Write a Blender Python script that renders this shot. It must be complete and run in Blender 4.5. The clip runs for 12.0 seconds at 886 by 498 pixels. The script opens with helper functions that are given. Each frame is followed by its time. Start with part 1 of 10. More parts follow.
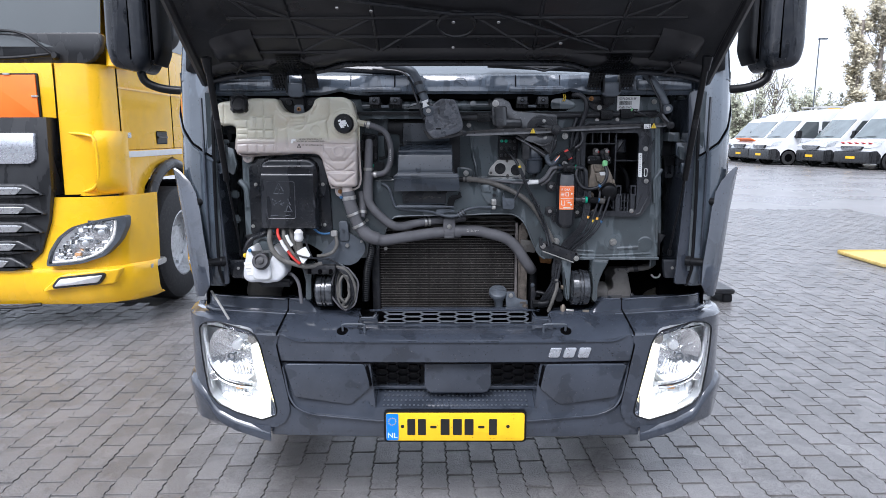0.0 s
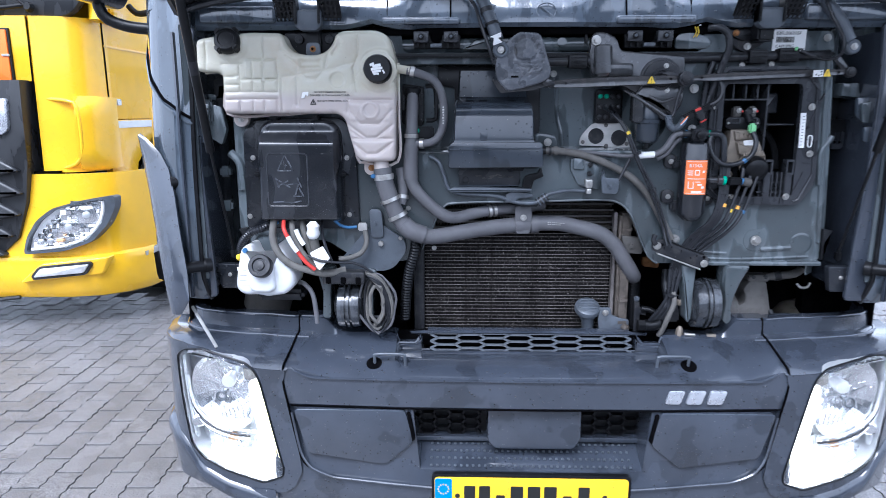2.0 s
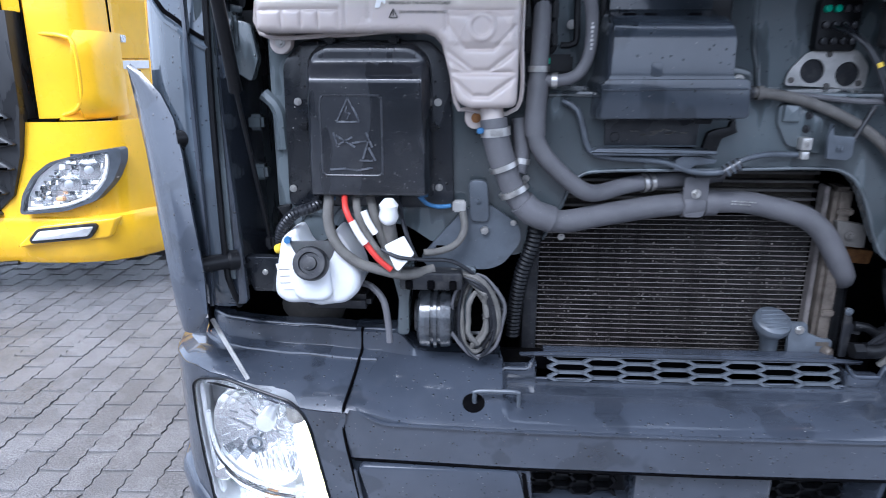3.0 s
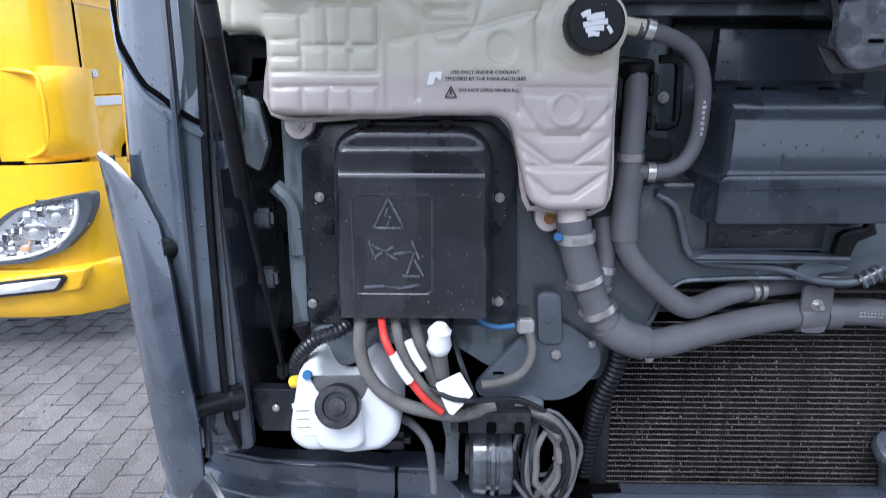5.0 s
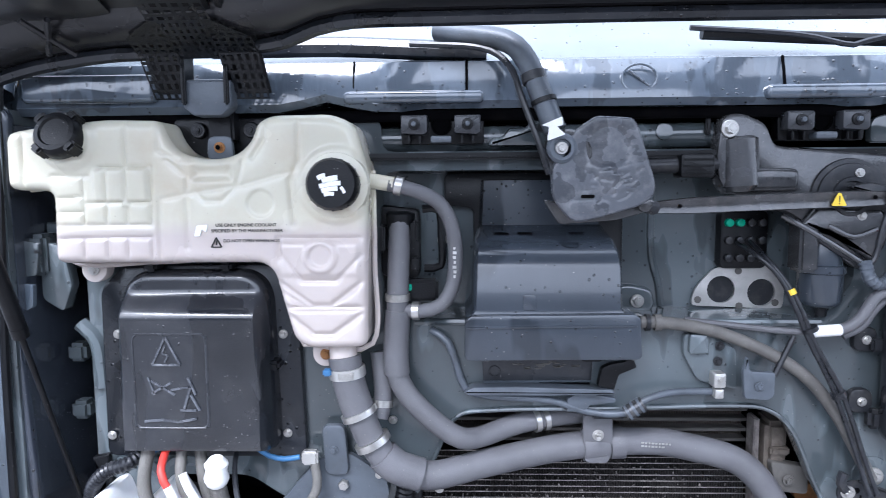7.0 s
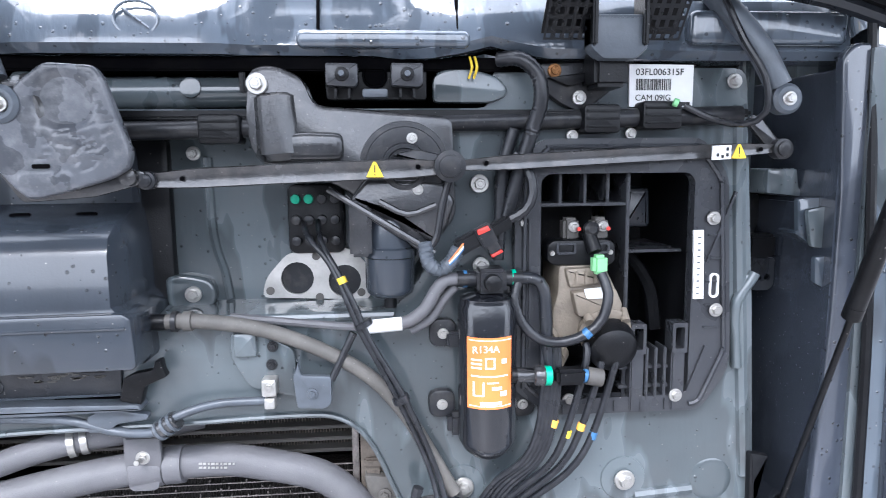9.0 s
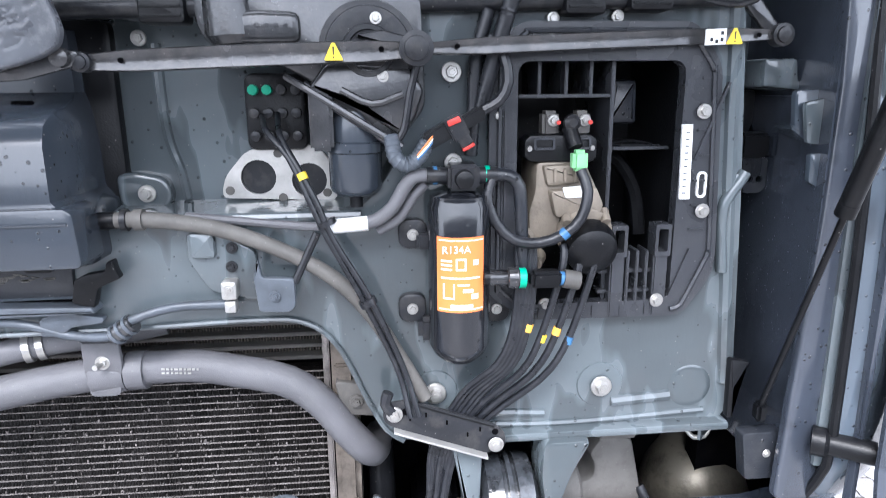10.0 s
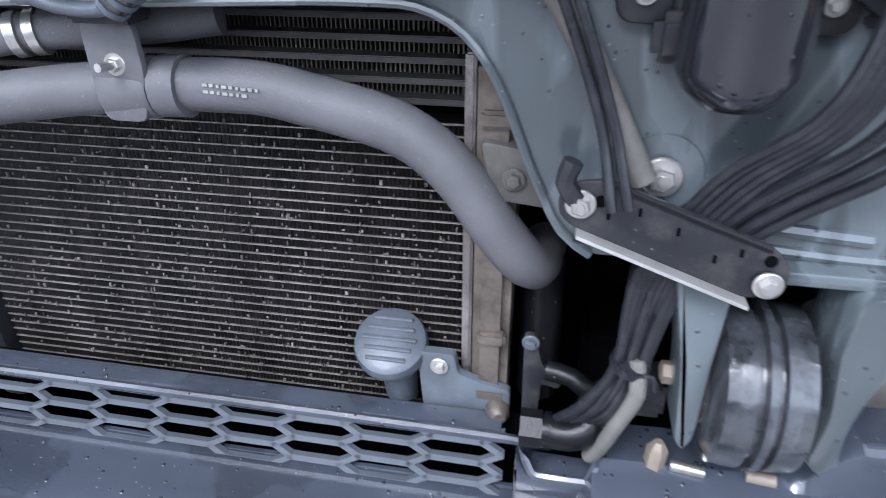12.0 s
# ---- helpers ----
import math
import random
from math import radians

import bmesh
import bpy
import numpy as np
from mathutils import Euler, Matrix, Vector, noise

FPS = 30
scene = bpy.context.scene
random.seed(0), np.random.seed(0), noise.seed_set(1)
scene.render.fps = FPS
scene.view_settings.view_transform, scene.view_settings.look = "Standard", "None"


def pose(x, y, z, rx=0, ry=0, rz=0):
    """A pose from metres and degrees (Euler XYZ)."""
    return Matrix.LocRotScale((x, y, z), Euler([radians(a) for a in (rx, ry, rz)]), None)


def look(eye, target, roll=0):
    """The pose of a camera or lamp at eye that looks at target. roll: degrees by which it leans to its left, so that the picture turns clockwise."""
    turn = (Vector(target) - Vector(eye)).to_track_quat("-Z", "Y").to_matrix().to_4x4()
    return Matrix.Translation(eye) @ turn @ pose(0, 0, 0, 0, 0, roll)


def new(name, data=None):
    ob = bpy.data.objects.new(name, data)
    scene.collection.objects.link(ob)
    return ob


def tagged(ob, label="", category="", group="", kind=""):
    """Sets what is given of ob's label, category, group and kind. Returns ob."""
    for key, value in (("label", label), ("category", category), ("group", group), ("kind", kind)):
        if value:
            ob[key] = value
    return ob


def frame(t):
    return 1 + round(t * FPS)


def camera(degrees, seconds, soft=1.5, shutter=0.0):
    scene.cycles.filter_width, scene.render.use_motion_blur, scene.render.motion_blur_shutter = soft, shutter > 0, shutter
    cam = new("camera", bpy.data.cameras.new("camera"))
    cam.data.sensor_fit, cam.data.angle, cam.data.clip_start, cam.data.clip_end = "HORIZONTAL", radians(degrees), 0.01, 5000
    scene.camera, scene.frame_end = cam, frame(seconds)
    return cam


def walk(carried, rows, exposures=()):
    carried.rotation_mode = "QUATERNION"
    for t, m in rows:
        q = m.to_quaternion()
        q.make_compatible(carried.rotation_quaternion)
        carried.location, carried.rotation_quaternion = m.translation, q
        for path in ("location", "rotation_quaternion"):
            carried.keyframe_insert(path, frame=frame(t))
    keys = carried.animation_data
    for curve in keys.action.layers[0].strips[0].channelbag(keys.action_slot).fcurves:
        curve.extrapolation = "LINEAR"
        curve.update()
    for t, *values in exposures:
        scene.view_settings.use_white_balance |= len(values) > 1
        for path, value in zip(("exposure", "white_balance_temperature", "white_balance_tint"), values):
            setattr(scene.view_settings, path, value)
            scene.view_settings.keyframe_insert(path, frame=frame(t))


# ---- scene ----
cam = camera(68.7, 12.0, soft=0.55, shutter=0.2)
PATH = [
    (0, (-0.033, 0.002, 1.467), (-0.043, 1.972, 1.122), -0.1),
    (0.5, (-0.025, 0.054, 1.457), (-0.038, 2.024, 1.109), -0.1),
    (1, (-0.076, 0.24, 1.452), (-0.08, 2.206, 1.082), -0.1),
    (1.5, (-0.138, 0.436, 1.436), (-0.157, 2.396, 1.041), -0.1),
    (2, (-0.19, 0.708, 1.407), (-0.247, 2.664, 0.992), -0.1),
    (2.5, (-0.285, 1.003, 1.393), (-0.383, 2.939, 0.903), -0.1),
    (3, (-0.423, 1.264, 1.361), (-0.527, 3.181, 0.798), 0.1),
    (3.2, (-0.49, 1.365, 1.356), (-0.567, 3.268, 0.745), -0.2),
    (4.8, (-0.554, 1.552, 1.434), (-0.588, 3.464, 0.85), -0.0),
    (5, (-0.558, 1.545, 1.448), (-0.595, 3.479, 0.938), -0.0),
    (5.5, (-0.558, 1.521, 1.493), (-0.607, 3.499, 1.199), -0.1),
    (6, (-0.521, 1.488, 1.514), (-0.585, 3.478, 1.326), -0.3),
    (6.5, (-0.386, 1.489, 1.518), (-0.434, 3.478, 1.309), -0.5),
    (7, (-0.222, 1.495, 1.51), (-0.293, 3.483, 1.307), -0.5),
    (7.5, (-0.12, 1.51, 1.515), (-0.107, 3.497, 1.291), -0.6),
    (7.7, (-0.068, 1.533, 1.52), (0.019, 3.516, 1.277), -0.4),
    (9.3, (0.322, 1.669, 1.482), (0.512, 3.641, 1.211), -0.7),
    (9.5, (0.325, 1.68, 1.478), (0.522, 3.643, 1.151), -0.7),
    (10, (0.326, 1.689, 1.445), (0.508, 3.622, 0.966), -0.5),
    (10.5, (0.326, 1.696, 1.404), (0.496, 3.57, 0.727), -0.2),
    (11, (0.324, 1.725, 1.36), (0.483, 3.52, 0.493), 0.1),
    (11.5, (0.338, 1.853, 1.277), (0.341, 3.632, 0.363), 0.4),
    (12, (0.317, 2.019, 1.236), (-0.013, 3.741, 0.274), -0.2),
]
walk(cam, [(t, look(eye, target, roll)) for t, eye, target, roll in PATH],
     exposures=[(0, 0.77, 5950, 14), (1.5, 1.03, 5700, 14), (2.0, 1.25, 5400, 14), (2.5, 1.24, 5350, 14), (3.0, 1.17, 5350, 14), (5.0, 1.05, 5550, 14), (6.0, 1.22, 5400, 14), (6.5, 1.45, 5450, 14), (7.0, 1.86, 5650, 14), (7.5, 2.05, 5650, 14), (9.5, 2.42, 6000, 13), (11.0, 2.25, 5900, 14), (12, 1.82, 5750, 14)])

# ---- daylight: a bright overcast sky ----
SUN_EL, SUN_AZ = radians(53), radians(202)
world = bpy.data.worlds.new("overcast_sky")
scene.world = world
world.use_nodes = True
wn, wl = world.node_tree.nodes, world.node_tree.links
wn.clear()
sky = wn.new("ShaderNodeTexSky")
sky.sky_type, sky.sun_disc = "NISHITA", False
sky.sun_elevation, sky.sun_rotation = SUN_EL, SUN_AZ
sky.air_density, sky.dust_density = 1.0, 4.0
hsv = wn.new("ShaderNodeHueSaturation")
hsv.inputs["Saturation"].default_value = 0.25
bg_sky = wn.new("ShaderNodeBackground")
bg_sky.inputs["Strength"].default_value = 0.07
bg_cloud = wn.new("ShaderNodeBackground")
bg_cloud.inputs["Color"].default_value = (0.90, 0.97, 1.06, 1)
bg_cloud.inputs["Strength"].default_value = 0.68
add = wn.new("ShaderNodeAddShader")
wout = wn.new("ShaderNodeOutputWorld")
wl.new(sky.outputs[0], hsv.inputs["Color"])
wl.new(hsv.outputs[0], bg_sky.inputs["Color"])
wl.new(bg_sky.outputs[0], add.inputs[0])
wl.new(bg_cloud.outputs[0], add.inputs[1])
wl.new(add.outputs[0], wout.inputs["Surface"])

sun_data = bpy.data.lights.new("sun", "SUN")
sun_data.energy, sun_data.angle, sun_data.color = 2.0, radians(30), (1.0, 0.98, 0.96)
sun = new("sun", sun_data)
sun.matrix_world = look((-4, -8, 14.0), (0, 2, 0))


# ---- materials ----
def mat(name, col, rough=0.5, metal=0.0, var=0.15, scale=9.0, bump=0.08, bscale=260.0, wet=0.0, drops=0.0, coat=0.0,
        grime=None, grime_amt=0.0, per_piece=0.0, per_island=0.0, trans=0.0, alpha=1.0, emit=0.0, ior=1.45, wscale=5.0, sss=0.0, spec=0.5, runs=0.0, below=None, wlev=0.50, placed=False, speck=0.0, fleck=0.0, wz=0.6):
    m = bpy.data.materials.new(name)
    m.use_nodes = True
    n, l = m.node_tree.nodes, m.node_tree.links
    b = n["Principled BSDF"]
    tc = n.new("ShaderNodeTexCoord")
    at = n.new("ShaderNodeNewGeometry").outputs["Position"] if placed else tc.outputs["Object"]
    big = n.new("ShaderNodeTexNoise")
    big.inputs["Scale"].default_value, big.inputs["Detail"].default_value = scale, 5
    l.new(at, big.inputs["Vector"])
    ramp = n.new("ShaderNodeMapRange")
    ramp.inputs["From Min"].default_value, ramp.inputs["From Max"].default_value = 0.3, 0.7
    ramp.inputs["To Min"].default_value, ramp.inputs["To Max"].default_value = 1 - var, 1 + var
    l.new(big.outputs["Fac"], ramp.inputs["Value"])
    mul = n.new("ShaderNodeVectorMath")
    mul.operation = "SCALE"
    mul.inputs[0].default_value = col
    l.new(ramp.outputs[0], mul.inputs["Scale"])
    colour = mul.outputs[0]
    if speck:
        sp = n.new("ShaderNodeTexNoise")
        sp.inputs["Scale"].default_value, sp.inputs["Detail"].default_value, sp.inputs["Roughness"].default_value = 230, 4, 0.7
        l.new(at, sp.inputs["Vector"])
        sr = n.new("ShaderNodeMapRange")
        sr.inputs["From Min"].default_value, sr.inputs["From Max"].default_value = 0.32, 0.68
        sr.inputs["To Min"].default_value, sr.inputs["To Max"].default_value = 1 - speck, 1 + speck
        l.new(sp.outputs["Fac"], sr.inputs["Value"])
        sm = n.new("ShaderNodeVectorMath")
        sm.operation = "SCALE"
        l.new(colour, sm.inputs[0])
        l.new(sr.outputs[0], sm.inputs["Scale"])
        colour = sm.outputs[0]
    if per_piece:
        info = n.new("ShaderNodeObjectInfo")
        pr = n.new("ShaderNodeMapRange")
        pr.inputs["To Min"].default_value, pr.inputs["To Max"].default_value = 1 - per_piece, 1 + per_piece
        l.new(info.outputs["Random"], pr.inputs["Value"])
        m2 = n.new("ShaderNodeVectorMath")
        m2.operation = "SCALE"
        l.new(colour, m2.inputs[0])
        l.new(pr.outputs[0], m2.inputs["Scale"])
        colour = m2.outputs[0]
    if per_island:
        geo = n.new("ShaderNodeNewGeometry")
        pi_ = n.new("ShaderNodeMapRange")
        pi_.inputs["To Min"].default_value, pi_.inputs["To Max"].default_value = 1 - per_island, 1 + per_island
        l.new(geo.outputs["Random Per Island"], pi_.inputs["Value"])
        m4 = n.new("ShaderNodeVectorMath")
        m4.operation = "SCALE"
        l.new(colour, m4.inputs[0])
        l.new(pi_.outputs[0], m4.inputs["Scale"])
        colour = m4.outputs[0]
    if grime:
        g = n.new("ShaderNodeTexNoise")
        g.inputs["Scale"].default_value, g.inputs["Detail"].default_value, g.inputs["Roughness"].default_value = scale * 2.3, 8, 0.65
        l.new(at, g.inputs["Vector"])
        gr = n.new("ShaderNodeMapRange")
        gr.inputs["From Min"].default_value, gr.inputs["From Max"].default_value = 0.48, 0.72
        gr.inputs["To Max"].default_value = grime_amt
        l.new(g.outputs["Fac"], gr.inputs["Value"])
        mx = n.new("ShaderNodeMix")
        mx.data_type = "RGBA"
        l.new(gr.outputs[0], mx.inputs["Factor"])
        l.new(colour, mx.inputs["A"])
        mx.inputs["B"].default_value = (*grime, 1)
        colour = mx.outputs["Result"]
    if below:
        level, tint = below
        sep = n.new("ShaderNodeSeparateXYZ")
        l.new(at, sep.inputs[0])
        lv = n.new("ShaderNodeMapRange")
        lv.inputs["From Min"].default_value, lv.inputs["From Max"].default_value = level + 0.012, level - 0.012
        l.new(sep.outputs["Z"], lv.inputs["Value"])
        lm = n.new("ShaderNodeMix")
        lm.data_type = "RGBA"
        l.new(lv.outputs[0], lm.inputs["Factor"])
        l.new(colour, lm.inputs["A"])
        lm.inputs["B"].default_value = (*tint, 1)
        colour = lm.outputs["Result"]
    rgh = None
    if wet:
        w = n.new("ShaderNodeTexNoise")
        w.inputs["Scale"].default_value, w.inputs["Detail"].default_value = wscale, 3
        mp = n.new("ShaderNodeMapping")
        mp.inputs["Scale"].default_value = (2.0, 2.0, wz)
        l.new(at, mp.inputs["Vector"])
        l.new(mp.outputs[0], w.inputs["Vector"])
        wr = n.new("ShaderNodeMapRange")
        wr.inputs["From Min"].default_value, wr.inputs["From Max"].default_value = wlev, wlev + 0.03
        l.new(w.outputs["Fac"], wr.inputs["Value"])
        rm = n.new("ShaderNodeMapRange")
        rm.inputs["To Min"].default_value, rm.inputs["To Max"].default_value = rough, max(0.06, rough * (1 - wet))
        l.new(wr.outputs[0], rm.inputs["Value"])
        rgh = rm.outputs[0]
        dk = n.new("ShaderNodeMapRange")
        dk.inputs["To Min"].default_value, dk.inputs["To Max"].default_value = 1.12, 1 - 0.45 * wet
        l.new(wr.outputs[0], dk.inputs["Value"])
        m3 = n.new("ShaderNodeVectorMath")
        m3.operation = "SCALE"
        l.new(colour, m3.inputs[0])
        l.new(dk.outputs[0], m3.inputs["Scale"])
        colour = m3.outputs[0]
    beads = None
    if drops:
        v = n.new("ShaderNodeTexVoronoi")
        v.inputs["Scale"].default_value = 150
        l.new(at, v.inputs["Vector"])
        keep = n.new("ShaderNodeSeparateColor")
        l.new(v.outputs["Color"], keep.inputs[0])
        reach = n.new("ShaderNodeMapRange")
        reach.inputs["To Min"].default_value, reach.inputs["To Max"].default_value = 0.12, 0.40
        l.new(keep.outputs[1], reach.inputs["Value"])
        vr = n.new("ShaderNodeMapRange")
        vr.inputs["From Max"].default_value = 0.04
        l.new(reach.outputs[0], vr.inputs["From Min"])
        l.new(v.outputs["Distance"], vr.inputs["Value"])
        gt = n.new("ShaderNodeMath")
        gt.operation = "GREATER_THAN"
        gt.inputs[1].default_value = 1 - drops
        l.new(keep.outputs[0], gt.inputs[0])
        mm = n.new("ShaderNodeMath")
        mm.operation = "MULTIPLY"
        l.new(vr.outputs[0], mm.inputs[0])
        l.new(gt.outputs[0], mm.inputs[1])
        beads = mm.outputs[0]
        soak = n.new("ShaderNodeMapRange")
        soak.inputs["From Max"].default_value, soak.inputs["To Min"].default_value, soak.inputs["To Max"].default_value = 0.3, 1.0, 0.55
        l.new(beads, soak.inputs["Value"])
        m5 = n.new("ShaderNodeVectorMath")
        m5.operation = "SCALE"
        l.new(colour, m5.inputs[0])
        l.new(soak.outputs[0], m5.inputs["Scale"])
        colour = m5.outputs[0]
    if fleck:
        fv = n.new("ShaderNodeTexVoronoi")
        fv.inputs["Scale"].default_value = 240
        l.new(at, fv.inputs["Vector"])
        fk = n.new("ShaderNodeSeparateColor")
        l.new(fv.outputs["Color"], fk.inputs[0])
        fr = n.new("ShaderNodeMapRange")
        fr.inputs["From Min"].default_value, fr.inputs["From Max"].default_value = 0.26, 0.10
        l.new(fv.outputs["Distance"], fr.inputs["Value"])
        fg = n.new("ShaderNodeMath")
        fg.operation = "GREATER_THAN"
        fg.inputs[1].default_value = 1 - fleck
        l.new(fk.outputs[0], fg.inputs[0])
        ff = n.new("ShaderNodeMath")
        ff.operation = "MULTIPLY"
        l.new(fr.outputs[0], ff.inputs[0])
        l.new(fg.outputs[0], ff.inputs[1])
        fh = n.new("ShaderNodeMath")
        fh.operation = "MULTIPLY"
        fh.inputs[1].default_value = 0.6
        l.new(ff.outputs[0], fh.inputs[0])
        fm = n.new("ShaderNodeMix")
        fm.data_type = "RGBA"
        l.new(fh.outputs[0], fm.inputs["Factor"])
        l.new(colour, fm.inputs["A"])
        fm.inputs["B"].default_value = (0.22, 0.21, 0.20, 1)
        colour = fm.outputs["Result"]
    l.new(colour, b.inputs["Base Color"])
    if rgh:
        l.new(rgh, b.inputs["Roughness"])
    else:
        rr_ = n.new("ShaderNodeMapRange")
        rr_.inputs["To Min"].default_value, rr_.inputs["To Max"].default_value = max(0.02, rough - 0.12), min(1, rough + 0.12)
        l.new(big.outputs["Fac"], rr_.inputs["Value"])
        l.new(rr_.outputs[0], b.inputs["Roughness"])
    b.inputs["Metallic"].default_value = metal
    b.inputs["Specular IOR Level"].default_value = spec
    b.inputs["Coat Weight"].default_value = coat
    b.inputs["Coat Roughness"].default_value = 0.08
    b.inputs["Transmission Weight"].default_value = trans
    b.inputs["Alpha"].default_value = alpha
    b.inputs["IOR"].default_value = ior
    if sss:
        b.inputs["Subsurface Weight"].default_value = sss
        b.inputs["Subsurface Radius"].default_value = (0.01, 0.008, 0.005)
    if emit:
        b.inputs["Emission Color"].default_value = (*col, 1)
        b.inputs["Emission Strength"].default_value = emit
    normal = None
    if bump:
        f = n.new("ShaderNodeTexNoise")
        f.inputs["Scale"].default_value, f.inputs["Detail"].default_value = bscale, 3
        l.new(at, f.inputs["Vector"])
        bm_ = n.new("ShaderNodeBump")
        bm_.inputs["Strength"].default_value, bm_.inputs["Distance"].default_value = bump, 0.004
        l.new(f.outputs["Fac"], bm_.inputs["Height"])
        normal = bm_.outputs[0]
    if runs:
        rn = n.new("ShaderNodeTexNoise")
        rn.inputs["Scale"].default_value, rn.inputs["Detail"].default_value = 1.0, 4
        rmap = n.new("ShaderNodeMapping")
        rmap.inputs["Scale"].default_value = (38, 38, 7)
        l.new(at, rmap.inputs["Vector"])
        l.new(rmap.outputs[0], rn.inputs["Vector"])
        rb = n.new("ShaderNodeBump")
        rb.inputs["Strength"].default_value, rb.inputs["Distance"].default_value = runs, 0.006
        l.new(rn.outputs["Fac"], rb.inputs["Height"])
        if normal:
            l.new(normal, rb.inputs["Normal"])
        normal = rb.outputs[0]
    if beads:
        db = n.new("ShaderNodeBump")
        db.inputs["Strength"].default_value, db.inputs["Distance"].default_value = 0.6, 0.003
        l.new(beads, db.inputs["Height"])
        if normal:
            l.new(normal, db.inputs["Normal"])
        normal = db.outputs[0]
    if normal:
        l.new(normal, b.inputs["Normal"])
    return m


PAINT = mat("cab_paint_slate_grey", (0.058, 0.073, 0.091), 0.22, var=0.12, scale=5, bump=0.015, wet=0.6, drops=0.20, coat=0.9, runs=0.12, fleck=0.02)
PANEL = mat("front_panel_paint", (0.078, 0.094, 0.102), 0.28, var=0.22, scale=6, bump=0.03, wet=0.75, drops=0.12, wlev=0.47, coat=0.6, grime=(0.10, 0.105, 0.11), grime_amt=0.40, wscale=6, runs=0.16, fleck=0.03)
BUMPER = mat("bumper_grey_plastic", (0.032, 0.038, 0.050), 0.25, var=0.14, scale=9, bump=0.10, bscale=600, wet=0.40, drops=0.14, wscale=4, wz=2.0, coat=1.0, wlev=0.55, fleck=0.04)
BLACK = mat("black_plastic", (0.0042, 0.0045, 0.0055), 0.36, var=0.3, scale=14, bump=0.10, bscale=420, grime=(0.015, 0.016, 0.018), grime_amt=0.35, spec=0.28, fleck=0.05)
BLACK_WET = mat("wet_black_plastic", (0.013, 0.015, 0.019), 0.30, var=0.25, scale=12, bump=0.08, bscale=420, wet=0.65, drops=0.18, grime=(0.05, 0.05, 0.052), grime_amt=0.4, runs=0.12, fleck=0.05)
HOODMAT = mat("hood_inner_black", (0.018, 0.018, 0.020), 0.30, var=0.35, scale=5, bump=0.25, bscale=22, grime=(0.024, 0.022, 0.020), grime_amt=0.3, spec=0.5, fleck=0.02)
RUBBER = mat("hose_rubber", (0.098, 0.097, 0.104), 0.55, var=0.16, scale=14, bump=0.16, bscale=700, grime=(0.13, 0.13, 0.13), grime_amt=0.4, fleck=0.06)
CABLE = mat("cable_black", (0.012, 0.013, 0.016), 0.30, var=0.25, scale=30, bump=0.06, spec=0.45, grime=(0.05, 0.05, 0.053), grime_amt=0.35)
DARKMETAL = mat("dark_painted_metal", (0.017, 0.018, 0.021), 0.36, 0.2, var=0.25, scale=20, bump=0.08, grime=(0.085, 0.08, 0.075), grime_amt=0.45, spec=0.4, fleck=0.05)
GREYMETAL = mat("grey_painted_metal", (0.078, 0.090, 0.106), 0.40, 0.1, var=0.20, scale=14, bump=0.08, grime=(0.04, 0.04, 0.04), grime_amt=0.45, fleck=0.05)
ZINC = mat("zinc_plated_steel", (0.46, 0.45, 0.43), 0.34, 0.85, var=0.2, scale=60, bump=0.08, grime=(0.25, 0.22, 0.18), grime_amt=0.4)
ALU = mat("dull_aluminium", (0.48, 0.47, 0.45), 0.42, 0.7, var=0.15, scale=25, bump=0.1, grime=(0.3, 0.29, 0.27), grime_amt=0.5)
FIN = mat("dusty_radiator_fins", (0.205, 0.186, 0.176), 0.40, 0.45, var=0.4, scale=14, bump=0.3, bscale=300, grime=(0.040, 0.034, 0.031), grime_amt=0.85)
# near-black that stands in for shade in gaps, holes and behind openings
VOID = mat("shade_black", (0.0025, 0.0025, 0.003), 0.7, var=0.3, scale=10, bump=0.2, bscale=40, grime=(0.007, 0.0065, 0.006), grime_amt=0.5, spec=0.0)
TANK = mat("cream_tank_plastic", (0.53, 0.505, 0.405), 0.26, var=0.07, scale=5, bump=0.05, bscale=120, grime=(0.42, 0.32, 0.22), grime_amt=0.38, sss=0.12, below=(1.452, (0.46, 0.405, 0.375)), coat=0.25, fleck=0.012)
WHITEPL = mat("white_reservoir_plastic", (0.62, 0.63, 0.64), 0.40, var=0.06, scale=9, bump=0.03, grime=(0.45, 0.45, 0.45), grime_amt=0.3, sss=0.1)
WHITE = mat("white_label", (0.72, 0.72, 0.71), 0.5, var=0.05, scale=30, bump=0.02, grime=(0.5, 0.5, 0.5), grime_amt=0.2)
INK = mat("black_print", (0.012, 0.012, 0.012), 0.5, var=0.1, bump=0)
RED = mat("red_tape", (0.52, 0.04, 0.03), 0.45, var=0.15, scale=40, bump=0.05)
REDL = mat("red_orange_label", (0.85, 0.20, 0.05), 0.42, var=0.06, scale=20, bump=0.02)
BLUE = mat("blue_plastic", (0.04, 0.13, 0.27), 0.4, var=0.1, bump=0.03)
GREEN = mat("green_connector", (0.22, 0.55, 0.25), 0.4, var=0.1, bump=0.03)
TEAL = mat("teal_connector", (0.0, 0.32, 0.19), 0.4, var=0.1, bump=0.03)
YELLOWT = mat("yellow_tag", (0.75, 0.53, 0.04), 0.45, var=0.1, bump=0.03)
ORANGET = mat("orange_tag", (0.80, 0.40, 0.06), 0.45, var=0.1, bump=0.03)
LOOM = mat("braided_loom_grey", (0.12, 0.115, 0.105), 0.75, var=0.25, scale=30, bump=0.5, bscale=500)
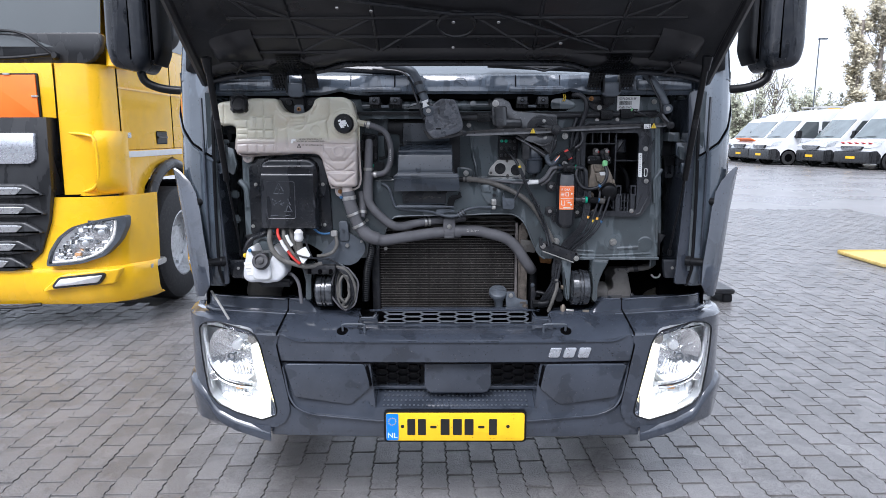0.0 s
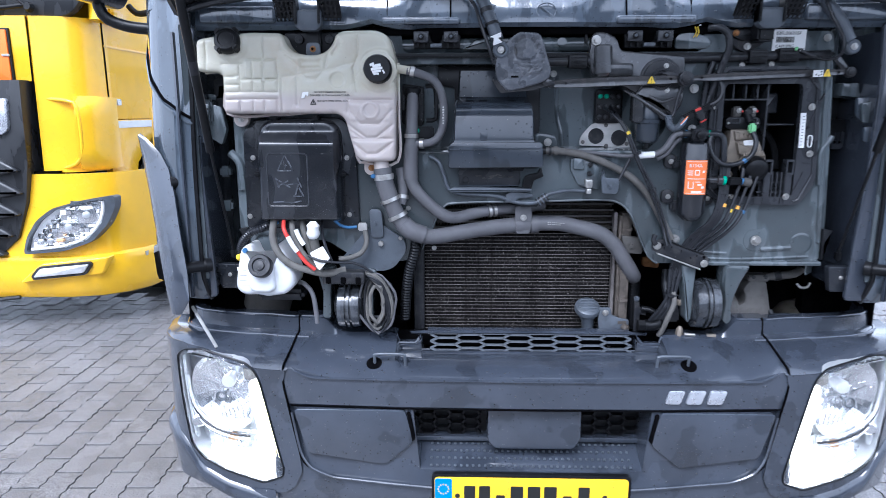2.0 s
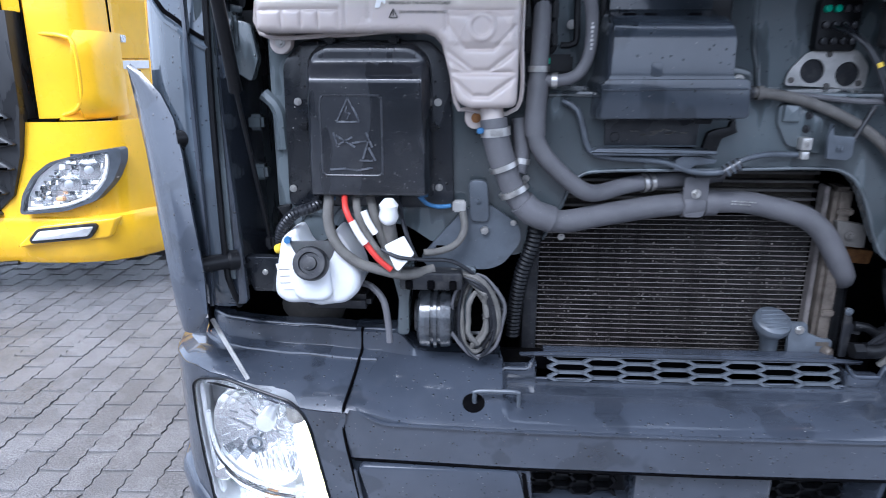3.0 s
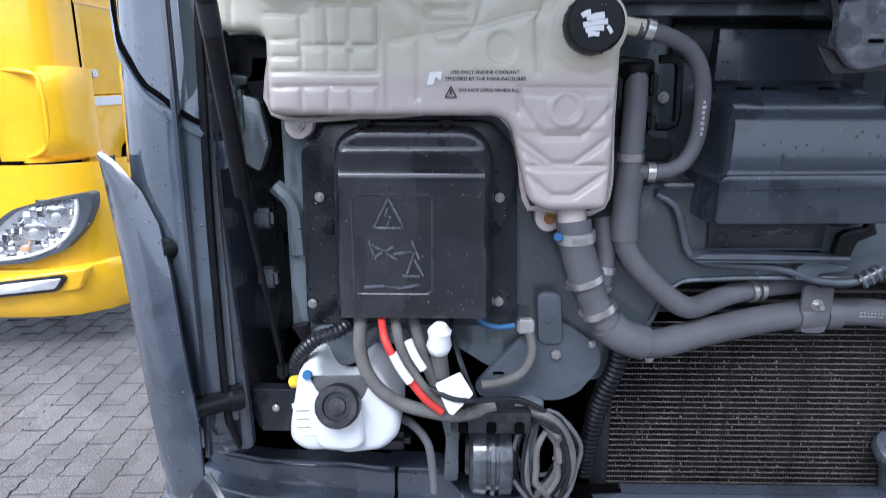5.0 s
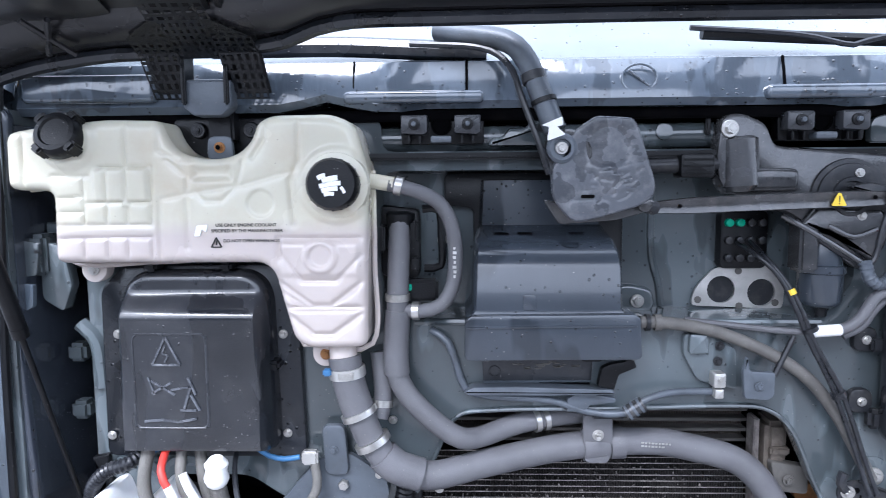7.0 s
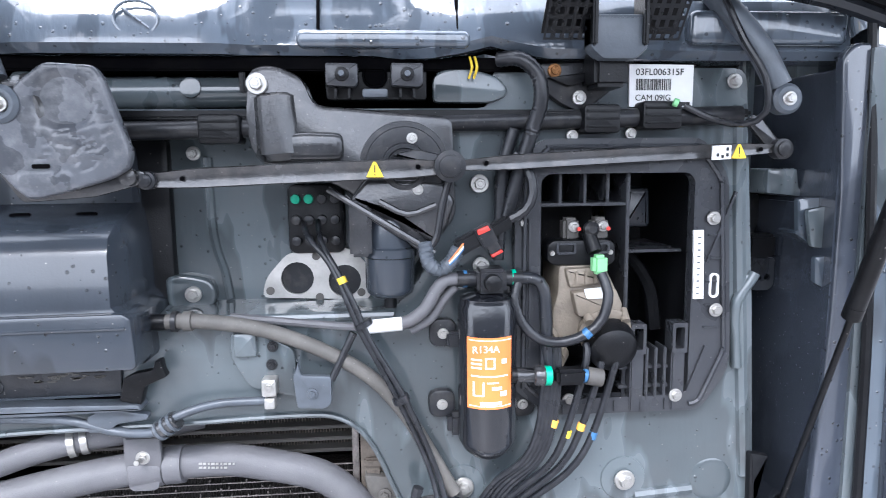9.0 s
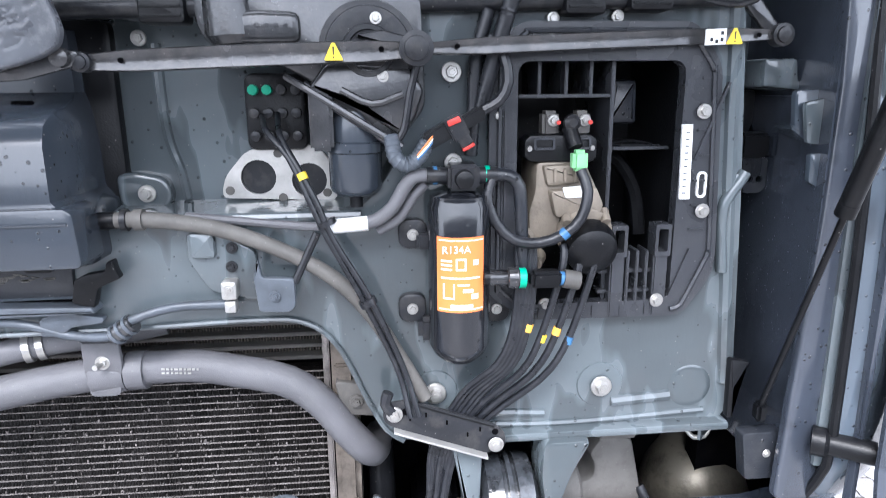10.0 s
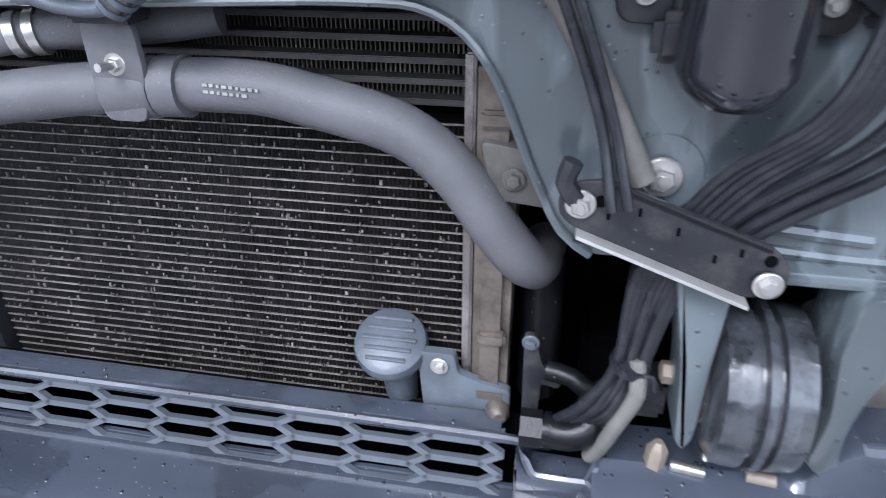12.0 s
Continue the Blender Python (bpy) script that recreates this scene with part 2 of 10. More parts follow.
BEIGE = mat("beige_cast_metal", (0.20, 0.17, 0.135), 0.5, 0.2, var=0.2, scale=25, bump=0.2, bscale=200, grime=(0.12, 0.1, 0.08), grime_amt=0.5)
RUST = mat("rusty_bolt", (0.30, 0.14, 0.05), 0.6, 0.4, var=0.3, scale=80, bump=0.3)
FILTER = mat("dusty_grey_canister", (0.070, 0.066, 0.061), 0.62, var=0.18, scale=16, bump=0.06, grime=(0.115, 0.107, 0.097), grime_amt=0.6)
CANISTER = mat("pale_dusty_canister", (0.115, 0.109, 0.102), 0.62, var=0.22, scale=16, bump=0.08, grime=(0.06, 0.055, 0.05), grime_amt=0.5, fleck=0.05)
RADTANK = mat("dirty_brown_aluminium", (0.115, 0.098, 0.082), 0.5, 0.3, var=0.4, scale=22, bump=0.2, bscale=160, grime=(0.03, 0.022, 0.017), grime_amt=0.75)
# pale, slightly metallic base puts part of the sky's reflection into the colour
GLASS = mat("windscreen_glass", (0.13, 0.15, 0.165), 0.06, 0.15, var=0.3, scale=3, bump=0, coat=1.0, spec=0.8, ior=1.6, drops=0.10)
LENS = mat("clear_lamp_lens", (1, 1, 1), 0.03, var=0.0, bump=0, trans=1.0, ior=1.3)
CHROME = mat("lamp_reflector_chrome", (0.86, 0.87, 0.88), 0.14, 1.0, var=0.04, scale=20, bump=0.02)
LAMPGREY = mat("lamp_housing_silver", (0.62, 0.64, 0.66), 0.30, 0.6, var=0.08, scale=14, bump=0.03)
LED = mat("daytime_running_light", (1.0, 0.98, 0.88), 0.3, var=0.0, bump=0, emit=2.2)
WARMGLARE = mat("warm_lens_glare", (1.0, 0.86, 0.42), 0.3, var=0.0, bump=0, emit=1.6)
AMBER = mat("amber_bulb", (0.55, 0.33, 0.17), 0.25, var=0.1, bump=0)
SMOKE = mat("smoky_marker_lens", (0.17, 0.165, 0.155), 0.12, var=0.3, scale=60, bump=0.1, coat=1.0)
PLATE = mat("yellow_plate", (0.86, 0.50, 0.012), 0.36, var=0.04, scale=20, bump=0.02, drops=0.06)
PLATEBLUE = mat("plate_blue_band", (0.01, 0.19, 0.62), 0.36, var=0.04, bump=0.02)
LIDBLACK = mat("wet_glossy_black_lid", (0.013, 0.0145, 0.018), 0.33, var=0.3, scale=10, bump=0.06, bscale=420, wet=0.5, drops=0.10, grime=(0.04, 0.04, 0.042), grime_amt=0.45, runs=0.06, coat=0.5, fleck=0.07)
# cab paint lightened for sky light falling on the cowl, plus rain streaks
COWLWET = mat("sky_lit_cowl_paint_streaked_with_rain", (0.070, 0.086, 0.108), 0.20, var=0.15, scale=6, bump=0.02, wet=0.6, drops=0.30, coat=1.0, runs=0.45, wscale=12)
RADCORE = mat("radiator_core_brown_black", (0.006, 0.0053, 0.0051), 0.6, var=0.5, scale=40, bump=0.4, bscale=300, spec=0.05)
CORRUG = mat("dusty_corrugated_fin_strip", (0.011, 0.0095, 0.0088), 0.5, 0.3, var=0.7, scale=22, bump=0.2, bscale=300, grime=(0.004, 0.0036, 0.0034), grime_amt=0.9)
FINDUST = mat("radiator_dust", (0.105, 0.094, 0.088), 0.6, 0.2, var=0.5, scale=60, bump=0.1, per_island=0.6)
DRIER = mat("wet_gloss_black_bottle", (0.010, 0.011, 0.014), 0.16, var=0.2, scale=12, bump=0.02, drops=0.2, coat=0.6, runs=0.25)
MOUNTMAT = mat("wet_worn_rubber_mount", (0.045, 0.049, 0.055), 0.24, var=0.4, scale=25, bump=0.25, bscale=70, grime=(0.006, 0.006, 0.007), grime_amt=0.8, coat=0.6, wet=0.5, wscale=14)
LINKMETAL = mat("worn_dark_link_steel", (0.060, 0.060, 0.062), 0.24, 0.5, var=0.4, scale=18, bump=0.12, grime=(0.16, 0.15, 0.14), grime_amt=0.45, fleck=0.10, coat=0.3)
DUSTHOSE = mat("dusty_brown_grey_hose", (0.092, 0.087, 0.080), 0.6, var=0.2, scale=16, bump=0.1, grime=(0.17, 0.16, 0.145), grime_amt=0.5, fleck=0.06)
TRAYGREY = mat("worn_dark_grey_tray_plastic", (0.031, 0.033, 0.038), 0.28, var=0.22, scale=14, bump=0.08, bscale=420, grime=(0.055, 0.055, 0.056), grime_amt=0.4, fleck=0.04)
FLAPMAT = mat("scuffed_grey_flap_plastic", (0.072, 0.077, 0.088), 0.32, var=0.2, scale=14, bump=0.10, bscale=160, grime=(0.26, 0.26, 0.27), grime_amt=0.5, wet=0.4, wscale=16, wz=2.0, fleck=0.05)
SILVER = mat("silver_badge", (0.60, 0.62, 0.66), 0.28, 0.75, var=0.08, scale=40, bump=0.02)
AIRBOX = mat("air_box_plastic", (0.028, 0.034, 0.043), 0.24, var=0.16, scale=8, bump=0.05, bscale=420, wet=0.6, drops=0.14, coat=0.4, runs=0.14, fleck=0.03)
CASTGREY = mat("cast_dark_grey_metal", (0.046, 0.047, 0.050), 0.24, 0.45, var=0.28, scale=22, bump=0.10, bscale=300, grime=(0.11, 0.105, 0.10), grime_amt=0.4, fleck=0.06, coat=0.4)
SHIELD = mat("dull_bronze_shield", (0.17, 0.155, 0.125), 0.42, 0.6, var=0.3, scale=10, bump=0.12, grime=(0.03, 0.027, 0.022), grime_amt=0.75)
YPAINT = mat("yellow_truck_paint", (0.84, 0.47, 0.006), 0.26, var=0.05, scale=3, bump=0.01, coat=0.5, drops=0.05, grime=(0.55, 0.33, 0.03), grime_amt=0.25)
ORANGE = mat("orange_hazard_plate", (0.92, 0.17, 0.012), 0.5, var=0.05, scale=10, bump=0.02)
DARKTRIM = mat("dark_truck_trim", (0.020, 0.021, 0.023), 0.42, var=0.2, scale=9, bump=0.06, wet=0.4)
STEELMESH = mat("bright_slat_trim", (0.55, 0.56, 0.57), 0.30, 0.8, var=0.1, scale=40, bump=0.1)
TYRE = mat("tyre_rubber", (0.018, 0.018, 0.019), 0.75, var=0.2, scale=20, bump=0.3, bscale=120, grime=(0.06, 0.058, 0.055), grime_amt=0.5)
RIM = mat("steel_rim", (0.62, 0.63, 0.64), 0.38, 0.7, var=0.15, scale=12, bump=0.06, grime=(0.12, 0.1, 0.08), grime_amt=0.5)
VANWHITE = mat("white_van_paint", (0.62, 0.63, 0.64), 0.28, var=0.04, scale=2, bump=0.005, coat=0.4)
VANSCREEN = mat("van_windscreen_glass", (0.10, 0.125, 0.125), 0.07, var=0.25, scale=2, bump=0, coat=1.0, spec=1.0)
FACET = mat("faceted_lamp_chrome", (0.92, 0.93, 0.94), 0.34, 0.85, var=0.12, scale=18, bump=0.35, bscale=55)
VANDARK = mat("dark_blue_van_paint", (0.03, 0.045, 0.075), 0.28, var=0.05, scale=2, bump=0.005, coat=0.4)
VANGLASS = mat("van_window_glass", (0.06, 0.07, 0.072), 0.07, var=0.1, scale=1, bump=0, coat=0.5)
BARK = mat("tree_bark", (0.20, 0.175, 0.15), 0.85, var=0.3, scale=6, bump=0.6, bscale=30)
# leaf colours are lightened, which puts the distance haze into them
LEAF_A = mat("hazed_autumn_poplar_leaf", (0.46, 0.42, 0.31), 0.6, var=0.45, scale=1.3, bump=0, per_piece=0.2)
LEAF_B = mat("hazed_dull_green_leaf", (0.40, 0.41, 0.31), 0.6, var=0.45, scale=0.9, bump=0)
WOODBOARD = mat("yellow_painted_board", (0.55, 0.40, 0.12), 0.6, var=0.2, scale=6, bump=0.2, bscale=40, grime=(0.25, 0.2, 0.1), grime_amt=0.5)
PAVER = mat("wet_concrete_paver", (0.135, 0.129, 0.127), 0.24, var=0.15, scale=1.6, bump=0.8, bscale=110, wet=0.12, per_piece=0.08, grime=(0.095, 0.090, 0.088), grime_amt=0.45, wscale=2.3, placed=True, speck=0.75, fleck=0.02)
PAVER_FIELD = mat("wet_concrete_paver_field", (0.135, 0.129, 0.127), 0.24, var=0.15, scale=1.6, bump=0.8, bscale=110, wet=0.12, per_island=0.08, grime=(0.095, 0.090, 0.088), grime_amt=0.45, wscale=2.3, placed=True, speck=0.75, fleck=0.02)
HONEY = mat("honeycomb_grey_plastic", (0.052, 0.060, 0.071), 0.50, var=0.15, scale=14, bump=0.06, bscale=420, spec=0.3)
JOINT = mat("dark_joint_sand", (0.115, 0.109, 0.104), 0.8, var=0.35, scale=9, bump=0.4, bscale=200)
LIGHTBLOCK = mat("light_blocking_wall_grey", (0.085, 0.09, 0.095), 0.5, var=0.2, scale=0.6, bump=0.1, bscale=20)
GROUNDM = mat("paved_yard_ground", (0.170, 0.164, 0.162), 0.32, var=0.12, scale=0.7, bump=0.5, bscale=14, wet=0.15, grime=(0.12, 0.118, 0.12), grime_amt=0.3, wscale=0.25)


# ---- mesh tools ----
def part(name, bm, material, parent=None, label="", angle=38):
    bmesh.ops.recalc_face_normals(bm, faces=bm.faces)
    for f in bm.faces:
        f.smooth = True
    lim = radians(angle)
    for e in bm.edges:
        e.smooth = len(e.link_faces) == 2 and e.calc_face_angle(0) < lim
    me = bpy.data.meshes.new(name)
    bm.to_mesh(me)
    bm.free()
    me.materials.append(material)
    ob = new(name, me)
    if parent is not None:
        ob.parent = parent
        ob.matrix_parent_inverse = Matrix.Translation(-parent.location)
    if label:
        ob["label"] = label
    return ob


def root(name, loc, label, category, group="", kind=""):
    ob = new(name)
    ob.location = loc
    return tagged(ob, label, category, group, kind)


def rr(cx, cz, w, h, r, seg=4):
    """A rounded rectangle's outline."""
    out = []
    for sx, sz, a0 in ((1, 1, 0), (-1, 1, 90), (-1, -1, 180), (1, -1, 270)):
        for i in range(seg + 1):
            a = radians(a0 + 90 * i / seg)
            out.append((cx + sx * (w / 2 - r) + r * math.cos(a), cz + sz * (h / 2 - r) + r * math.sin(a)))
    return out


def rnd(pts, r, seg=3):
    """A polygon with its corners rounded."""
    out, n = [], len(pts)
    for i in range(n):
        p, a, b = Vector(pts[i]), Vector(pts[i - 1]), Vector(pts[(i + 1) % n])
        da, db = a - p, b - p
        k = min(r, da.length * 0.45, db.length * 0.45)
        s, e = p + da.normalized() * k, p + db.normalized() * k
        for j in range(seg + 1):
            t = j / seg
            out.append(tuple((1 - t) ** 2 * s + 2 * t * (1 - t) * p + t * t * e))
    return out


def ring(cx, cz, r, seg=20, squash=1.0):
    return [(cx + r * math.cos(2 * math.pi * i / seg), cz + squash * r * math.sin(2 * math.pi * i / seg)) for i in range(seg)]


def inset(outline, k):
    """The outline moved inwards by k."""
    n = len(outline)
    area = sum(outline[i - 1][0] * outline[i][1] - outline[i][0] * outline[i - 1][1] for i in range(n))
    g = 1 if area > 0 else -1
    out = []
    for i in range(n):
        a, p, b = Vector(outline[i - 1]), Vector(outline[i]), Vector(outline[(i + 1) % n])
        d0, d1 = (p - a), (b - p)
        d0 = d0.normalized() if d0.length > 1e-7 else d1.normalized()
        d1 = d1.normalized() if d1.length > 1e-7 else d0
        m = Vector((-d0.y - d1.y, d0.x + d1.x))
        m = m.normalized() if m.length > 1e-6 else Vector((-d0.y, d0.x))
        c = max(0.5, m.dot(Vector((-d0.y, d0.x))))
        out.append(tuple(p + m * g * k / c))
    return out


def prism(outline, y0, y1, bevel=0.0, seg=2, bm=None):
    """An outline in x, z drawn out from y0 (front) to y1, its front edge rounded."""
    bm = bm or bmesh.new()
    n = len(outline)
    g = 1 if y1 > y0 else -1
    rings = [(outline, y1)]
    if bevel:
        for i in range(seg + 1):
            a = math.pi / 2 * i / seg
            rings.append((inset(outline, bevel * (1 - math.cos(a))) if i else outline, y0 + g * bevel * (1 - math.sin(a))))
    else:
        rings.append((outline, y0))
    rows = [[bm.verts.new((x, y, z)) for x, z in o] for o, y in rings]
    for a, b in zip(rows, rows[1:]):
        for i in range(n):
            bm.faces.new((a[i], a[(i + 1) % n], b[(i + 1) % n], b[i]))
    bm.faces.new(rows[-1])
    bm.faces.new(rows[0][::-1])
    return bm


def holed(outer, holes, y0, y1):
    """A plate in x, z with openings through it, from y0 (front) to y1."""
    bm = bmesh.new()
    edges, loops = [], []
    for loop in (outer, *holes):
        vs = [bm.verts.new((x, y0, z)) for x, z in loop]
        loops.append(vs)
        edges += [bm.edges.new((vs[i], vs[(i + 1) % len(vs)])) for i in range(len(vs))]
    bmesh.ops.triangle_fill(bm, edges=edges, use_beauty=True, use_dissolve=False)
    front = list(bm.faces)
    copy = {v: bm.verts.new((v.co.x, y1, v.co.z)) for v in list(bm.verts)}
    for f in front:
        bm.faces.new([copy[v] for v in reversed(f.verts)])
    for vs in loops:
        for i in range(len(vs)):
            a, b = vs[i], vs[(i + 1) % len(vs)]
            bm.faces.new((a, b, copy[b], copy[a]))
    return bm


def box(c, s, bevel=0.0, seg=2, bm=None, rot=None):
    bm = bm or bmesh.new()
    m = Matrix.Translation(c) @ (rot.to_4x4() if rot else Matrix()) @ Matrix.Diagonal((*s, 1))
    vs = bmesh.ops.create_cube(bm, size=1.0, matrix=m)["verts"]
    if bevel:
        es = list({e for v in vs for e in v.link_edges})
        bmesh.ops.bevel(bm, geom=es, offset=bevel, segments=seg, affect="EDGES", clamp_overlap=True)
    return bm


def turned(profile, p, axis, seg=24, bm=None):
    """A turned body: profile of (distance along the axis, radius) from the point p."""
    bm = bm or bmesh.new()
    axis = Vector(axis).normalized()
    side = axis.orthogonal().normalized()
    up = axis.cross(side)
    p = Vector(p)
    rows = []
    for d, r in profile:
        rows.append([bm.verts.new(p + axis * d + (side * math.cos(2 * math.pi * i / seg) + up * math.sin(2 * math.pi * i / seg)) * max(r, 1e-5)) for i in range(seg)])
    for a, b in zip(rows, rows[1:]):
        for i in range(seg):
            bm.faces.new((a[i], a[(i + 1) % seg], b[(i + 1) % seg], b[i]))
    bm.faces.new(rows[0][::-1])
    bm.faces.new(rows[-1])
    return bm


def rod(p0, p1, r, seg=12, bm=None, r1=None):
    d = Vector(p1) - Vector(p0)
    return turned([(0, r), (d.length, r if r1 is None else r1)], p0, d, seg, bm)


def smoothed(pts, step):
    """A flowing line through the points."""
    P = [Vector(p) for p in pts]
    P = [2 * P[0] - P[1], *P, 2 * P[-1] - P[-2]]
    out = []
    for a, b, c, d in zip(P, P[1:], P[2:], P[3:]):
        n = max(2, int((c - b).length / step))
        for i in range(n):
            t = i / n
            out.append(0.5 * ((2 * b) + (c - a) * t + (2 * a - 5 * b + 4 * c - d) * t * t + (3 * b - a - 3 * c + d) * t ** 3))
    return out + [P[-2]]


def tube(pts, r, seg=12, step=0.012, bm=None, ribs=0.0, pitch=0.005):
    """A hose or cable that flows through the points; ribs make it corrugated."""
    bm = bm or bmesh.new()
    line = smoothed(pts, pitch / 2 if ribs else step)
    side = (line[1] - line[0]).orthogonal().normalized()
    rows = []
    for i, p in enumerate(line):
        tan = (line[min(i + 1, len(line) - 1)] - line[max(i - 1, 0)]).normalized()
        side = (side - tan * side.dot(tan)).normalized()
        up = tan.cross(side)
        q = r + (ribs if ribs and i % 2 else 0)
        rows.append([bm.verts.new(p + (side * math.cos(2 * math.pi * k / seg) + up * math.sin(2 * math.pi * k / seg)) * q) for k in range(seg)])
    for a, b in zip(rows, rows[1:]):
        for k in range(seg):
            bm.faces.new((a[k], a[(k + 1) % seg], b[(k + 1) % seg], b[k]))
    bm.faces.new(rows[0][::-1])
    bm.faces.new(rows[-1])
    return bm


def moulded(outline, y0, edge, depth, pads, cell=0.0032, grooves=(), swell=0.0, shell=0.0):
    """A moulded front: the outline filled with a fine sheet, rounded at its edge, with raised pads.

    pads are (x0, z0, x1, z1, rise, softness, corner radius); a round one has x0 == x1 with z1 as its radius.
    grooves are (x0, z0, x1, z1, width, depth); between them the sheet swells a little.
    With shell the front is a thin shell, else a solid as deep as depth."""
    P = np.array(outline)
    Q = np.roll(P, -1, axis=0)
    lo, hi = P.min(axis=0) - cell, P.max(axis=0) + cell
    gx = np.arange(lo[0], hi[0] + cell, cell)
    gz = np.arange(lo[1], hi[1] + cell, cell)
    X, Z = np.meshgrid(gx, gz, indexing="ij")
    pts = np.stack([X.ravel(), Z.ravel()], 1)
    best, near, inside = np.full(len(pts), 9.0), pts.copy(), np.zeros(len(pts), bool)
    for a, b in zip(P, Q):
        d = b - a
        if d @ d < 1e-12:
            continue
        t = np.clip(((pts - a) @ d) / (d @ d), 0, 1)
        c = a + t[:, None] * d
        r = np.hypot(*(pts - c).T)
        m = r < best
        best[m], near[m] = r[m], c[m]
        if a[1] != b[1]:
            over = ((a[1] > pts[:, 1]) != (b[1] > pts[:, 1])) & (pts[:, 0] < (b[0] - a[0]) * (pts[:, 1] - a[1]) / (b[1] - a[1]) + a[0])
            inside ^= over
    k = np.clip(best / edge, 0, 1)
    y = y0 + edge * (1 - np.sqrt(1 - (1 - k) ** 2))
    for x0, z0, x1, z1, rise, soft, rad in pads:
        if x0 == x1:
            sd = np.hypot(pts[:, 0] - x0, pts[:, 1] - z0) - z1
        else:
            qx = abs(pts[:, 0] - (x0 + x1) / 2) - abs(x1 - x0) / 2 + rad
            qz = abs(pts[:, 1] - (z0 + z1) / 2) - abs(z1 - z0) / 2 + rad
            sd = np.hypot(np.maximum(qx, 0), np.maximum(qz, 0)) + np.minimum(np.maximum(qx, qz), 0) - rad
        t = np.clip(-sd / soft, 0, 1)
        y -= rise * t * t * (3 - 2 * t) * np.clip(best / edge, 0, 1)
    if grooves:
        gap, cut = np.full(len(pts), 9.0), np.zeros(len(pts))
        for x0, z0, x1, z1, w, deep in grooves:
            a, d = np.array((x0, z0)), np.array((x1 - x0, z1 - z0))
            t = np.clip(((pts - a) @ d) / (d @ d), 0, 1)
            r = np.hypot(*(pts - a - t[:, None] * d).T)
            gap = np.minimum(gap, r)
            cut = np.maximum(cut, deep * np.exp(-(r / w) ** 2))
        y += (cut - swell * (1 - np.exp(-gap / 0.010))) * np.clip(best / edge, 0, 1)
    pts[~inside] = near[~inside]
    y[~inside] = y0 + edge
    n, m = X.shape
    ins = inside.reshape(n, m)
    bm = bmesh.new()
    made = {}

    def v(i, j):
        q = i * m + j
        if q not in made:
            made[q] = bm.verts.new((pts[q, 0], y[q], pts[q, 1]))
        return made[q]
    for i in range(n - 1):
        for j in range(m - 1):
            if ins[i, j] or ins[i + 1, j] or ins[i, j + 1] or ins[i + 1, j + 1]:
                bm.faces.new((v(i, j), v(i + 1, j), v(i + 1, j + 1), v(i, j + 1)))
    bmesh.ops.remove_doubles(bm, verts=bm.verts, dist=1e-5)
    if shell:
        bmesh.ops.recalc_face_normals(bm, faces=bm.faces)
        bmesh.ops.solidify(bm, geom=list(bm.faces), thickness=shell)
        bmesh.ops.recalc_face_normals(bm, faces=bm.faces)
    else:
        prism(outline, y0 + edge, y0 + depth, bm=bm)
    return bm


def grid(rows, thick=0.0, bm=None):
    """A sheet over rows of points, given a thickness."""
    bm = bm or bmesh.new()
    vs = [[bm.verts.new(p) for p in r] for r in rows]
    fs = []
    for a, b in zip(vs, vs[1:]):
        for i in range(len(a) - 1):
            fs.append(bm.faces.new((a[i], a[i + 1], b[i + 1], b[i])))
    if thick:
        bmesh.ops.recalc_face_normals(bm, faces=bm.faces)
        bmesh.ops.solidify(bm, geom=fs, thickness=thick)
    return bm


def strip(pts, w, y0, y1, bm=None):
    """A flat bar of width w along a line in x, z."""
    P = [Vector(p) for p in pts]
    left, right = [], []
    for i, p in enumerate(P):
        t = (P[min(i + 1, len(P) - 1)] - P[max(i - 1, 0)]).normalized()
        s = Vector((-t.y, t.x)) * w / 2
        left.append(tuple(p + s))
        right.append(tuple(p - s))
    return prism(left + right[::-1], y0, y1, bm=bm)


_bolt_meshes = {}


def bolt(parent, x, y, z, r=0.008, material=None, washer=True, name="bolt"):
    """A hexagon bolt on a washer, its head towards the front."""
    material = material or ZINC
    r *= 0.74
    key = (material.name, washer)
    if key not in _bolt_meshes:
        bm = bmesh.new()
        if washer:
            turned([(-0.1, 1.52), (0.15, 1.52), (0.28, 1.40)], (0, 0, 0), (0, -1, 0), 20, bm)
        turned([(0.1, 0.95), (0.85, 0.95), (1.0, 0.82)], (0, 0, 0), (0, -1, 0), 6, bm)
        turned([(0.95, 0.5), (1.12, 0.42)], (0, 0, 0), (0, -1, 0), 10, bm)
        ob = part(name, bm, material, None, angle=30)
        _bolt_meshes[key] = ob.data
        bpy.data.objects.remove(ob)
    ob = new(name, _bolt_meshes[key])
    ob.parent = parent
    ob.matrix_parent_inverse = Matrix.Translation(-parent.location)
    ob.location, ob.scale = (x, y, z), (r, r, r)
    return ob


def lettering(body, x, y, z, size, material, parent, name="lettering", shear=0.0, align="LEFT"):
    """Raised lettering that faces the front."""
    cu = bpy.data.curves.new(name, "FONT")
    cu.body, cu.size, cu.align_x, cu.shear, cu.extrude = body, size, align, shear, 0.0003
    tmp = new(name, cu)
    dg = bpy.context.evaluated_depsgraph_get()
    me = bpy.data.meshes.new_from_object(tmp.evaluated_get(dg))
    bpy.data.objects.remove(tmp)
    me.transform(Matrix.Translation((x, y, z)) @ Euler((radians(90), 0, 0)).to_matrix().to_4x4())
    me.materials.clear()
    me.materials.append(material)
    ob = new(name, me)
    ob.parent = parent
    ob.matrix_parent_inverse = Matrix.Translation(-parent.location)
    return ob


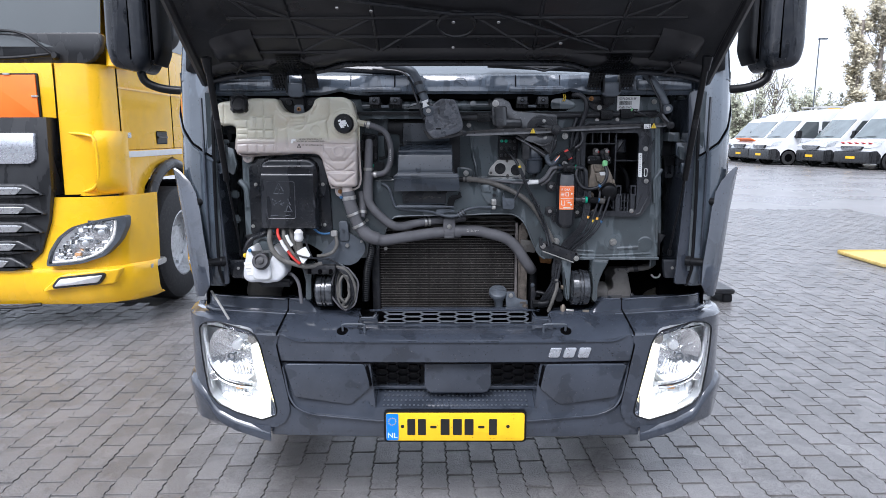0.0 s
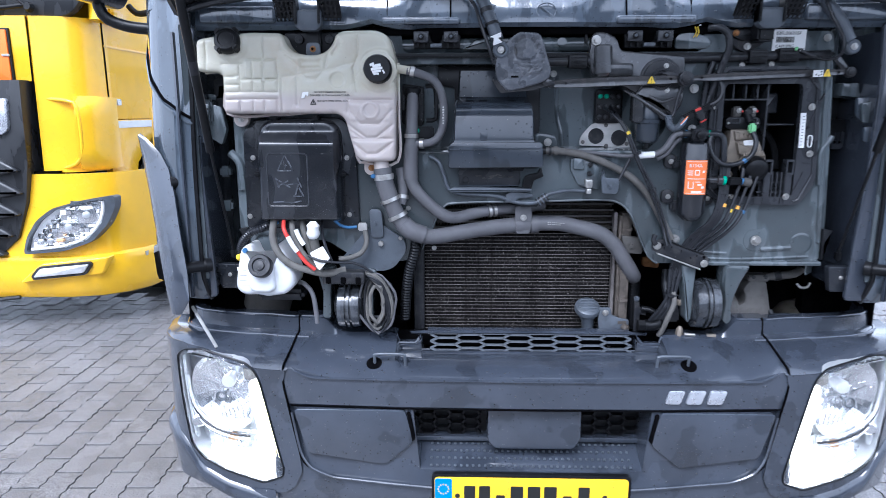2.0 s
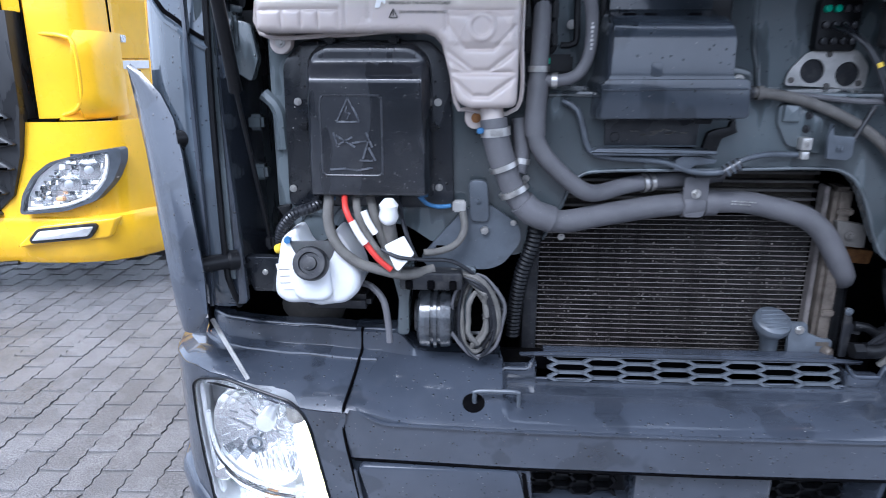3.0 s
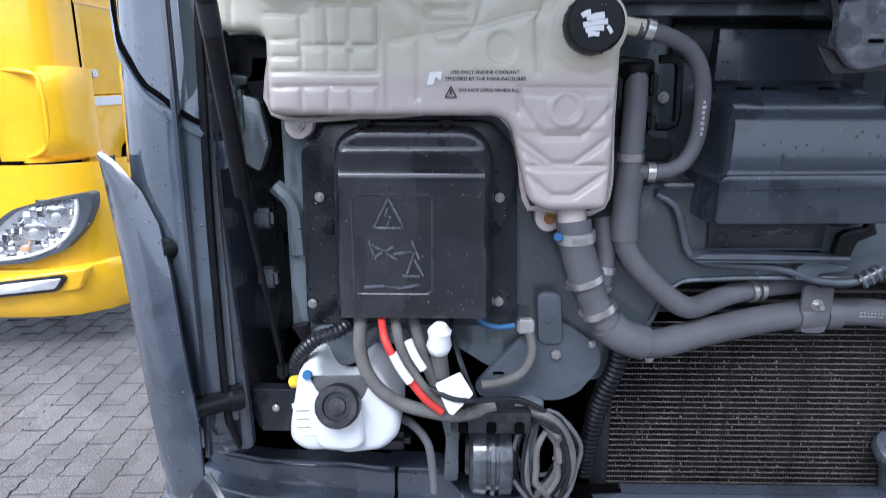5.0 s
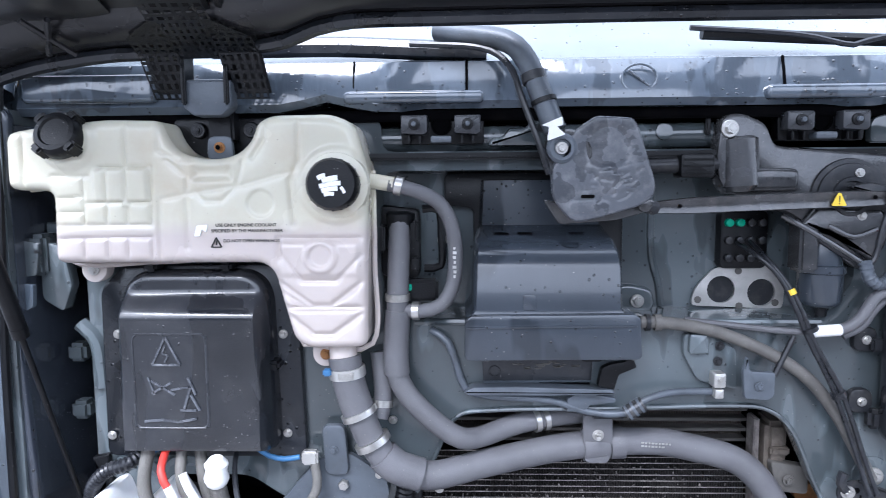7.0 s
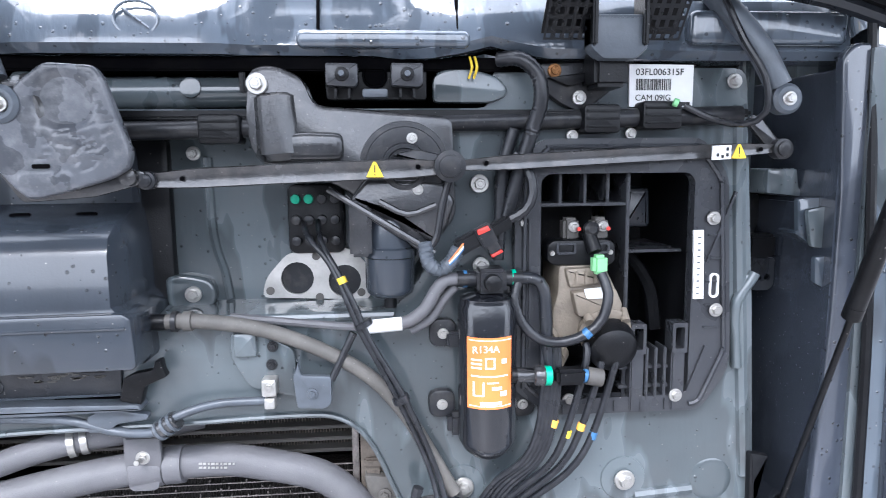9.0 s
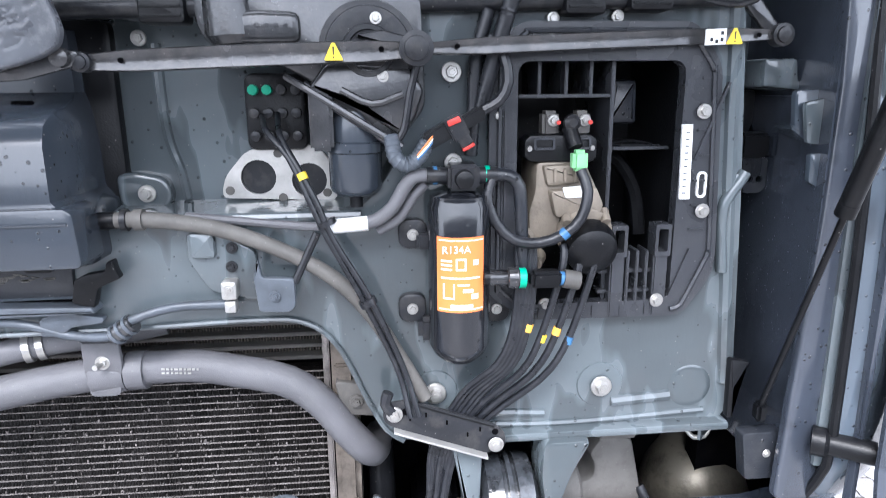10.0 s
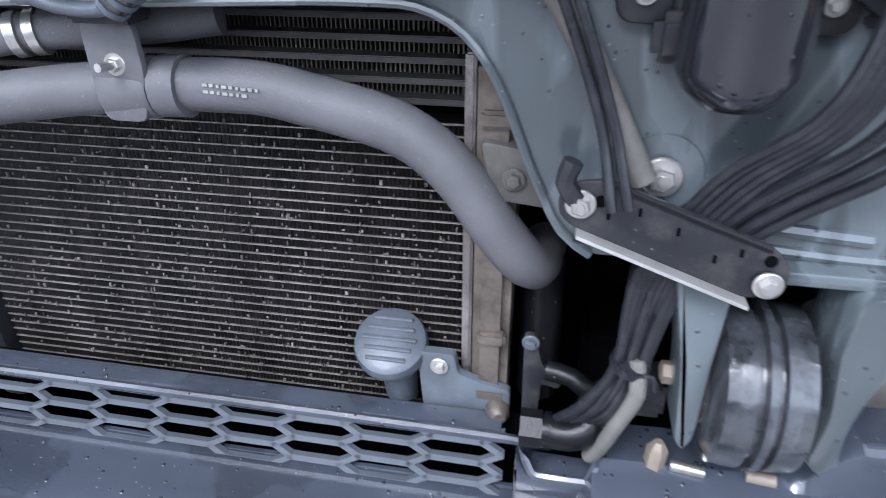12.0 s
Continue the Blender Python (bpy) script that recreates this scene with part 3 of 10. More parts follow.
# ---- ground ----
bm = bmesh.new()
bmesh.ops.create_grid(bm, x_segments=40, y_segments=40, size=1.0, matrix=Matrix.Translation((0, 100, -0.012)) @ Matrix.Diagonal((700, 700, 1, 1)))
ground = tagged(part("ground", bm, GROUNDM), "grey wet paved lorry yard", "ground", kind="structure")
# unseen dark wall added behind the camera to cut front light and reflections
tagged(part("wall_south", box((0, -9.2, 1.6), (46, 0.4, 3.2), 0.02), LIGHTBLOCK), "unseen dark wall added to cut the front light", "wall", kind="structure")


# ---- the dark grey truck ----
truck = root("truck", (0, 3.3, 0), "dark slate grey truck with its front hood raised, wet from rain", "truck")


def both(make):
    """Builds a thing's part on either side of the truck."""
    for s in (-1, 1):
        make(s)


def plan(s):
    """The bumper's line seen from above, at s metres round from the middle."""
    a, g = abs(s), (1 if s >= 0 else -1)
    pts = ((0.0, 2.298), (0.35, 2.302), (0.70, 2.318), (0.84, 2.335), (0.93, 2.360), (0.99, 2.395), (1.03, 2.45), (1.05, 2.52), (1.062, 2.65), (1.068, 2.90))
    run = 0.0
    for (x0, y0), (x1, y1) in zip(pts, pts[1:]):
        d = math.hypot(x1 - x0, y1 - y0)
        if a <= run + d or (x1, y1) == pts[-1]:
            t = (a - run) / d
            return g * (x0 + (x1 - x0) * t), y0 + (y1 - y0) * t
        run += d


def skin(stations, profile, thick=-0.004):
    """A sheet that follows the bumper's line: profile(s) gives (depth behind the line, z)."""
    rows = []
    for s in stations:
        x, y = plan(s)
        rows.append([(x * (1 - 0.35 * d if abs(s) > 0.9 else 1), y + d, z) for d, z in profile(s)])
    return grid(rows, thick)


def steps(a, b, n):
    return [a + (b - a) * i / n for i in range(n + 1)]


def patch(q, off, n=10, m=8, thick=-0.004, bulge=0.0):
    """A sheet on the bumper's line between four corners (s, z), set off from it."""
    rows = []
    for i in range(n + 1):
        u = i / n
        row = []
        for j in range(m + 1):
            v = j / m
            s = (q[0][0] * (1 - u) + q[1][0] * u) * (1 - v) + (q[3][0] * (1 - u) + q[2][0] * u) * v
            z = (q[0][1] * (1 - u) + q[1][1] * u) * (1 - v) + (q[3][1] * (1 - u) + q[2][1] * u) * v
            x, y = plan(s)
            row.append((x, y + off - bulge * math.sin(math.pi * u) * math.sin(math.pi * v), z))
        rows.append(row)
    return grid(rows, thick)


def bend(bm):
    """Lays a flat piece, built over (s, depth, z), round the bumper's line."""
    for v in bm.verts:
        x, y = plan(v.co.x)
        v.co = Vector((x, y + v.co.y, v.co.z))
    return bm


def along(pts, r, name, material, parent, off=-0.0075):
    return part(name, tube([(*[c + o for c, o in zip(plan(s), (0, off + d))], z) for s, z, d in [(*p, 0.0) if len(p) == 2 else p for p in pts]], r, 6, 0.02), material, parent)


# bumper: upper beam
def beam_profile(s):
    a = abs(s)
    r = max(0.0, min(1.0, (a - 0.528) / 0.055))
    top = 0.742 if a < 0.372 else 0.786 + 0.047 * r * r * (3 - 2 * r)
    k = max(0.0, min(1.0, (a - 0.53) / 0.13))
    k = k * k * (3 - 2 * k)
    plain = ((0.143, min(top - 0.004, 0.784)), (0.098, 0.768), (0.060, 0.747), (0.012, 0.722), (0.004, 0.716))
    raised = ((0.143, 0.795), (0.116, 0.787), (0.055, 0.764), (0.014, 0.746), (0.005, 0.738))
    body = [(p[0] + (q[0] - p[0]) * k, min(top - 0.003, p[1] + (q[1] - p[1]) * k)) for p, q in zip(plain, raised)]
    far, rim = (0.152, 0.150) if a < 0.3725 else (0.20, 0.155)
    return [(far, top + 0.002), (rim, top + 0.002), (0.148, top - 0.002)] + body + [(0.002, 0.700), (0.006, 0.640), (0.012, 0.633), (0.04, 0.633)]


edges_in = (0.372, 0.373, 0.528, 0.536, 0.543, 0.550, 0.557, 0.564, 0.572, 0.583)
st = sorted(set([round(v, 4) for v in steps(-0.664, 0.664, 48)] + [g * e for e in edges_in for g in (-1, 1)]))
bumper = part("front_bumper", skin(st, beam_profile), BUMPER, truck, "dark grey plastic bumper beam, wet", angle=28)
along([(-0.655, 0.7545, 0.040), (-0.640, 0.738, 0.012), (-0.610, 0.724, 0.004)] + [(s, 0.7165, 0.003) for s in steps(-0.58, 0.58, 24)] + [(0.610, 0.724, 0.004), (0.640, 0.738, 0.012), (0.655, 0.7545, 0.040)], 0.0035, "ridge_bead", BUMPER, bumper)
# bumper: lower lip with the foot step
def lip_edge(s):
    a = abs(s)
    return 0.406 + 0.020 * min(1, max(0, (a - 0.27) / 0.26)) + 0.026 * min(1, max(0, (a - 0.527) / 0.068)) ** 1.5


part("lower_lip", skin(steps(-0.70, 0.70, 56), lambda s: ([(0.16, 0.502), (0.125, 0.495), (0.02, 0.456), (0.013, 0.451)] if abs(s) < 0.31 else [(0.03, lip_edge(s) + 0.10), (0.016, lip_edge(s) + 0.09), (0.010, lip_edge(s) + 0.06), (0.006, lip_edge(s) + 0.03)]) + [(0.003, lip_edge(s) + 0.005), (0.001, lip_edge(s)), (0.002, 0.37), (0.010, 0.338), (0.03, 0.326), (0.14, 0.322)]), BUMPER, bumper, angle=25)
along([(-0.645, 0.617, 0.002), (-0.636, 0.56, 0.002), (-0.626, 0.504, 0.002), (-0.612, 0.474)] + [(s, lip_edge(s) + 0.002) for s in steps(-0.595, 0.595, 40)] + [(0.612, 0.474), (0.626, 0.504, 0.002), (0.636, 0.56, 0.002), (0.645, 0.617, 0.002)], 0.0035, "lip_bead", BUMPER, bumper)
along([(s, 0.6315, 0.010) for s in steps(-0.648, 0.648, 30)], 0.0022, "beam_gap", VOID, bumper, -0.004)
# recess behind
part("recess_wall", prism([(-0.66, 0.64), (0.66, 0.64), (0.66, 0.45), (-0.66, 0.45)], 2.425, 2.44), BLACK, bumper)
studs = bmesh.new()
for i in range(34):
    for j in range(4):
        x = -0.27 + i * 0.0164
        y = 2.318 + j * 0.024
        turned([(0, 0.0042), (0.004, 0.0032)], (x, y + 0.002, 0.4590 + 0.371 * (y - 2.318)), (0, 0, 1), 6, studs)
part("step_studs", studs, GREYMETAL, bumper)


def fog_cover(s):
    pl = [(0.640 * s, 0.628), (0.338 * s, 0.628), (0.316 * s, 0.535), (0.395 * s, 0.468), (0.605 * s, 0.500)]
    pl = rnd(pl, 0.014)
    part("cover_panel", prism(pl, 2.304, 2.33, 0.004), BUMPER, bumper)
    part("lower_face", patch(((0.318 * s, 0.634), (0.70 * s, 0.634), (0.70 * s, 0.44), (0.300 * s, 0.44)), 0.012, 14, 6), BUMPER, bumper)
    part("cover_slot", prism(rnd([(0.333 * s, 0.622), (0.325 * s, 0.620), (0.312 * s, 0.545), (0.320 * s, 0.540)], 0.002), 2.3025, 2.312), VOID, bumper)
    part("face_return", prism([(0.318 * s, 0.634), (0.322 * s, 0.634), (0.304 * s, 0.45), (0.300 * s, 0.45)], 2.315, 2.43), BUMPER, bumper)
    # corner of the bumper round the lamp
    glass = rnd([(x * s, z) for x, z in ((0.985, 0.752), (0.955, 0.774), (0.893, 0.783), (0.764, 0.753), (0.738, 0.726), (0.726, 0.690), (0.676, 0.451), (0.677, 0.426), (0.735, 0.403), (0.835, 0.429), (0.912, 0.455), (0.955, 0.495), (0.975, 0.60), (0.983, 0.68))], 0.014)
    rows = []
    for q in steps(0.655, 1.16, 22):
        x, y = plan(q * s)
        out = max(0.0, min(1.0, (q - 0.74) / 0.22))
        k = 1 - 0.40 * max(0.0, min(1.0, (q - 0.80) / 0.26))
        low = 0.735 + 0.058 * out * out * (3 - 2 * out)
        lift = 0.010 * out
        up = [(0.20, 0.80), (0.195, 0.835 + lift), (0.155, 0.835 + lift), (0.148, 0.831 + lift), (0.143, 0.796 + lift), (0.116, 0.788 + lift), (0.055, max(0.765 + lift, low + 0.016)), (0.014, max(0.747, low + 0.009)), (0.004, low + 0.003), (0.0, low)]
        rows.append([(x * (1 - 0.10 * k * d / 0.2), y + d * k - 0.004, z) for d, z in up])
    corner = part("bumper_corner", grid(rows, -0.004), BUMPER, truck, "dark grey plastic bumper corner, wet", angle=26)
    face_line = [(x * s, z) for x, z in ((0.657, 0.735), (0.74, 0.737), (0.80, 0.750), (0.88, 0.783), (0.96, 0.794), (1.10, 0.794), (1.14, 0.79), (1.12, 0.50), (0.97, 0.44), (0.90, 0.408), (0.80, 0.384), (0.735, 0.372), (0.675, 0.376), (0.645, 0.396), (0.624, 0.440), (0.629, 0.488), (0.653, 0.626), (0.665, 0.70))]
    face = holed(rnd(face_line, 0.006), [glass[::-1]], -0.006, -0.001)
    bmesh.ops.subdivide_edges(face, edges=face.edges[:], cuts=3, use_grid_fill=True)
    part("corner_face", bend(face), BUMPER, corner, angle=50)
    seam_line = [(0.651, 0.836, 0.158), (0.651, 0.837, 0.150), (0.651, 0.799, 0.143), (0.652, 0.791, 0.116), (0.656, 0.770, 0.055), (0.661, 0.752, 0.014), (0.664, 0.740, 0.004), (0.665, 0.70, 0.0), (0.653, 0.626, 0.0), (0.626, 0.488, 0.0), (0.605, 0.456, 0.0)]
    part("corner_seam", tube([(plan(q * s)[0], plan(q * s)[1] + d - 0.0035, z + 0.0005) for q, z, d in seam_line], 0.0030, 8, 0.012), VOID, corner)
    part("shoulder_bead", tube([Vector(r[5]) + Vector((0, -0.001, 0.001)) for r in rows], 0.0042, 8, 0.02), BUMPER, corner)
    part("rim_bead", tube([Vector(r[2]) for r in rows], 0.0040, 8, 0.02), BUMPER, corner)
    part("inner_rim_bead", tube([(plan(q * s)[0], plan(q * s)[1] + 0.154, 0.836) for q in steps(0.585, 0.645, 4)], 0.0040, 8, 0.02), BUMPER, bumper)
    # lower corner, wrapped up beside the lamp
    tops = ((0.70, 0.372), (0.735, 0.379), (0.837, 0.407), (0.913, 0.438), (0.96, 0.494), (1.00, 0.530), (1.073, 0.548), (1.20, 0.550))
    rows = []
    for q in steps(0.702, 1.20, 26):
        for (q0, z0), (q1, z1) in zip(tops, tops[1:]):
            if q0 <= q <= q1 + 1e-6:
                top = z0 + (z1 - z0) * (q - q0) / (q1 - q0)
                break
        x, y = plan(q * s)
        bot = 0.344 + 0.012 * (q - 0.7) / 0.5
        side = max(0.0, min(1.0, (q - 0.93) / 0.12))
        o = [(0.03, -0.006), (0.012, 0.001), (0.002, 0.0), (-0.009, -0.008), (-0.016, -0.022), (-0.018, -0.036), (-0.016, -0.050)]
        row = [(x + d * -s * side * 1.2, y + d * (1 - 0.8 * side), top + dz) for d, dz in o]
        row += [(x + 0.004 * s * side, y - 0.006 * (1 - side), bot + 0.03), (x * 0.985, y + 0.015, bot + 0.004), (x * 0.95, y + 0.08, bot - 0.004)]
        rows.append(row)
    part("corner_skirt", grid(rows, -0.004), BUMPER, corner, angle=32)
    # headlamp
    hl = part("headlamp", bend(moulded(inset(glass, 0.002), 0.068, 0.004, 0, (), 0.012, shell=0.004)), LAMPGREY, truck, "clear headlamp with lit white daytime running light")
    walls = bmesh.new()
    fv, bv = [[walls.verts.new((q, d, z)) for q, z in glass] for d in (-0.003, 0.074)]
    for i in range(len(fv)):
        walls.faces.new((fv[i], fv[(i + 1) % len(fv)], bv[(i + 1) % len(fv)], bv[i]))
    bmesh.ops.recalc_face_normals(walls, faces=walls.faces)
    bmesh.ops.solidify(walls, geom=list(walls.faces), thickness=0.002)
    part("lamp_wall", bend(walls), LAMPGREY, hl)
    part("lens", bend(moulded(inset(glass, 0.002), -0.012, 0.008, 0, (), 0.010, shell=0.0025)), LENS, hl).visible_shadow = False
    along([(q, z) for q, z in glass + glass[:2]], 0.0026, "lens_edge", BLACK, hl, -0.0075)
    cx, cy = plan(0.846 * s)
    bowl = bmesh.new()
    rad = [0.014, 0.030, 0.048, 0.066, 0.084, 0.100, 0.114]
    turns = 30
    for k in range(turns):
        a0, a1 = 2 * math.pi * k / turns, 2 * math.pi * (k + 1) / turns
        for i, (r0, r1) in enumerate(zip(rad, rad[1:])):
            ring_v = []
            for r, a in ((r0, a0), (r1, a0), (r1, a1), (r0, a1)):
                q, z = 0.846 + 0.94 * r * math.cos(a), 0.648 + r * math.sin(a)
                top = 0.738 + 0.16 * (q - 0.79) if q < 0.93 else 0.760
                ring_v.append((max(0.766, min(0.958, q)), 0.066 - 3.4 * r * r + (0.0012 if (i + k) % 2 else 0.0), min(top, z)))
            if len({(round(p[0], 4), round(p[2], 4)) for p in ring_v}) == 4:
                bowl.faces.new([bowl.verts.new((p[0] * s, p[1], p[2])) for p in ring_v])
    bmesh.ops.recalc_face_normals(bowl, faces=bowl.faces)
    bmesh.ops.solidify(bowl, geom=list(bowl.faces), thickness=0.001)
    part("reflector_bowl", bend(bowl), CHROME, hl, angle=12)
    part("bulb_cap", turned([(-0.010, 0.004), (-0.008, 0.017), (0.000, 0.019), (0.034, 0.016)], (cx - 0.022 * s, cy + 0.012, 0.690), (0, 1, 0), 18), LAMPGREY, hl)
    part("bulb_cap", turned([(-0.004, 0.005), (-0.003, 0.010), (0.03, 0.010)], (cx + 0.002 * s, cy + 0.016, 0.645), (0, 1, 0), 14), CHROME, hl)
    part("ring_lamp", tube([(cx + 0.002 * s + 0.013 * math.cos(a), cy + 0.010, 0.645 + 0.013 * math.sin(a)) for a in steps(0, 2 * math.pi, 12)], 0.0030, 6, 0.004), GREYMETAL, hl)
    for dx, dz in ((0.055, 0.020), (0.030, -0.045), (-0.052, -0.012)):
        part("cap_arm", strip([(cx + 0.012 * s * (dx > 0), 0.668), (cx + dx * s, 0.668 + dz)], 0.006, cy + 0.020, cy + 0.028), CHROME, hl)
    for k in range(6):
        part("reflector_flute", bend(box(((0.792 + 0.013 * k) * s, 0.026, 0.606 - 0.003 * k), (0.005, 0.012, 0.062 - 0.006 * k), 0.002, 1, rot=Euler((0, 0.22 * s, 0)).to_matrix())), CHROME, hl)
    # upper band with its fine ribs
    part("upper_band", bend(prism(rnd([(x * s, z) for x, z in ((0.775, 0.738), (0.930, 0.762), (0.956, 0.752), (0.944, 0.774), (0.893, 0.779), (0.784, 0.755))], 0.004), 0.008, 0.022, 0.003)), LAMPGREY, hl)
    for k in range(9):
        part("band_tick", bend(box(((0.796 + 0.016 * k) * s, 0.006, 0.753 + 0.0026 * k), (0.0022, 0.004, 0.017), 0.0008, 1)), WHITEPL, hl)
    # outer wall and the double trim line under the bowl
    part("outer_wall", bend(prism(rnd([(x * s, z) for x, z in ((0.962, 0.750), (0.978, 0.742), (0.976, 0.68), (0.966, 0.59), (0.950, 0.510), (0.936, 0.505), (0.950, 0.60), (0.960, 0.67))], 0.004), 0.012, 0.030, 0.003)), LAMPGREY, hl)
    for off, rr_, mt in ((0.0, 0.0042, LAMPGREY), (0.014, 0.0030, DARKMETAL), (0.024, 0.0034, CHROME)):
        part("bowl_trim", tube([(plan(q * s)[0], plan(q * s)[1] + 0.011, z - off) for q, z in ((0.957, 0.690), (0.952, 0.640), (0.936, 0.603), (0.905, 0.572), (0.865, 0.556), (0.820, 0.548), (0.772, 0.545))], rr_, 8, 0.01), mt, hl)
    low, rng_l = bmesh.new(), random.Random(8)
    for i in range(14):
        for j in range(5):
            q, z = 0.762 + 0.0145 * i, 0.462 + 0.0150 * j + 0.002 * i
            if q > 0.905 + 0.35 * (z - 0.46):
                continue
            box((q * s, 0.050, z), (0.0135, 0.004, 0.0140), 0, 1, low, Euler((rng_l.uniform(-0.5, 0.3), 0, rng_l.uniform(-0.5, 0.5))).to_matrix())
    part("indicator_reflector", bend(low), LAMPGREY, hl, angle=5)
    for k in range(5):
        part("indicator_flute", bend(box(((0.786 + 0.026 * k) * s, 0.030, 0.516 + 0.004 * k), (0.004, 0.014, 0.036), 0.0015, 1)), LAMPGREY, hl)
    part("corner_cup", turned([(-0.004, 0.014), (0.0, 0.019), (0.024, 0.015), (0.030, 0.004)], (plan(0.928 * s)[0], plan(0.928 * s)[1] + 0.010, 0.560), (0.3 * s, 1, 0), 18), CHROME, hl)
    part("light_guide", bend(prism(rnd([(x * s, z) for x, z in ((0.742, 0.694), (0.772, 0.684), (0.766, 0.620), (0.752, 0.540), (0.744, 0.486), (0.764, 0.462), (0.83, 0.462), (0.892, 0.486), (0.904, 0.478), (0.836, 0.440), (0.736, 0.412), (0.686, 0.430), (0.684, 0.455))], 0.010), 0.020, 0.036, 0.003)), LED, hl, "glowing white light guide")
    # added glowing strip that draws the lens's warm glare; no lamp part
    part("guide_edge", tube([(plan(q * s)[0], plan(q * s)[1] + 0.010, z) for q, z in ((0.735, 0.694), (0.727, 0.665), (0.706, 0.560), (0.683, 0.455), (0.685, 0.432))], 0.006, 8, 0.01), WARMGLARE, hl, "added warm glowing strip in place of lens glare")
    part("indicator_bulb", bend(prism(rr(0.826 * s, 0.520, 0.030, 0.018, 0.006), 0.016, 0.030, 0.004)), AMBER, hl)
    part("side_marker", bend(prism(rnd([(x * s, z) for x, z in ((0.779, 0.742), (0.752, 0.733), (0.742, 0.704), (0.760, 0.696), (0.777, 0.704))], 0.006), 0.004, 0.02, 0.004)), SMOKE, hl)
    # folding tow eye handle
    hx = -0.420 if s < 0 else 0.412
    part("hook_hole", turned([(0, 0.021), (0.004, 0.021)], (hx + 0.004 * s, 2.350, 0.7405), (0, -0.46, 0.88), 18), VOID, bumper)
    part("pull_handle", tube([(hx + 0.002 * s, 2.352, 0.732), (hx + 0.002 * s, 2.346, 0.762), (hx - 0.004 * s, 2.345, 0.770), (hx - 0.072 * s, 2.345, 0.770), (hx - 0.079 * s, 2.346, 0.763), (hx - 0.080 * s, 2.350, 0.738)], 0.0042, 8, 0.004), GREYMETAL, bumper, "grey metal pull handle")
    # unseen near-black plate, put in to look like shade behind the corner
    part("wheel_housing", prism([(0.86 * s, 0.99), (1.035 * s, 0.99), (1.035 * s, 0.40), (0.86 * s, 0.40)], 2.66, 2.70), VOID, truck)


both(fog_cover)


def hex_mesh(name, x0, x1, z0, z1, y, rows, flat, slant, bar, lean, parent, material, deep=0.018):
    """A honeycomb grille of long flat-topped cells."""
    h = (z1 - z0) / rows
    bm = bmesh.new()

    def seg(ax, az, bx, bz):
        a, b = Vector((ax, az)), Vector((bx, bz))
        if max(ax, bx) > x1 or min(ax, bx) < x0 or max(az, bz) > z1 + 1e-4 or min(az, bz) < z0 - 1e-4:
            return
        d = (b - a).normalized()
        u = Vector((-d.y, d.x)) * bar / 2
        q = [a + u - d * bar * 0.3, b + u + d * bar * 0.3, b - u + d * bar * 0.3, a - u - d * bar * 0.3]
        vs = [bm.verts.new((p.x, y + lean * (p.y - z0) + o, p.y)) for o in (0, deep) for p in q]
        for f in ((0, 1, 2, 3), (7, 6, 5, 4), (0, 4, 5, 1), (2, 6, 7, 3), (1, 5, 6, 2), (3, 7, 4, 0)):
            bm.faces.new([vs[i] for i in f])
    cols = int((x1 - x0) / (flat + slant)) + 2
    for i in range(-1, cols + 1):
        for j in range(-1, rows + 2):
            cx, cz = x0 + i * (flat + slant), z0 + (j + (0.5 if i % 2 else 0.0)) * h
            seg(cx - flat / 2, cz + h / 2, cx + flat / 2, cz + h / 2)
            seg(cx + flat / 2, cz + h / 2, cx + flat / 2 + slant, cz)
            seg(cx + flat / 2 + slant, cz, cx + flat / 2, cz - h / 2)
    return part(name, bm, material, parent, angle=20)


both(lambda s: hex_mesh("lower_grille", min(0.125 * s, 0.325 * s), max(0.125 * s, 0.325 * s), 0.510, 0.628, 2.405, 4, 0.030, 0.011, 0.006, 0, bumper, BLACK))
part("radar_cover", prism(rnd([(-0.118, 0.626), (0.138, 0.626), (0.138, 0.525), (0.118, 0.500), (-0.098, 0.500), (-0.118, 0.525)], 0.014), 2.335, 2.43, 0.010), BUMPER, bumper)
part("grille_sill", prism(rr(0, 0.502, 0.66, 0.014, 0.003), 2.39, 2.43, 0.003), BUMPER, bumper)
# near-black plate stands in for the shade behind the grille
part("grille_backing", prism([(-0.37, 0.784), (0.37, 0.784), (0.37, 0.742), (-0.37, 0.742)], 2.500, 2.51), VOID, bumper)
# upper grille between beam and radiator
upper = part("upper_grille", strip([(-0.372, 0.743), (0.372, 0.743)], 0.008, 2.432, 2.446), BUMPER, truck, "dark grey honeycomb grille")
hex_mesh("honeycomb", -0.300, 0.300, 0.745, 0.794, 2.436, 3, 0.048, 0.020, 0.0046, 0.62, upper, HONEY, 0.006)
part("rail_top", grid([[(x, 2.464, 0.786), (x, 2.467, 0.795), (x, 2.478, 0.799), (x, 2.490, 0.799), (x, 2.493, 0.790)] for x in steps(-0.285, 0.285, 20)], 0.004), BUMPER, upper)
both(lambda s: part("end_plate", prism(rnd([(0.300 * s, 0.778), (0.314 * s, 0.766), (0.372 * s, 0.764), (0.372 * s, 0.744), (0.300 * s, 0.744)], 0.003), 2.446, 2.48, 0.003), BUMPER, upper))
part("grille_rail", tube([(-0.372, 2.450, 0.766), (-0.33, 2.450, 0.766), (-0.316, 2.452, 0.768), (-0.304, 2.462, 0.787), (-0.29, 2.464, 0.793), (0.29, 2.464, 0.793), (0.304, 2.462, 0.787), (0.316, 2.452, 0.768), (0.33, 2.450, 0.766), (0.372, 2.450, 0.766)], 0.0050, 8, 0.012), BUMPER, upper)

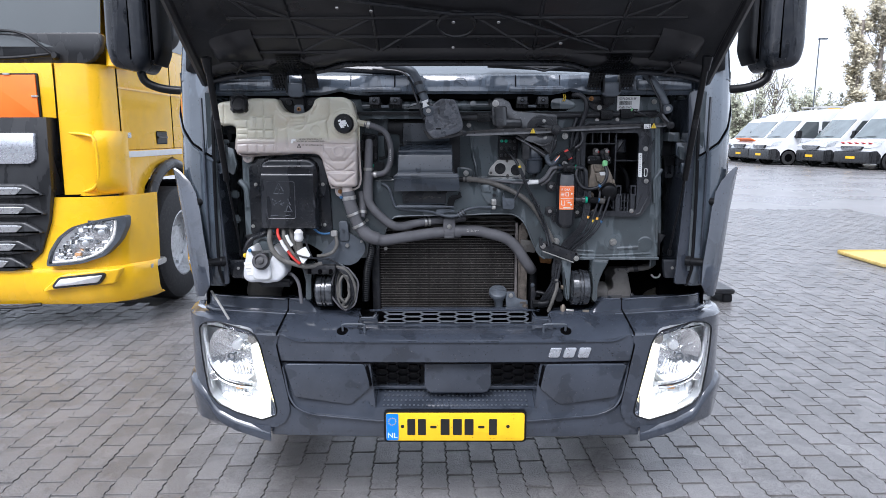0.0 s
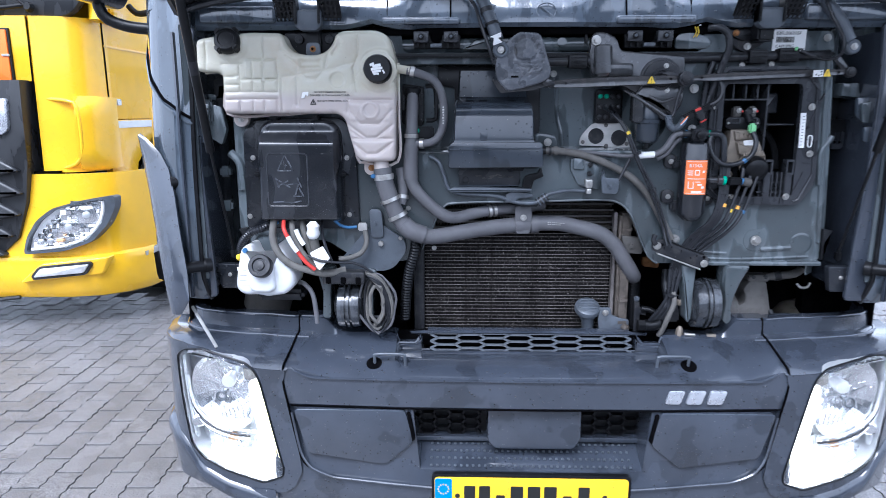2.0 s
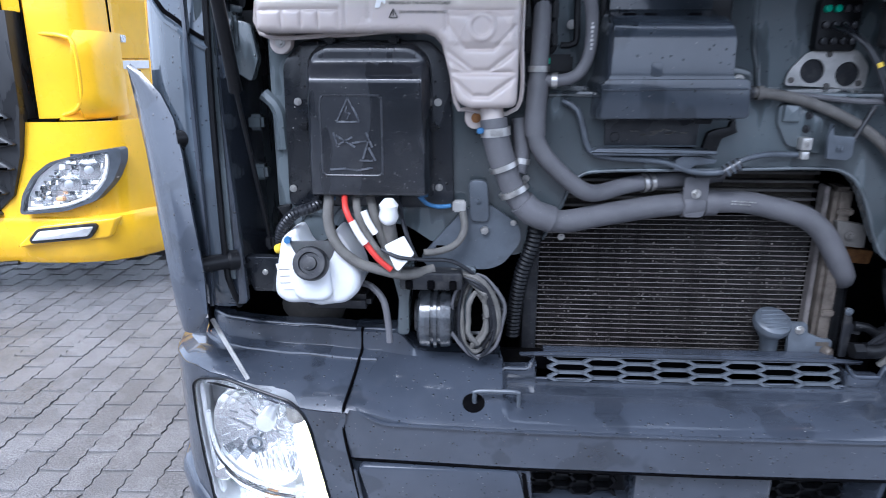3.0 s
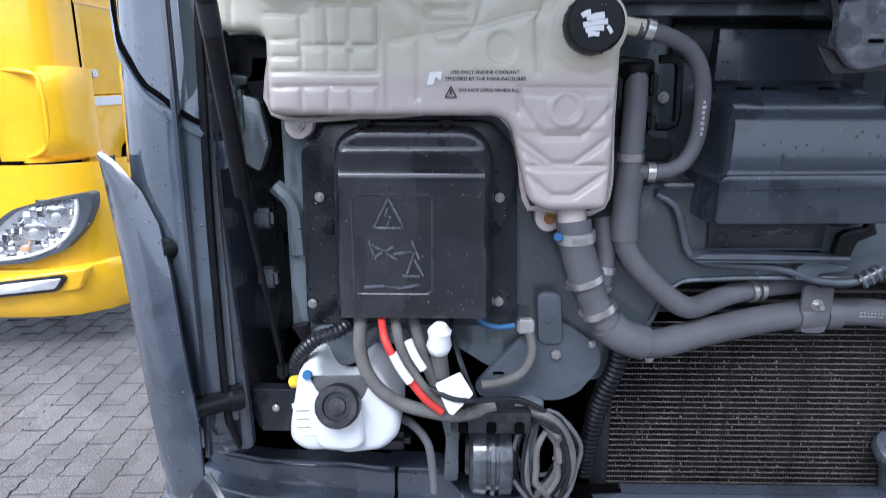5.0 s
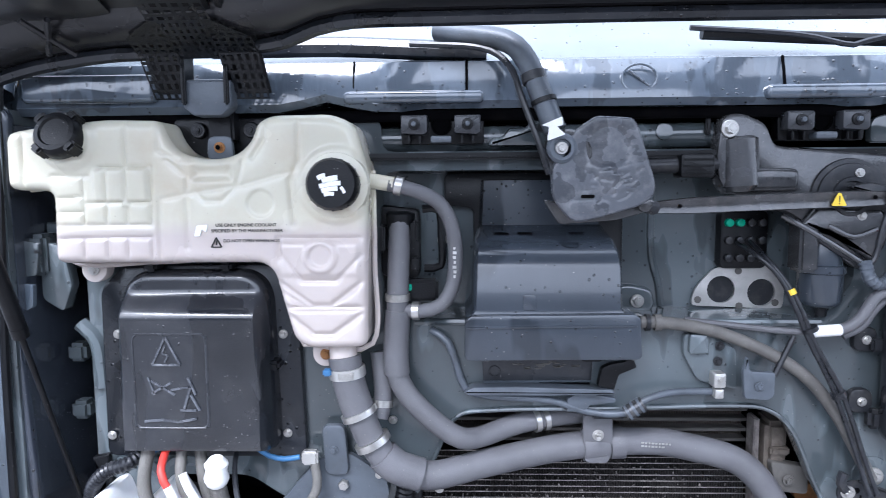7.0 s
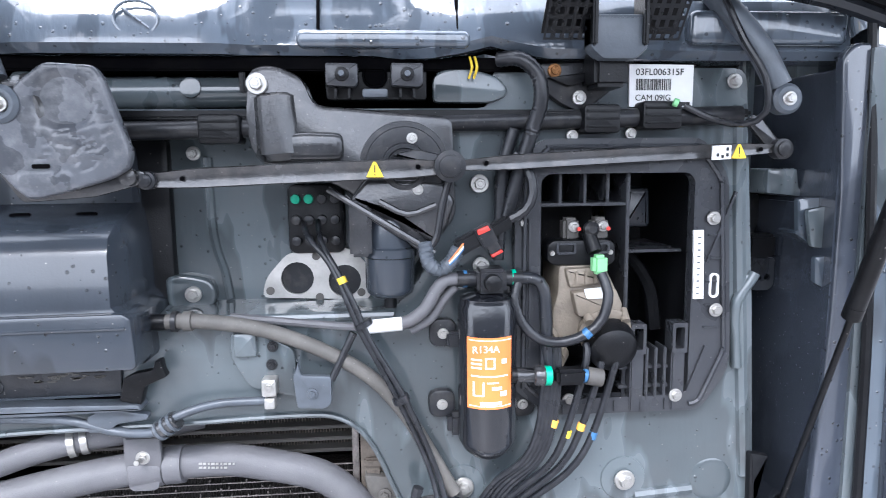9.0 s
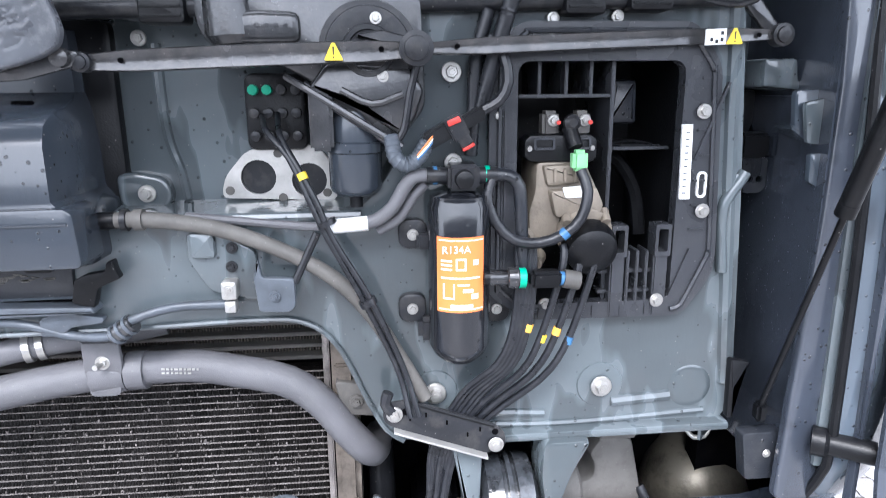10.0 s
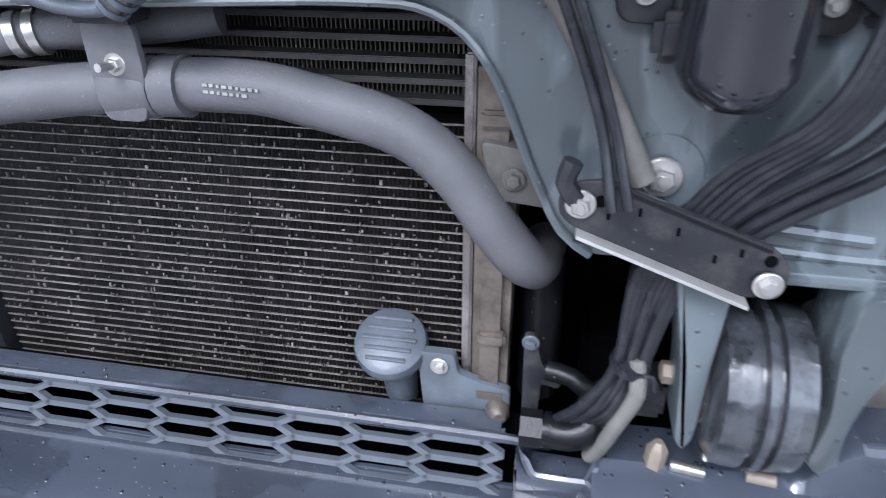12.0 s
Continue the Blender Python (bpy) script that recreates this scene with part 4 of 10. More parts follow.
# number plate
plate = part("number_plate", prism(rr(0.0, 0.388, 0.520, 0.110, 0.010), 2.286, 2.292, 0.001), PLATE, truck, "yellow number plate in a black frame")
part("plate_frame", prism(rr(0.0, 0.388, 0.536, 0.126, 0.014), 2.290, 2.305, 0.002), BLACK, plate)
part("blue_band", prism(rr(-0.236, 0.388, 0.046, 0.106, 0.006), 2.2845, 2.287), PLATEBLUE, plate)
stars = bmesh.new()
for k in range(12):
    turned([(0, 0.0022), (0.0004, 0.0022)], (-0.236 + 0.014 * math.cos(k * math.pi / 6), 2.2845, 0.410 + 0.014 * math.sin(k * math.pi / 6)), (0, -1, 0), 5, stars)
part("star_ring", stars, PLATE, plate)
lettering("NL", -0.236, 2.2842, 0.345, 0.030, WHITE, plate, align="CENTER")
for bx, bw in ((-0.165, 0.030), (-0.125, 0.030), (-0.082, 0.024), (-0.038, 0.034), (0.008, 0.034), (0.052, 0.034), (0.098, 0.024), (0.142, 0.030)):
    part("plate_bar", prism(rr(bx, 0.388, bw, 0.064 if bw > 0.026 else 0.010, 0.003), 2.2852, 2.287), INK, plate)
for bx in (-0.198, 0.198):
    part("plate_screw", turned([(0, 0.007), (0.002, 0.006)], (bx, 2.286, 0.390), (0, -1, 0), 12), INK, plate)

# badge: three slanted bright blocks
for k, bx in enumerate((0.366, 0.420, 0.474)):
    part("badge_block", prism(rnd([(bx - 0.022, 0.656), (bx + 0.018, 0.656), (bx + 0.030, 0.693), (bx - 0.012, 0.693)], 0.006), 2.298, 2.306, 0.002), SILVER, bumper, "raised silver badge letter")

# ---- cab front ----
hole_mid = rnd([(-0.345, 1.528), (0.345, 1.528), (0.345, 1.36), (0.30, 1.305), (-0.345, 1.305)], 0.02)
hole_tray = rr(0.586, 1.33, 0.21, 0.30, 0.02)
outline = rnd([(-0.80, 1.605), (-0.345, 1.605), (-0.345, 1.556), (0.425, 1.556), (0.425, 1.605), (0.752, 1.605), (0.775, 1.30), (0.790, 1.03), (0.765, 0.995), (0.332, 1.000), (0.300, 1.056), (0.262, 1.140), (0.225, 1.172),
               (-0.19, 1.166), (-0.25, 1.150), (-0.275, 1.09), (-0.300, 1.035), (-0.345, 1.00), (-0.50, 1.02), (-0.56, 1.06), (-0.80, 1.06)], 0.018)
wall = part("front_panel", holed(outline, [hole_mid, hole_tray], 2.455, 2.475), PANEL, truck, "dark slate grey pressed steel front panel, wet")
part("recess_panel", prism([(-0.37, 1.55), (0.37, 1.55), (0.37, 1.29), (-0.37, 1.29)], 2.518, 2.535), PANEL, wall)
lip = bmesh.new()
for (x0, z0), (x1, z1) in zip(hole_mid, hole_mid[1:] + hole_mid[:1]):
    vs = [lip.verts.new(p) for p in ((x0, 2.456, z0), (x1, 2.456, z1), (x1 * 0.992, 2.52, z1 + (0.008 if z1 < 1.4 else -0.004)), (x0 * 0.992, 2.52, z0 + (0.008 if z0 < 1.4 else -0.004)))]
    lip.faces.new(vs)
part("recess_wall", lip, PANEL, wall)
# rolled edge along the arch above the radiator
part("arch_edge", tube([(0.345, 2.452, 1.00), (0.322, 2.452, 1.018), (0.300, 2.452, 1.060), (0.266, 2.452, 1.135), (0.228, 2.452, 1.168), (0.17, 2.452, 1.174), (0.02, 2.452, 1.170), (-0.18, 2.452, 1.166), (-0.24, 2.452, 1.153), (-0.272, 2.452, 1.09), (-0.30, 2.452, 1.035)], 0.0036, 8, 0.012), PANEL, wall)
# pressed beads
for pts, r in ((((0.066, 1.50), (0.068, 1.40), (0.080, 1.35), (0.085, 1.315)), 0.006), (((0.40, 1.02), (0.55, 1.012), (0.75, 1.02)), 0.005), (((0.745, 1.56), (0.752, 1.40), (0.765, 1.2), (0.775, 1.06)), 0.009),
               (((0.769, 1.338), (0.755, 1.303), (0.753, 1.263), (0.766, 1.219)), 0.008), (((-0.30, 1.302), (0.0, 1.300), (0.30, 1.300)), 0.006), (((-0.815, 1.30), (-0.790, 1.27), (-0.785, 1.20)), 0.012), (((0.62, 1.040), (0.70, 1.045)), 0.008), (((0.44, 1.034), (0.53, 1.028)), 0.006)):
    part("pressed_bead", tube([(x, 2.518 if 1.303 < z < 1.52 and abs(x) < 0.3 else 2.456, z) for x, z in pts], r, 8, 0.01), PANEL, wall)


def cab_side(s):
    # inner side channel
    rows = []
    for z in steps(0.965, 1.62, 12):
        rows.append([(0.755 * s, 2.470, z), (0.785 * s, 2.50, z), (0.795 * s, 2.58, z), (0.800 * s, 2.735, z), (0.866 * s, 2.750, z), (0.876 * s, 2.72, z), (0.880 * s, 2.43, z), (0.878 * s, 2.395, z), (0.90 * s, 2.388, z)])
    ch = part("side_channel", grid(rows, 0.004), PANEL, truck, "pressed slate grey side channel")
    for z in (1.177, 1.253) if s > 0 else (1.15, 1.235):
        part("pressed_pad", prism(rr(0.836 * s, z, 0.044, 0.034, 0.010), 2.718, 2.750, 0.009, 3), PANEL, ch)
    ear = part("hinge_stop", box((0.860 * s, 2.495, 1.408), (0.026, 0.13, 0.062), 0.006), PANEL, ch)
    part("stop_ledge", prism(rnd([(0.800 * s, 1.478), (0.842 * s, 1.478), (0.846 * s, 1.450), (0.872 * s, 1.455), (0.872 * s, 1.437), (0.800 * s, 1.445)], 0.004), 2.475, 2.62, 0.003), PANEL, ch)
    bolt(ch, 0.856 * s, 2.428, 1.414, 0.0055, DARKMETAL)
    part("dark_pocket", box((0.842 * s, 2.58, 1.355), (0.026, 0.08, 0.050), 0.005), BLACK, ch)
    part("low_tab", prism(rnd([(0.772 * s, 1.100), (0.800 * s, 1.094), (0.790 * s, 1.070), (0.782 * s, 1.060), (0.784 * s, 1.015), (0.774 * s, 1.015)], 0.004), 2.435, 2.445, 0.003), BLACK, ch)
    if s > 0:
        part("low_ledge", prism(rr(0.60, 1.003, 0.36, 0.012, 0.004), 2.436, 2.47, 0.004), PANEL, ch)
        part("corner_bracket", prism(rnd([(0.818, 1.440), (0.858, 1.442), (0.858, 1.398), (0.884, 1.380), (0.884, 1.215), (0.862, 1.215), (0.864, 1.332), (0.852, 1.345), (0.850, 1.372), (0.822, 1.392)], 0.006), 2.436, 2.444, 0.003), PAINT, ch)
        part("bracket_fold", box((0.840, 2.455, 1.386), (0.050, 0.040, 0.005), 0.002, rot=Euler((0, radians(28), 0)).to_matrix()), PAINT, ch)
        part("drain_plate", holed(rnd([(0.806, 1.352), (0.842, 1.352), (0.842, 1.312), (0.834, 1.305), (0.812, 1.305)], 0.004), [ring(0.819, 1.324, 0.0048, 10), ring(0.832, 1.324, 0.0048, 10)], 2.515, 2.520), BLACK_WET, ch)
        part("drain_hood", box((0.824, 2.530, 1.368), (0.040, 0.03, 0.034), 0.004), BLACK, ch)
        part("long_pressing", tube([(0.775, 2.452, 1.342), (0.768, 2.452, 1.330), (0.752, 2.452, 1.305), (0.750, 2.452, 1.270), (0.756, 2.452, 1.215)], 0.0075, 10, 0.01), PANEL, ch)
    part("pressed_dome", turned([(0, 0.034), (0.003, 0.030), (0.0045, 0.022), (0.005, 0.003)], (0.728 * s, 2.458, 1.056), (0, -1, 0), 22), PANEL, ch)
    part("stop_bracket", prism(rnd([(0.80 * s, 1.44), (0.85 * s, 1.44), (0.85 * s, 1.40), (0.835 * s, 1.36), (0.81 * s, 1.37)], 0.008), 2.57, 2.62, 0.003), DARKMETAL, ch)
    # corner panel round to the door
    line = ((0.884, 2.378), (0.905, 2.372), (0.93, 2.376), (0.97, 2.395), (1.01, 2.43), (1.04, 2.48), (1.06, 2.55), (1.07, 2.66), (1.075, 2.85))
    gap = ((0.0, 1.390), (0.06, 1.394), (0.20, 1.410), (0.35, 1.437), (0.50, 1.490), (0.62, 1.545), (0.70, 1.62), (0.76, 1.69), (1.0, 1.70))

    def gap_z(u):
        """Height of the panel gap, u of the way along the panel's line."""
        for (u0, z0), (u1, z1) in zip(gap, gap[1:]):
            if u <= u1:
                return z0 + (z1 - z0) * (u - u0) / (u1 - u0)

    def on_corner(u, z):
        """A point of the corner panel, u of the way along its line from the front edge."""
        q = max(0.0, min(0.999, u)) * (len(line) - 1)
        i = int(q)
        (xa, ya), (xb, yb) = line[i], line[i + 1]
        t = (z - 0.905) / 0.795
        pinch = 0.03 * max(0, (0.12 - t) / 0.12) ** 2
        back = (0.03 + 0.20 * min(1, u / 0.25)) * max(0, z - gap_z(u))
        x = (xa + (xb - xa) * (q - i)) * (1 - pinch * 0.3) - 0.018 * max(0, t - 0.45) + 0.40 * back
        return (x * s, ya + (yb - ya) * (q - i) + pinch + 0.02 * t * t + back, z)
    rows = [[on_corner(u, 0.905 + (gap_z(u) - 0.905) * k / 16) for u in steps(0, 1, 26)] for k in range(17)]
    corner = part("corner_panel", grid(rows, 0.005), PAINT, truck, "slate grey painted cab corner panel, wet")
    rows = [[on_corner(u, gap_z(u) + (1.702 - gap_z(u)) * k / 8) for u in steps(0, 0.76, 22)] for k in range(9)]
    part("upper_corner", grid(rows, 0.005), PAINT, corner)
    part("edge_seal", tube([on_corner(0, 0.905 + 0.795 * t) for t in steps(0, 1, 12)], 0.006, 8, 0.03), BLACK, corner)
    part("panel_gap", tube([on_corner(u, gap_z(u) + 0.001) for u in steps(0, 0.78, 20)], 0.0042, 6, 0.02), VOID, corner)
    part("gap_shoulder", tube([on_corner(u, gap_z(u) - 0.012) for u in steps(0, 0.70, 20)], 0.006, 6, 0.02), PAINT, corner)
    # inner pillar flange, its shade put in with the darker bumper grey
    xi = 0.840 if s > 0 else 0.866
    part("pillar_flange", prism(rnd([(0.905 * s, 1.625), ((xi + 0.016) * s, 1.628), (xi * s, 1.612), ((xi + 0.010) * s, 1.445), ((xi + 0.008) * s, 1.290), ((xi - 0.004) * s, 1.050), ((xi - 0.010) * s, 0.91), (0.905 * s, 0.91), (0.912 * s, 1.39)], 0.014, 5), 2.398, 2.412, 0.005, 3), BUMPER, corner)
    part("flange_step", prism([(0.905 * s, 1.60), (0.912 * s, 1.60), (0.915 * s, 0.92), (0.908 * s, 0.92)], 2.362, 2.376, 0.002), BUMPER, corner)
    part("flange_return", prism(rnd([((xi + 0.008) * s, 1.600), ((xi + 0.014) * s, 1.600), ((xi + 0.016) * s, 0.93), ((xi + 0.004) * s, 0.93)], 0.003), 2.405, 2.60), BUMPER, corner)
    part("stop_tab", prism(rnd([((xi + 0.014) * s, 1.432), ((xi - 0.016) * s, 1.426), ((xi - 0.008) * s, 1.378), ((xi + 0.012) * s, 1.376)], 0.005), 2.424, 2.430, 0.002), PANEL, corner)
    part("spring_tab", prism(rnd([((xi + 0.012) * s, 1.368), ((xi - 0.006) * s, 1.366), ((xi - 0.004) * s, 1.332), ((xi + 0.010) * s, 1.325)], 0.004), 2.418, 2.426, 0.002), PAINT, corner)
    # lower bracket
    br = part("lower_bracket", prism(rnd([(0.79 * s, 1.00), (0.865 * s, 1.00), (0.865 * s, 0.965), (0.85 * s, 0.93), (0.80 * s, 0.93)], 0.006), 2.42, 2.44, 0.003), BLACK_WET, truck)
    bolt(br, 0.825 * s, 2.418, 0.97, 0.005)
    # wind deflector blade
    spec = ((0.885, 0.925, 2.322, 0.965, 2.345), (0.93, 0.893, 2.300, 0.972, 2.336), (1.00, 0.900, 2.318, 0.990, 2.356), (1.10, 0.920, 2.340, 1.012, 2.385), (1.20, 0.938, 2.366, 1.033, 2.412), (1.26, 0.955, 2.384, 1.045, 2.425), (1.30, 0.980, 2.400, 1.052, 2.436), (1.335, 1.018, 2.420, 1.056, 2.444), (1.352, 1.044, 2.432, 1.056, 2.446))
    rows = []
    for z, xi, yi, xo, yo in spec:
        rows.append([((xi + (xo - xi) * u) * s, yi + (yo - yi) * u - 0.012 * math.sin(math.pi * u) + (0.03 * (u - 0.85) / 0.15 if u > 0.85 else 0), z - 0.012 * u * (z > 1.25)) for u in (0, 0.15, 0.35, 0.6, 0.85, 1.0)])
    blade = part("wind_deflector", grid(rows, 0.006), BUMPER, truck, "dark grey plastic wind deflector blade on pins")
    for z, xi, yi in ((1.226, 0.955, 2.375), (1.003, 0.925, 2.345)):
        part("pin", turned([(0, 0.015), (0.05, 0.015), (0.055, 0.019), (0.07, 0.019)], ((xi - 0.002) * s, yi + 0.006, z), (-0.75 * s, 0.55, 0), 16), BLACK, blade)
    # door side, closed behind
    door = part("cab_side", box((1.07 * s, 3.55, 1.55), (0.03, 1.5, 1.35), 0.01), PAINT, truck)
    part("door_window", box((1.09 * s, 3.45, 1.95), (0.012, 0.9, 0.5), 0.004), GLASS, door)
    part("a_pillar", tube([(0.99 * s, 2.52, 1.66), (0.99 * s, 2.58, 1.85), (0.96 * s, 2.72, 2.25), (0.94 * s, 2.85, 2.55)], 0.045, 10, 0.06), PAINT, door)
    part("pillar_vent", prism(rnd([(0.925 * s, 1.80), (0.985 * s, 1.78), (0.990 * s, 1.70), (0.95 * s, 1.695)], 0.01), 2.455, 2.49, 0.004), BLACK, door)
    # gas strut that holds the hood
    top, mid, low = Vector((0.801 * s, 2.158, 1.690)), Vector((0.818 * s, 2.321, 1.325)), Vector((0.813 * s, 2.425, 1.035))
    strut = part("gas_strut", rod(top, mid, 0.0105, 16), BLACK, truck, "black gas strut holding the hood")
    part("strut_rod", rod(mid, low, 0.0040, 10), BLACK, strut)
    part("strut_collar", rod(mid + (top - mid) * 0.0, mid - (top - mid) * 0.04, 0.011, 14), BLACK, strut)
    part("strut_end", turned([(0, 0.012), (0.02, 0.014), (0.045, 0.017), (0.05, 0.008)], top - Vector((0, 0.0, 0.02)), (0, -0.25, 1), 14), BLACK, strut)
    part("strut_foot", box(low + Vector((0, 0, -0.006)), (0.014, 0.018, 0.026), 0.004), BLACK, strut)
    part("strut_label", rod(top + (mid - top) * 0.46, top + (mid - top) * 0.54, 0.0108, 16), DARKMETAL, strut)
    # mirror on its bent arm
    mir = part("door_mirror", prism(rnd([(1.215 * s, 2.42), (1.36 * s, 2.42), (1.375 * s, 1.80), (1.355 * s, 1.735), (1.245 * s, 1.715), (1.215 * s, 1.76)], 0.05, 5), 2.62, 2.80, 0.045, 4), BLACK_WET, truck, "black truck door mirror on a bent tube arm")
    part("mirror_arm", tube([(1.06 * s, 2.72, 1.655), (1.12 * s, 2.72, 1.650), (1.20 * s, 2.71, 1.660), (1.255 * s, 2.70, 1.69), (1.27 * s, 2.70, 1.76)], 0.017, 12, 0.02), BLACK, mir)
    part("mirror_shell", prism(rnd([(1.165 * s, 2.40), (1.215 * s, 2.40), (1.215 * s, 1.76), (1.19 * s, 1.74), (1.165 * s, 1.80)], 0.02, 3), 2.66, 2.78, 0.02, 3), BLACK, mir)


both(cab_side)

# cowl below the windscreen
rows = []
for x in sorted(steps(-0.875, 0.875, 50)):
    a = abs(x)
    arch = 0.014 * max(0, 1 - abs(a - 0.42) / 0.06)
    low = 1.612 + (0.004 if a < 0.3 else 0) + arch
    dent = 0.010 if 0.12 < a < 0.34 or a > 0.62 else 0.0
    rows.append([(x, 2.475, low - 0.002), (x, 2.432 + dent, low), (x, 2.422 + dent, low + 0.010), (x, 2.424 + dent * 1.4, 1.640), (x, 2.430 + dent, 1.664), (x, 2.440, 1.682), (x, 2.47, 1.690), (x, 2.50, 1.693)])
cowl = part("windscreen_cowl", grid(rows, 0.004), COWLWET, truck, "wet slate grey cowl below the windscreen")
for x0, x1, z0, z1 in ((-0.86, -0.665, 1.628, 1.668), (-0.395, -0.195, 1.622, 1.640), (0.195, 0.395, 1.622, 1.642), (0.66, 0.86, 1.628, 1.668)):
    part("cowl_step", prism(rr((x0 + x1) / 2, (z0 + z1) / 2, x1 - x0, z1 - z0, 0.008), 2.4195, 2.445, 0.006, 3), COWLWET, cowl)
part("round_emboss", tube([(0.020 + 0.024 * math.cos(a), 2.4255, 1.653 + 0.019 * math.sin(a)) for a in steps(0, 2 * math.pi, 20)], 0.0018, 6, 0.006), COWLWET, cowl)
part("emboss_bar", tube([(0.006, 2.4255, 1.664), (0.034, 2.4250, 1.642)], 0.0018, 6, 0.006), COWLWET, cowl)
for x in (-0.38, -0.22, 0.22, 0.38):
    part("cowl_joint", tube([(x, 2.426, 1.622), (x, 2.427, 1.645), (x, 2.437, 1.682)], 0.0022, 6, 0.01), VOID, cowl)
rows = [[(x, y + 0.05 * (x / 0.95) ** 2, z) for x in steps(-0.98, 0.98, 14)] for y, z in ((2.487, 1.688), (2.515, 1.712), (2.545, 1.742), (2.568, 1.78), (2.585, 1.85), (2.61, 2.05), (2.67, 2.58))]
screen = part("windscreen", grid(rows, 0.006), GLASS, truck, "windscreen reflecting the bright sky")
part("screen_edge", tube([(x, 2.491 + 0.05 * (x / 0.95) ** 2, 1.692) for x in steps(-0.95, 0.95, 12)], 0.004, 6, 0.05), BLACK, screen)
part("wiper_blade", tube([(-0.60, 2.478, 1.712), (-0.42, 2.476, 1.712), (-0.30, 2.474, 1.706), (-0.19, 2.47, 1.700)], 0.015, 8, 0.03), BLACK_WET, truck, "black wiper blade lying along the screen")
part("wiper_blade", tube([(0.12, 2.472, 1.722), (0.40, 2.474, 1.708), (0.70, 2.478, 1.700)], 0.009, 8, 0.03), BLACK, truck, "black wiper blade lying along the screen")
for pts in (((0.10, 2.462, 1.728), (0.25, 2.460, 1.716), (0.33, 2.460, 1.700), (0.38, 2.460, 1.712), (0.55, 2.462, 1.700)),):
    part("washer_tube", tube(pts, 0.004, 6, 0.02), CABLE, cowl)
# closed shell behind
part("cab_roof", box((0, 3.55, 2.58), (2.1, 1.7, 0.06), 0.02), PAINT, truck)
part("cab_back", box((0, 4.32, 1.6), (2.1, 0.04, 1.9), 0.01), PAINT, truck)
# unseen near-black boxes, so that the openings look into shade
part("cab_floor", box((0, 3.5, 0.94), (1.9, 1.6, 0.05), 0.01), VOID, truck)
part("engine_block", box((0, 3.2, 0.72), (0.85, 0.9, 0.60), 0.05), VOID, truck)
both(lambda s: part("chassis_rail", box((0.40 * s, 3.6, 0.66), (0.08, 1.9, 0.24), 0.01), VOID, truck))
# added near-black sheets hide the lit ground and stand in for shade
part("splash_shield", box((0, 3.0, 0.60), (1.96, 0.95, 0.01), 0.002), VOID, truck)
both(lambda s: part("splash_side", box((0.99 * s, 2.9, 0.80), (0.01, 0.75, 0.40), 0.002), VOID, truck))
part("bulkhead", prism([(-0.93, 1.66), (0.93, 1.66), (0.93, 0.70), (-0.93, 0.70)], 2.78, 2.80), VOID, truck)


def wheel(x, s, y):
    ty = part("wheel", turned([(0.10, 0.27), (0.0, 0.27), (0.0, 0.40), (0.03, 0.435), (0.06, 0.445), (0.20, 0.445), (0.23, 0.435), (0.26, 0.40), (0.26, 0.27), (0.12, 0.27)], (x, y, 0.445), (s, 0, 0), 36), TYRE, truck)
    part("rim", turned([(0.04, 0.27), (0.245, 0.272), (0.248, 0.255), (0.14, 0.22), (0.13, 0.12), (0.16, 0.11), (0.165, 0.02)], (x, y, 0.445), (s, 0, 0), 28), RIM, ty)


both(lambda s: wheel(0.78 * s, s, 3.75))

# ---- raised hood ----
HY, HZ, HC, HS = 2.405, 1.680, math.cos(radians(27.5)), math.sin(radians(27.5))


def hood_at(x, u, n=0.0):
    """A point on the hood's underside, u metres from the hinge line, n below it."""
    a = abs(x)
    droop = 0.05 * max(0, (a - 0.80) / 0.13) ** 2
    x -= math.copysign(max(0.0, a - 0.70) / 0.23 * (0.016 + 0.10 * max(0.0, u)), x)
    return (x, HY - u * HC - n * HS, HZ + u * HS - n * HC - droop * 0.5)


def rear(x):
    """How far the rear edge is cut back from the hinge line."""
    pts = ((0.0, 0.088), (0.35, 0.086), (0.40, 0.074), (0.46, 0.048), (0.52, 0.036), (0.66, 0.028), (0.90, -0.004), (1.0, -0.010))
    for (x0, u0), (x1, u1) in zip(pts, pts[1:]):
        if abs(x) <= x1:
            k = (abs(x) - x0) / (x1 - x0)
            return u0 + (u1 - u0) * k * k * (3 - 2 * k)


xs = steps(-0.93, 0.93, 48)
rows = []
for x in xs:
    u0 = rear(x)
    rows.append([hood_at(x, u0 + (0.76 - u0) * t) for t in steps(0, 1, 14)])
hood = part("hood", grid(rows, 0.004), HOODMAT, truck, "raised hood with black ribbed underside")
rows = [[hood_at(x, rear(x) - 0.006 + (0.775 - rear(x)) * t, -0.035) for t in steps(0, 1, 10)] for x in steps(-0.935, 0.935, 30)]
part("outer_skin", grid(rows, -0.004), PAINT, hood)
rows = [[hood_at(x, rear(x) + 0.012 + 0.075 * t, 0.016 * math.sin(math.pi * t) ** 0.5) for t in steps(0, 1, 6)] for x in steps(-0.90, 0.90, 40)]
part("border_band", grid(rows, -0.003), HOODMAT, hood, "smooth moulded border of the hood")
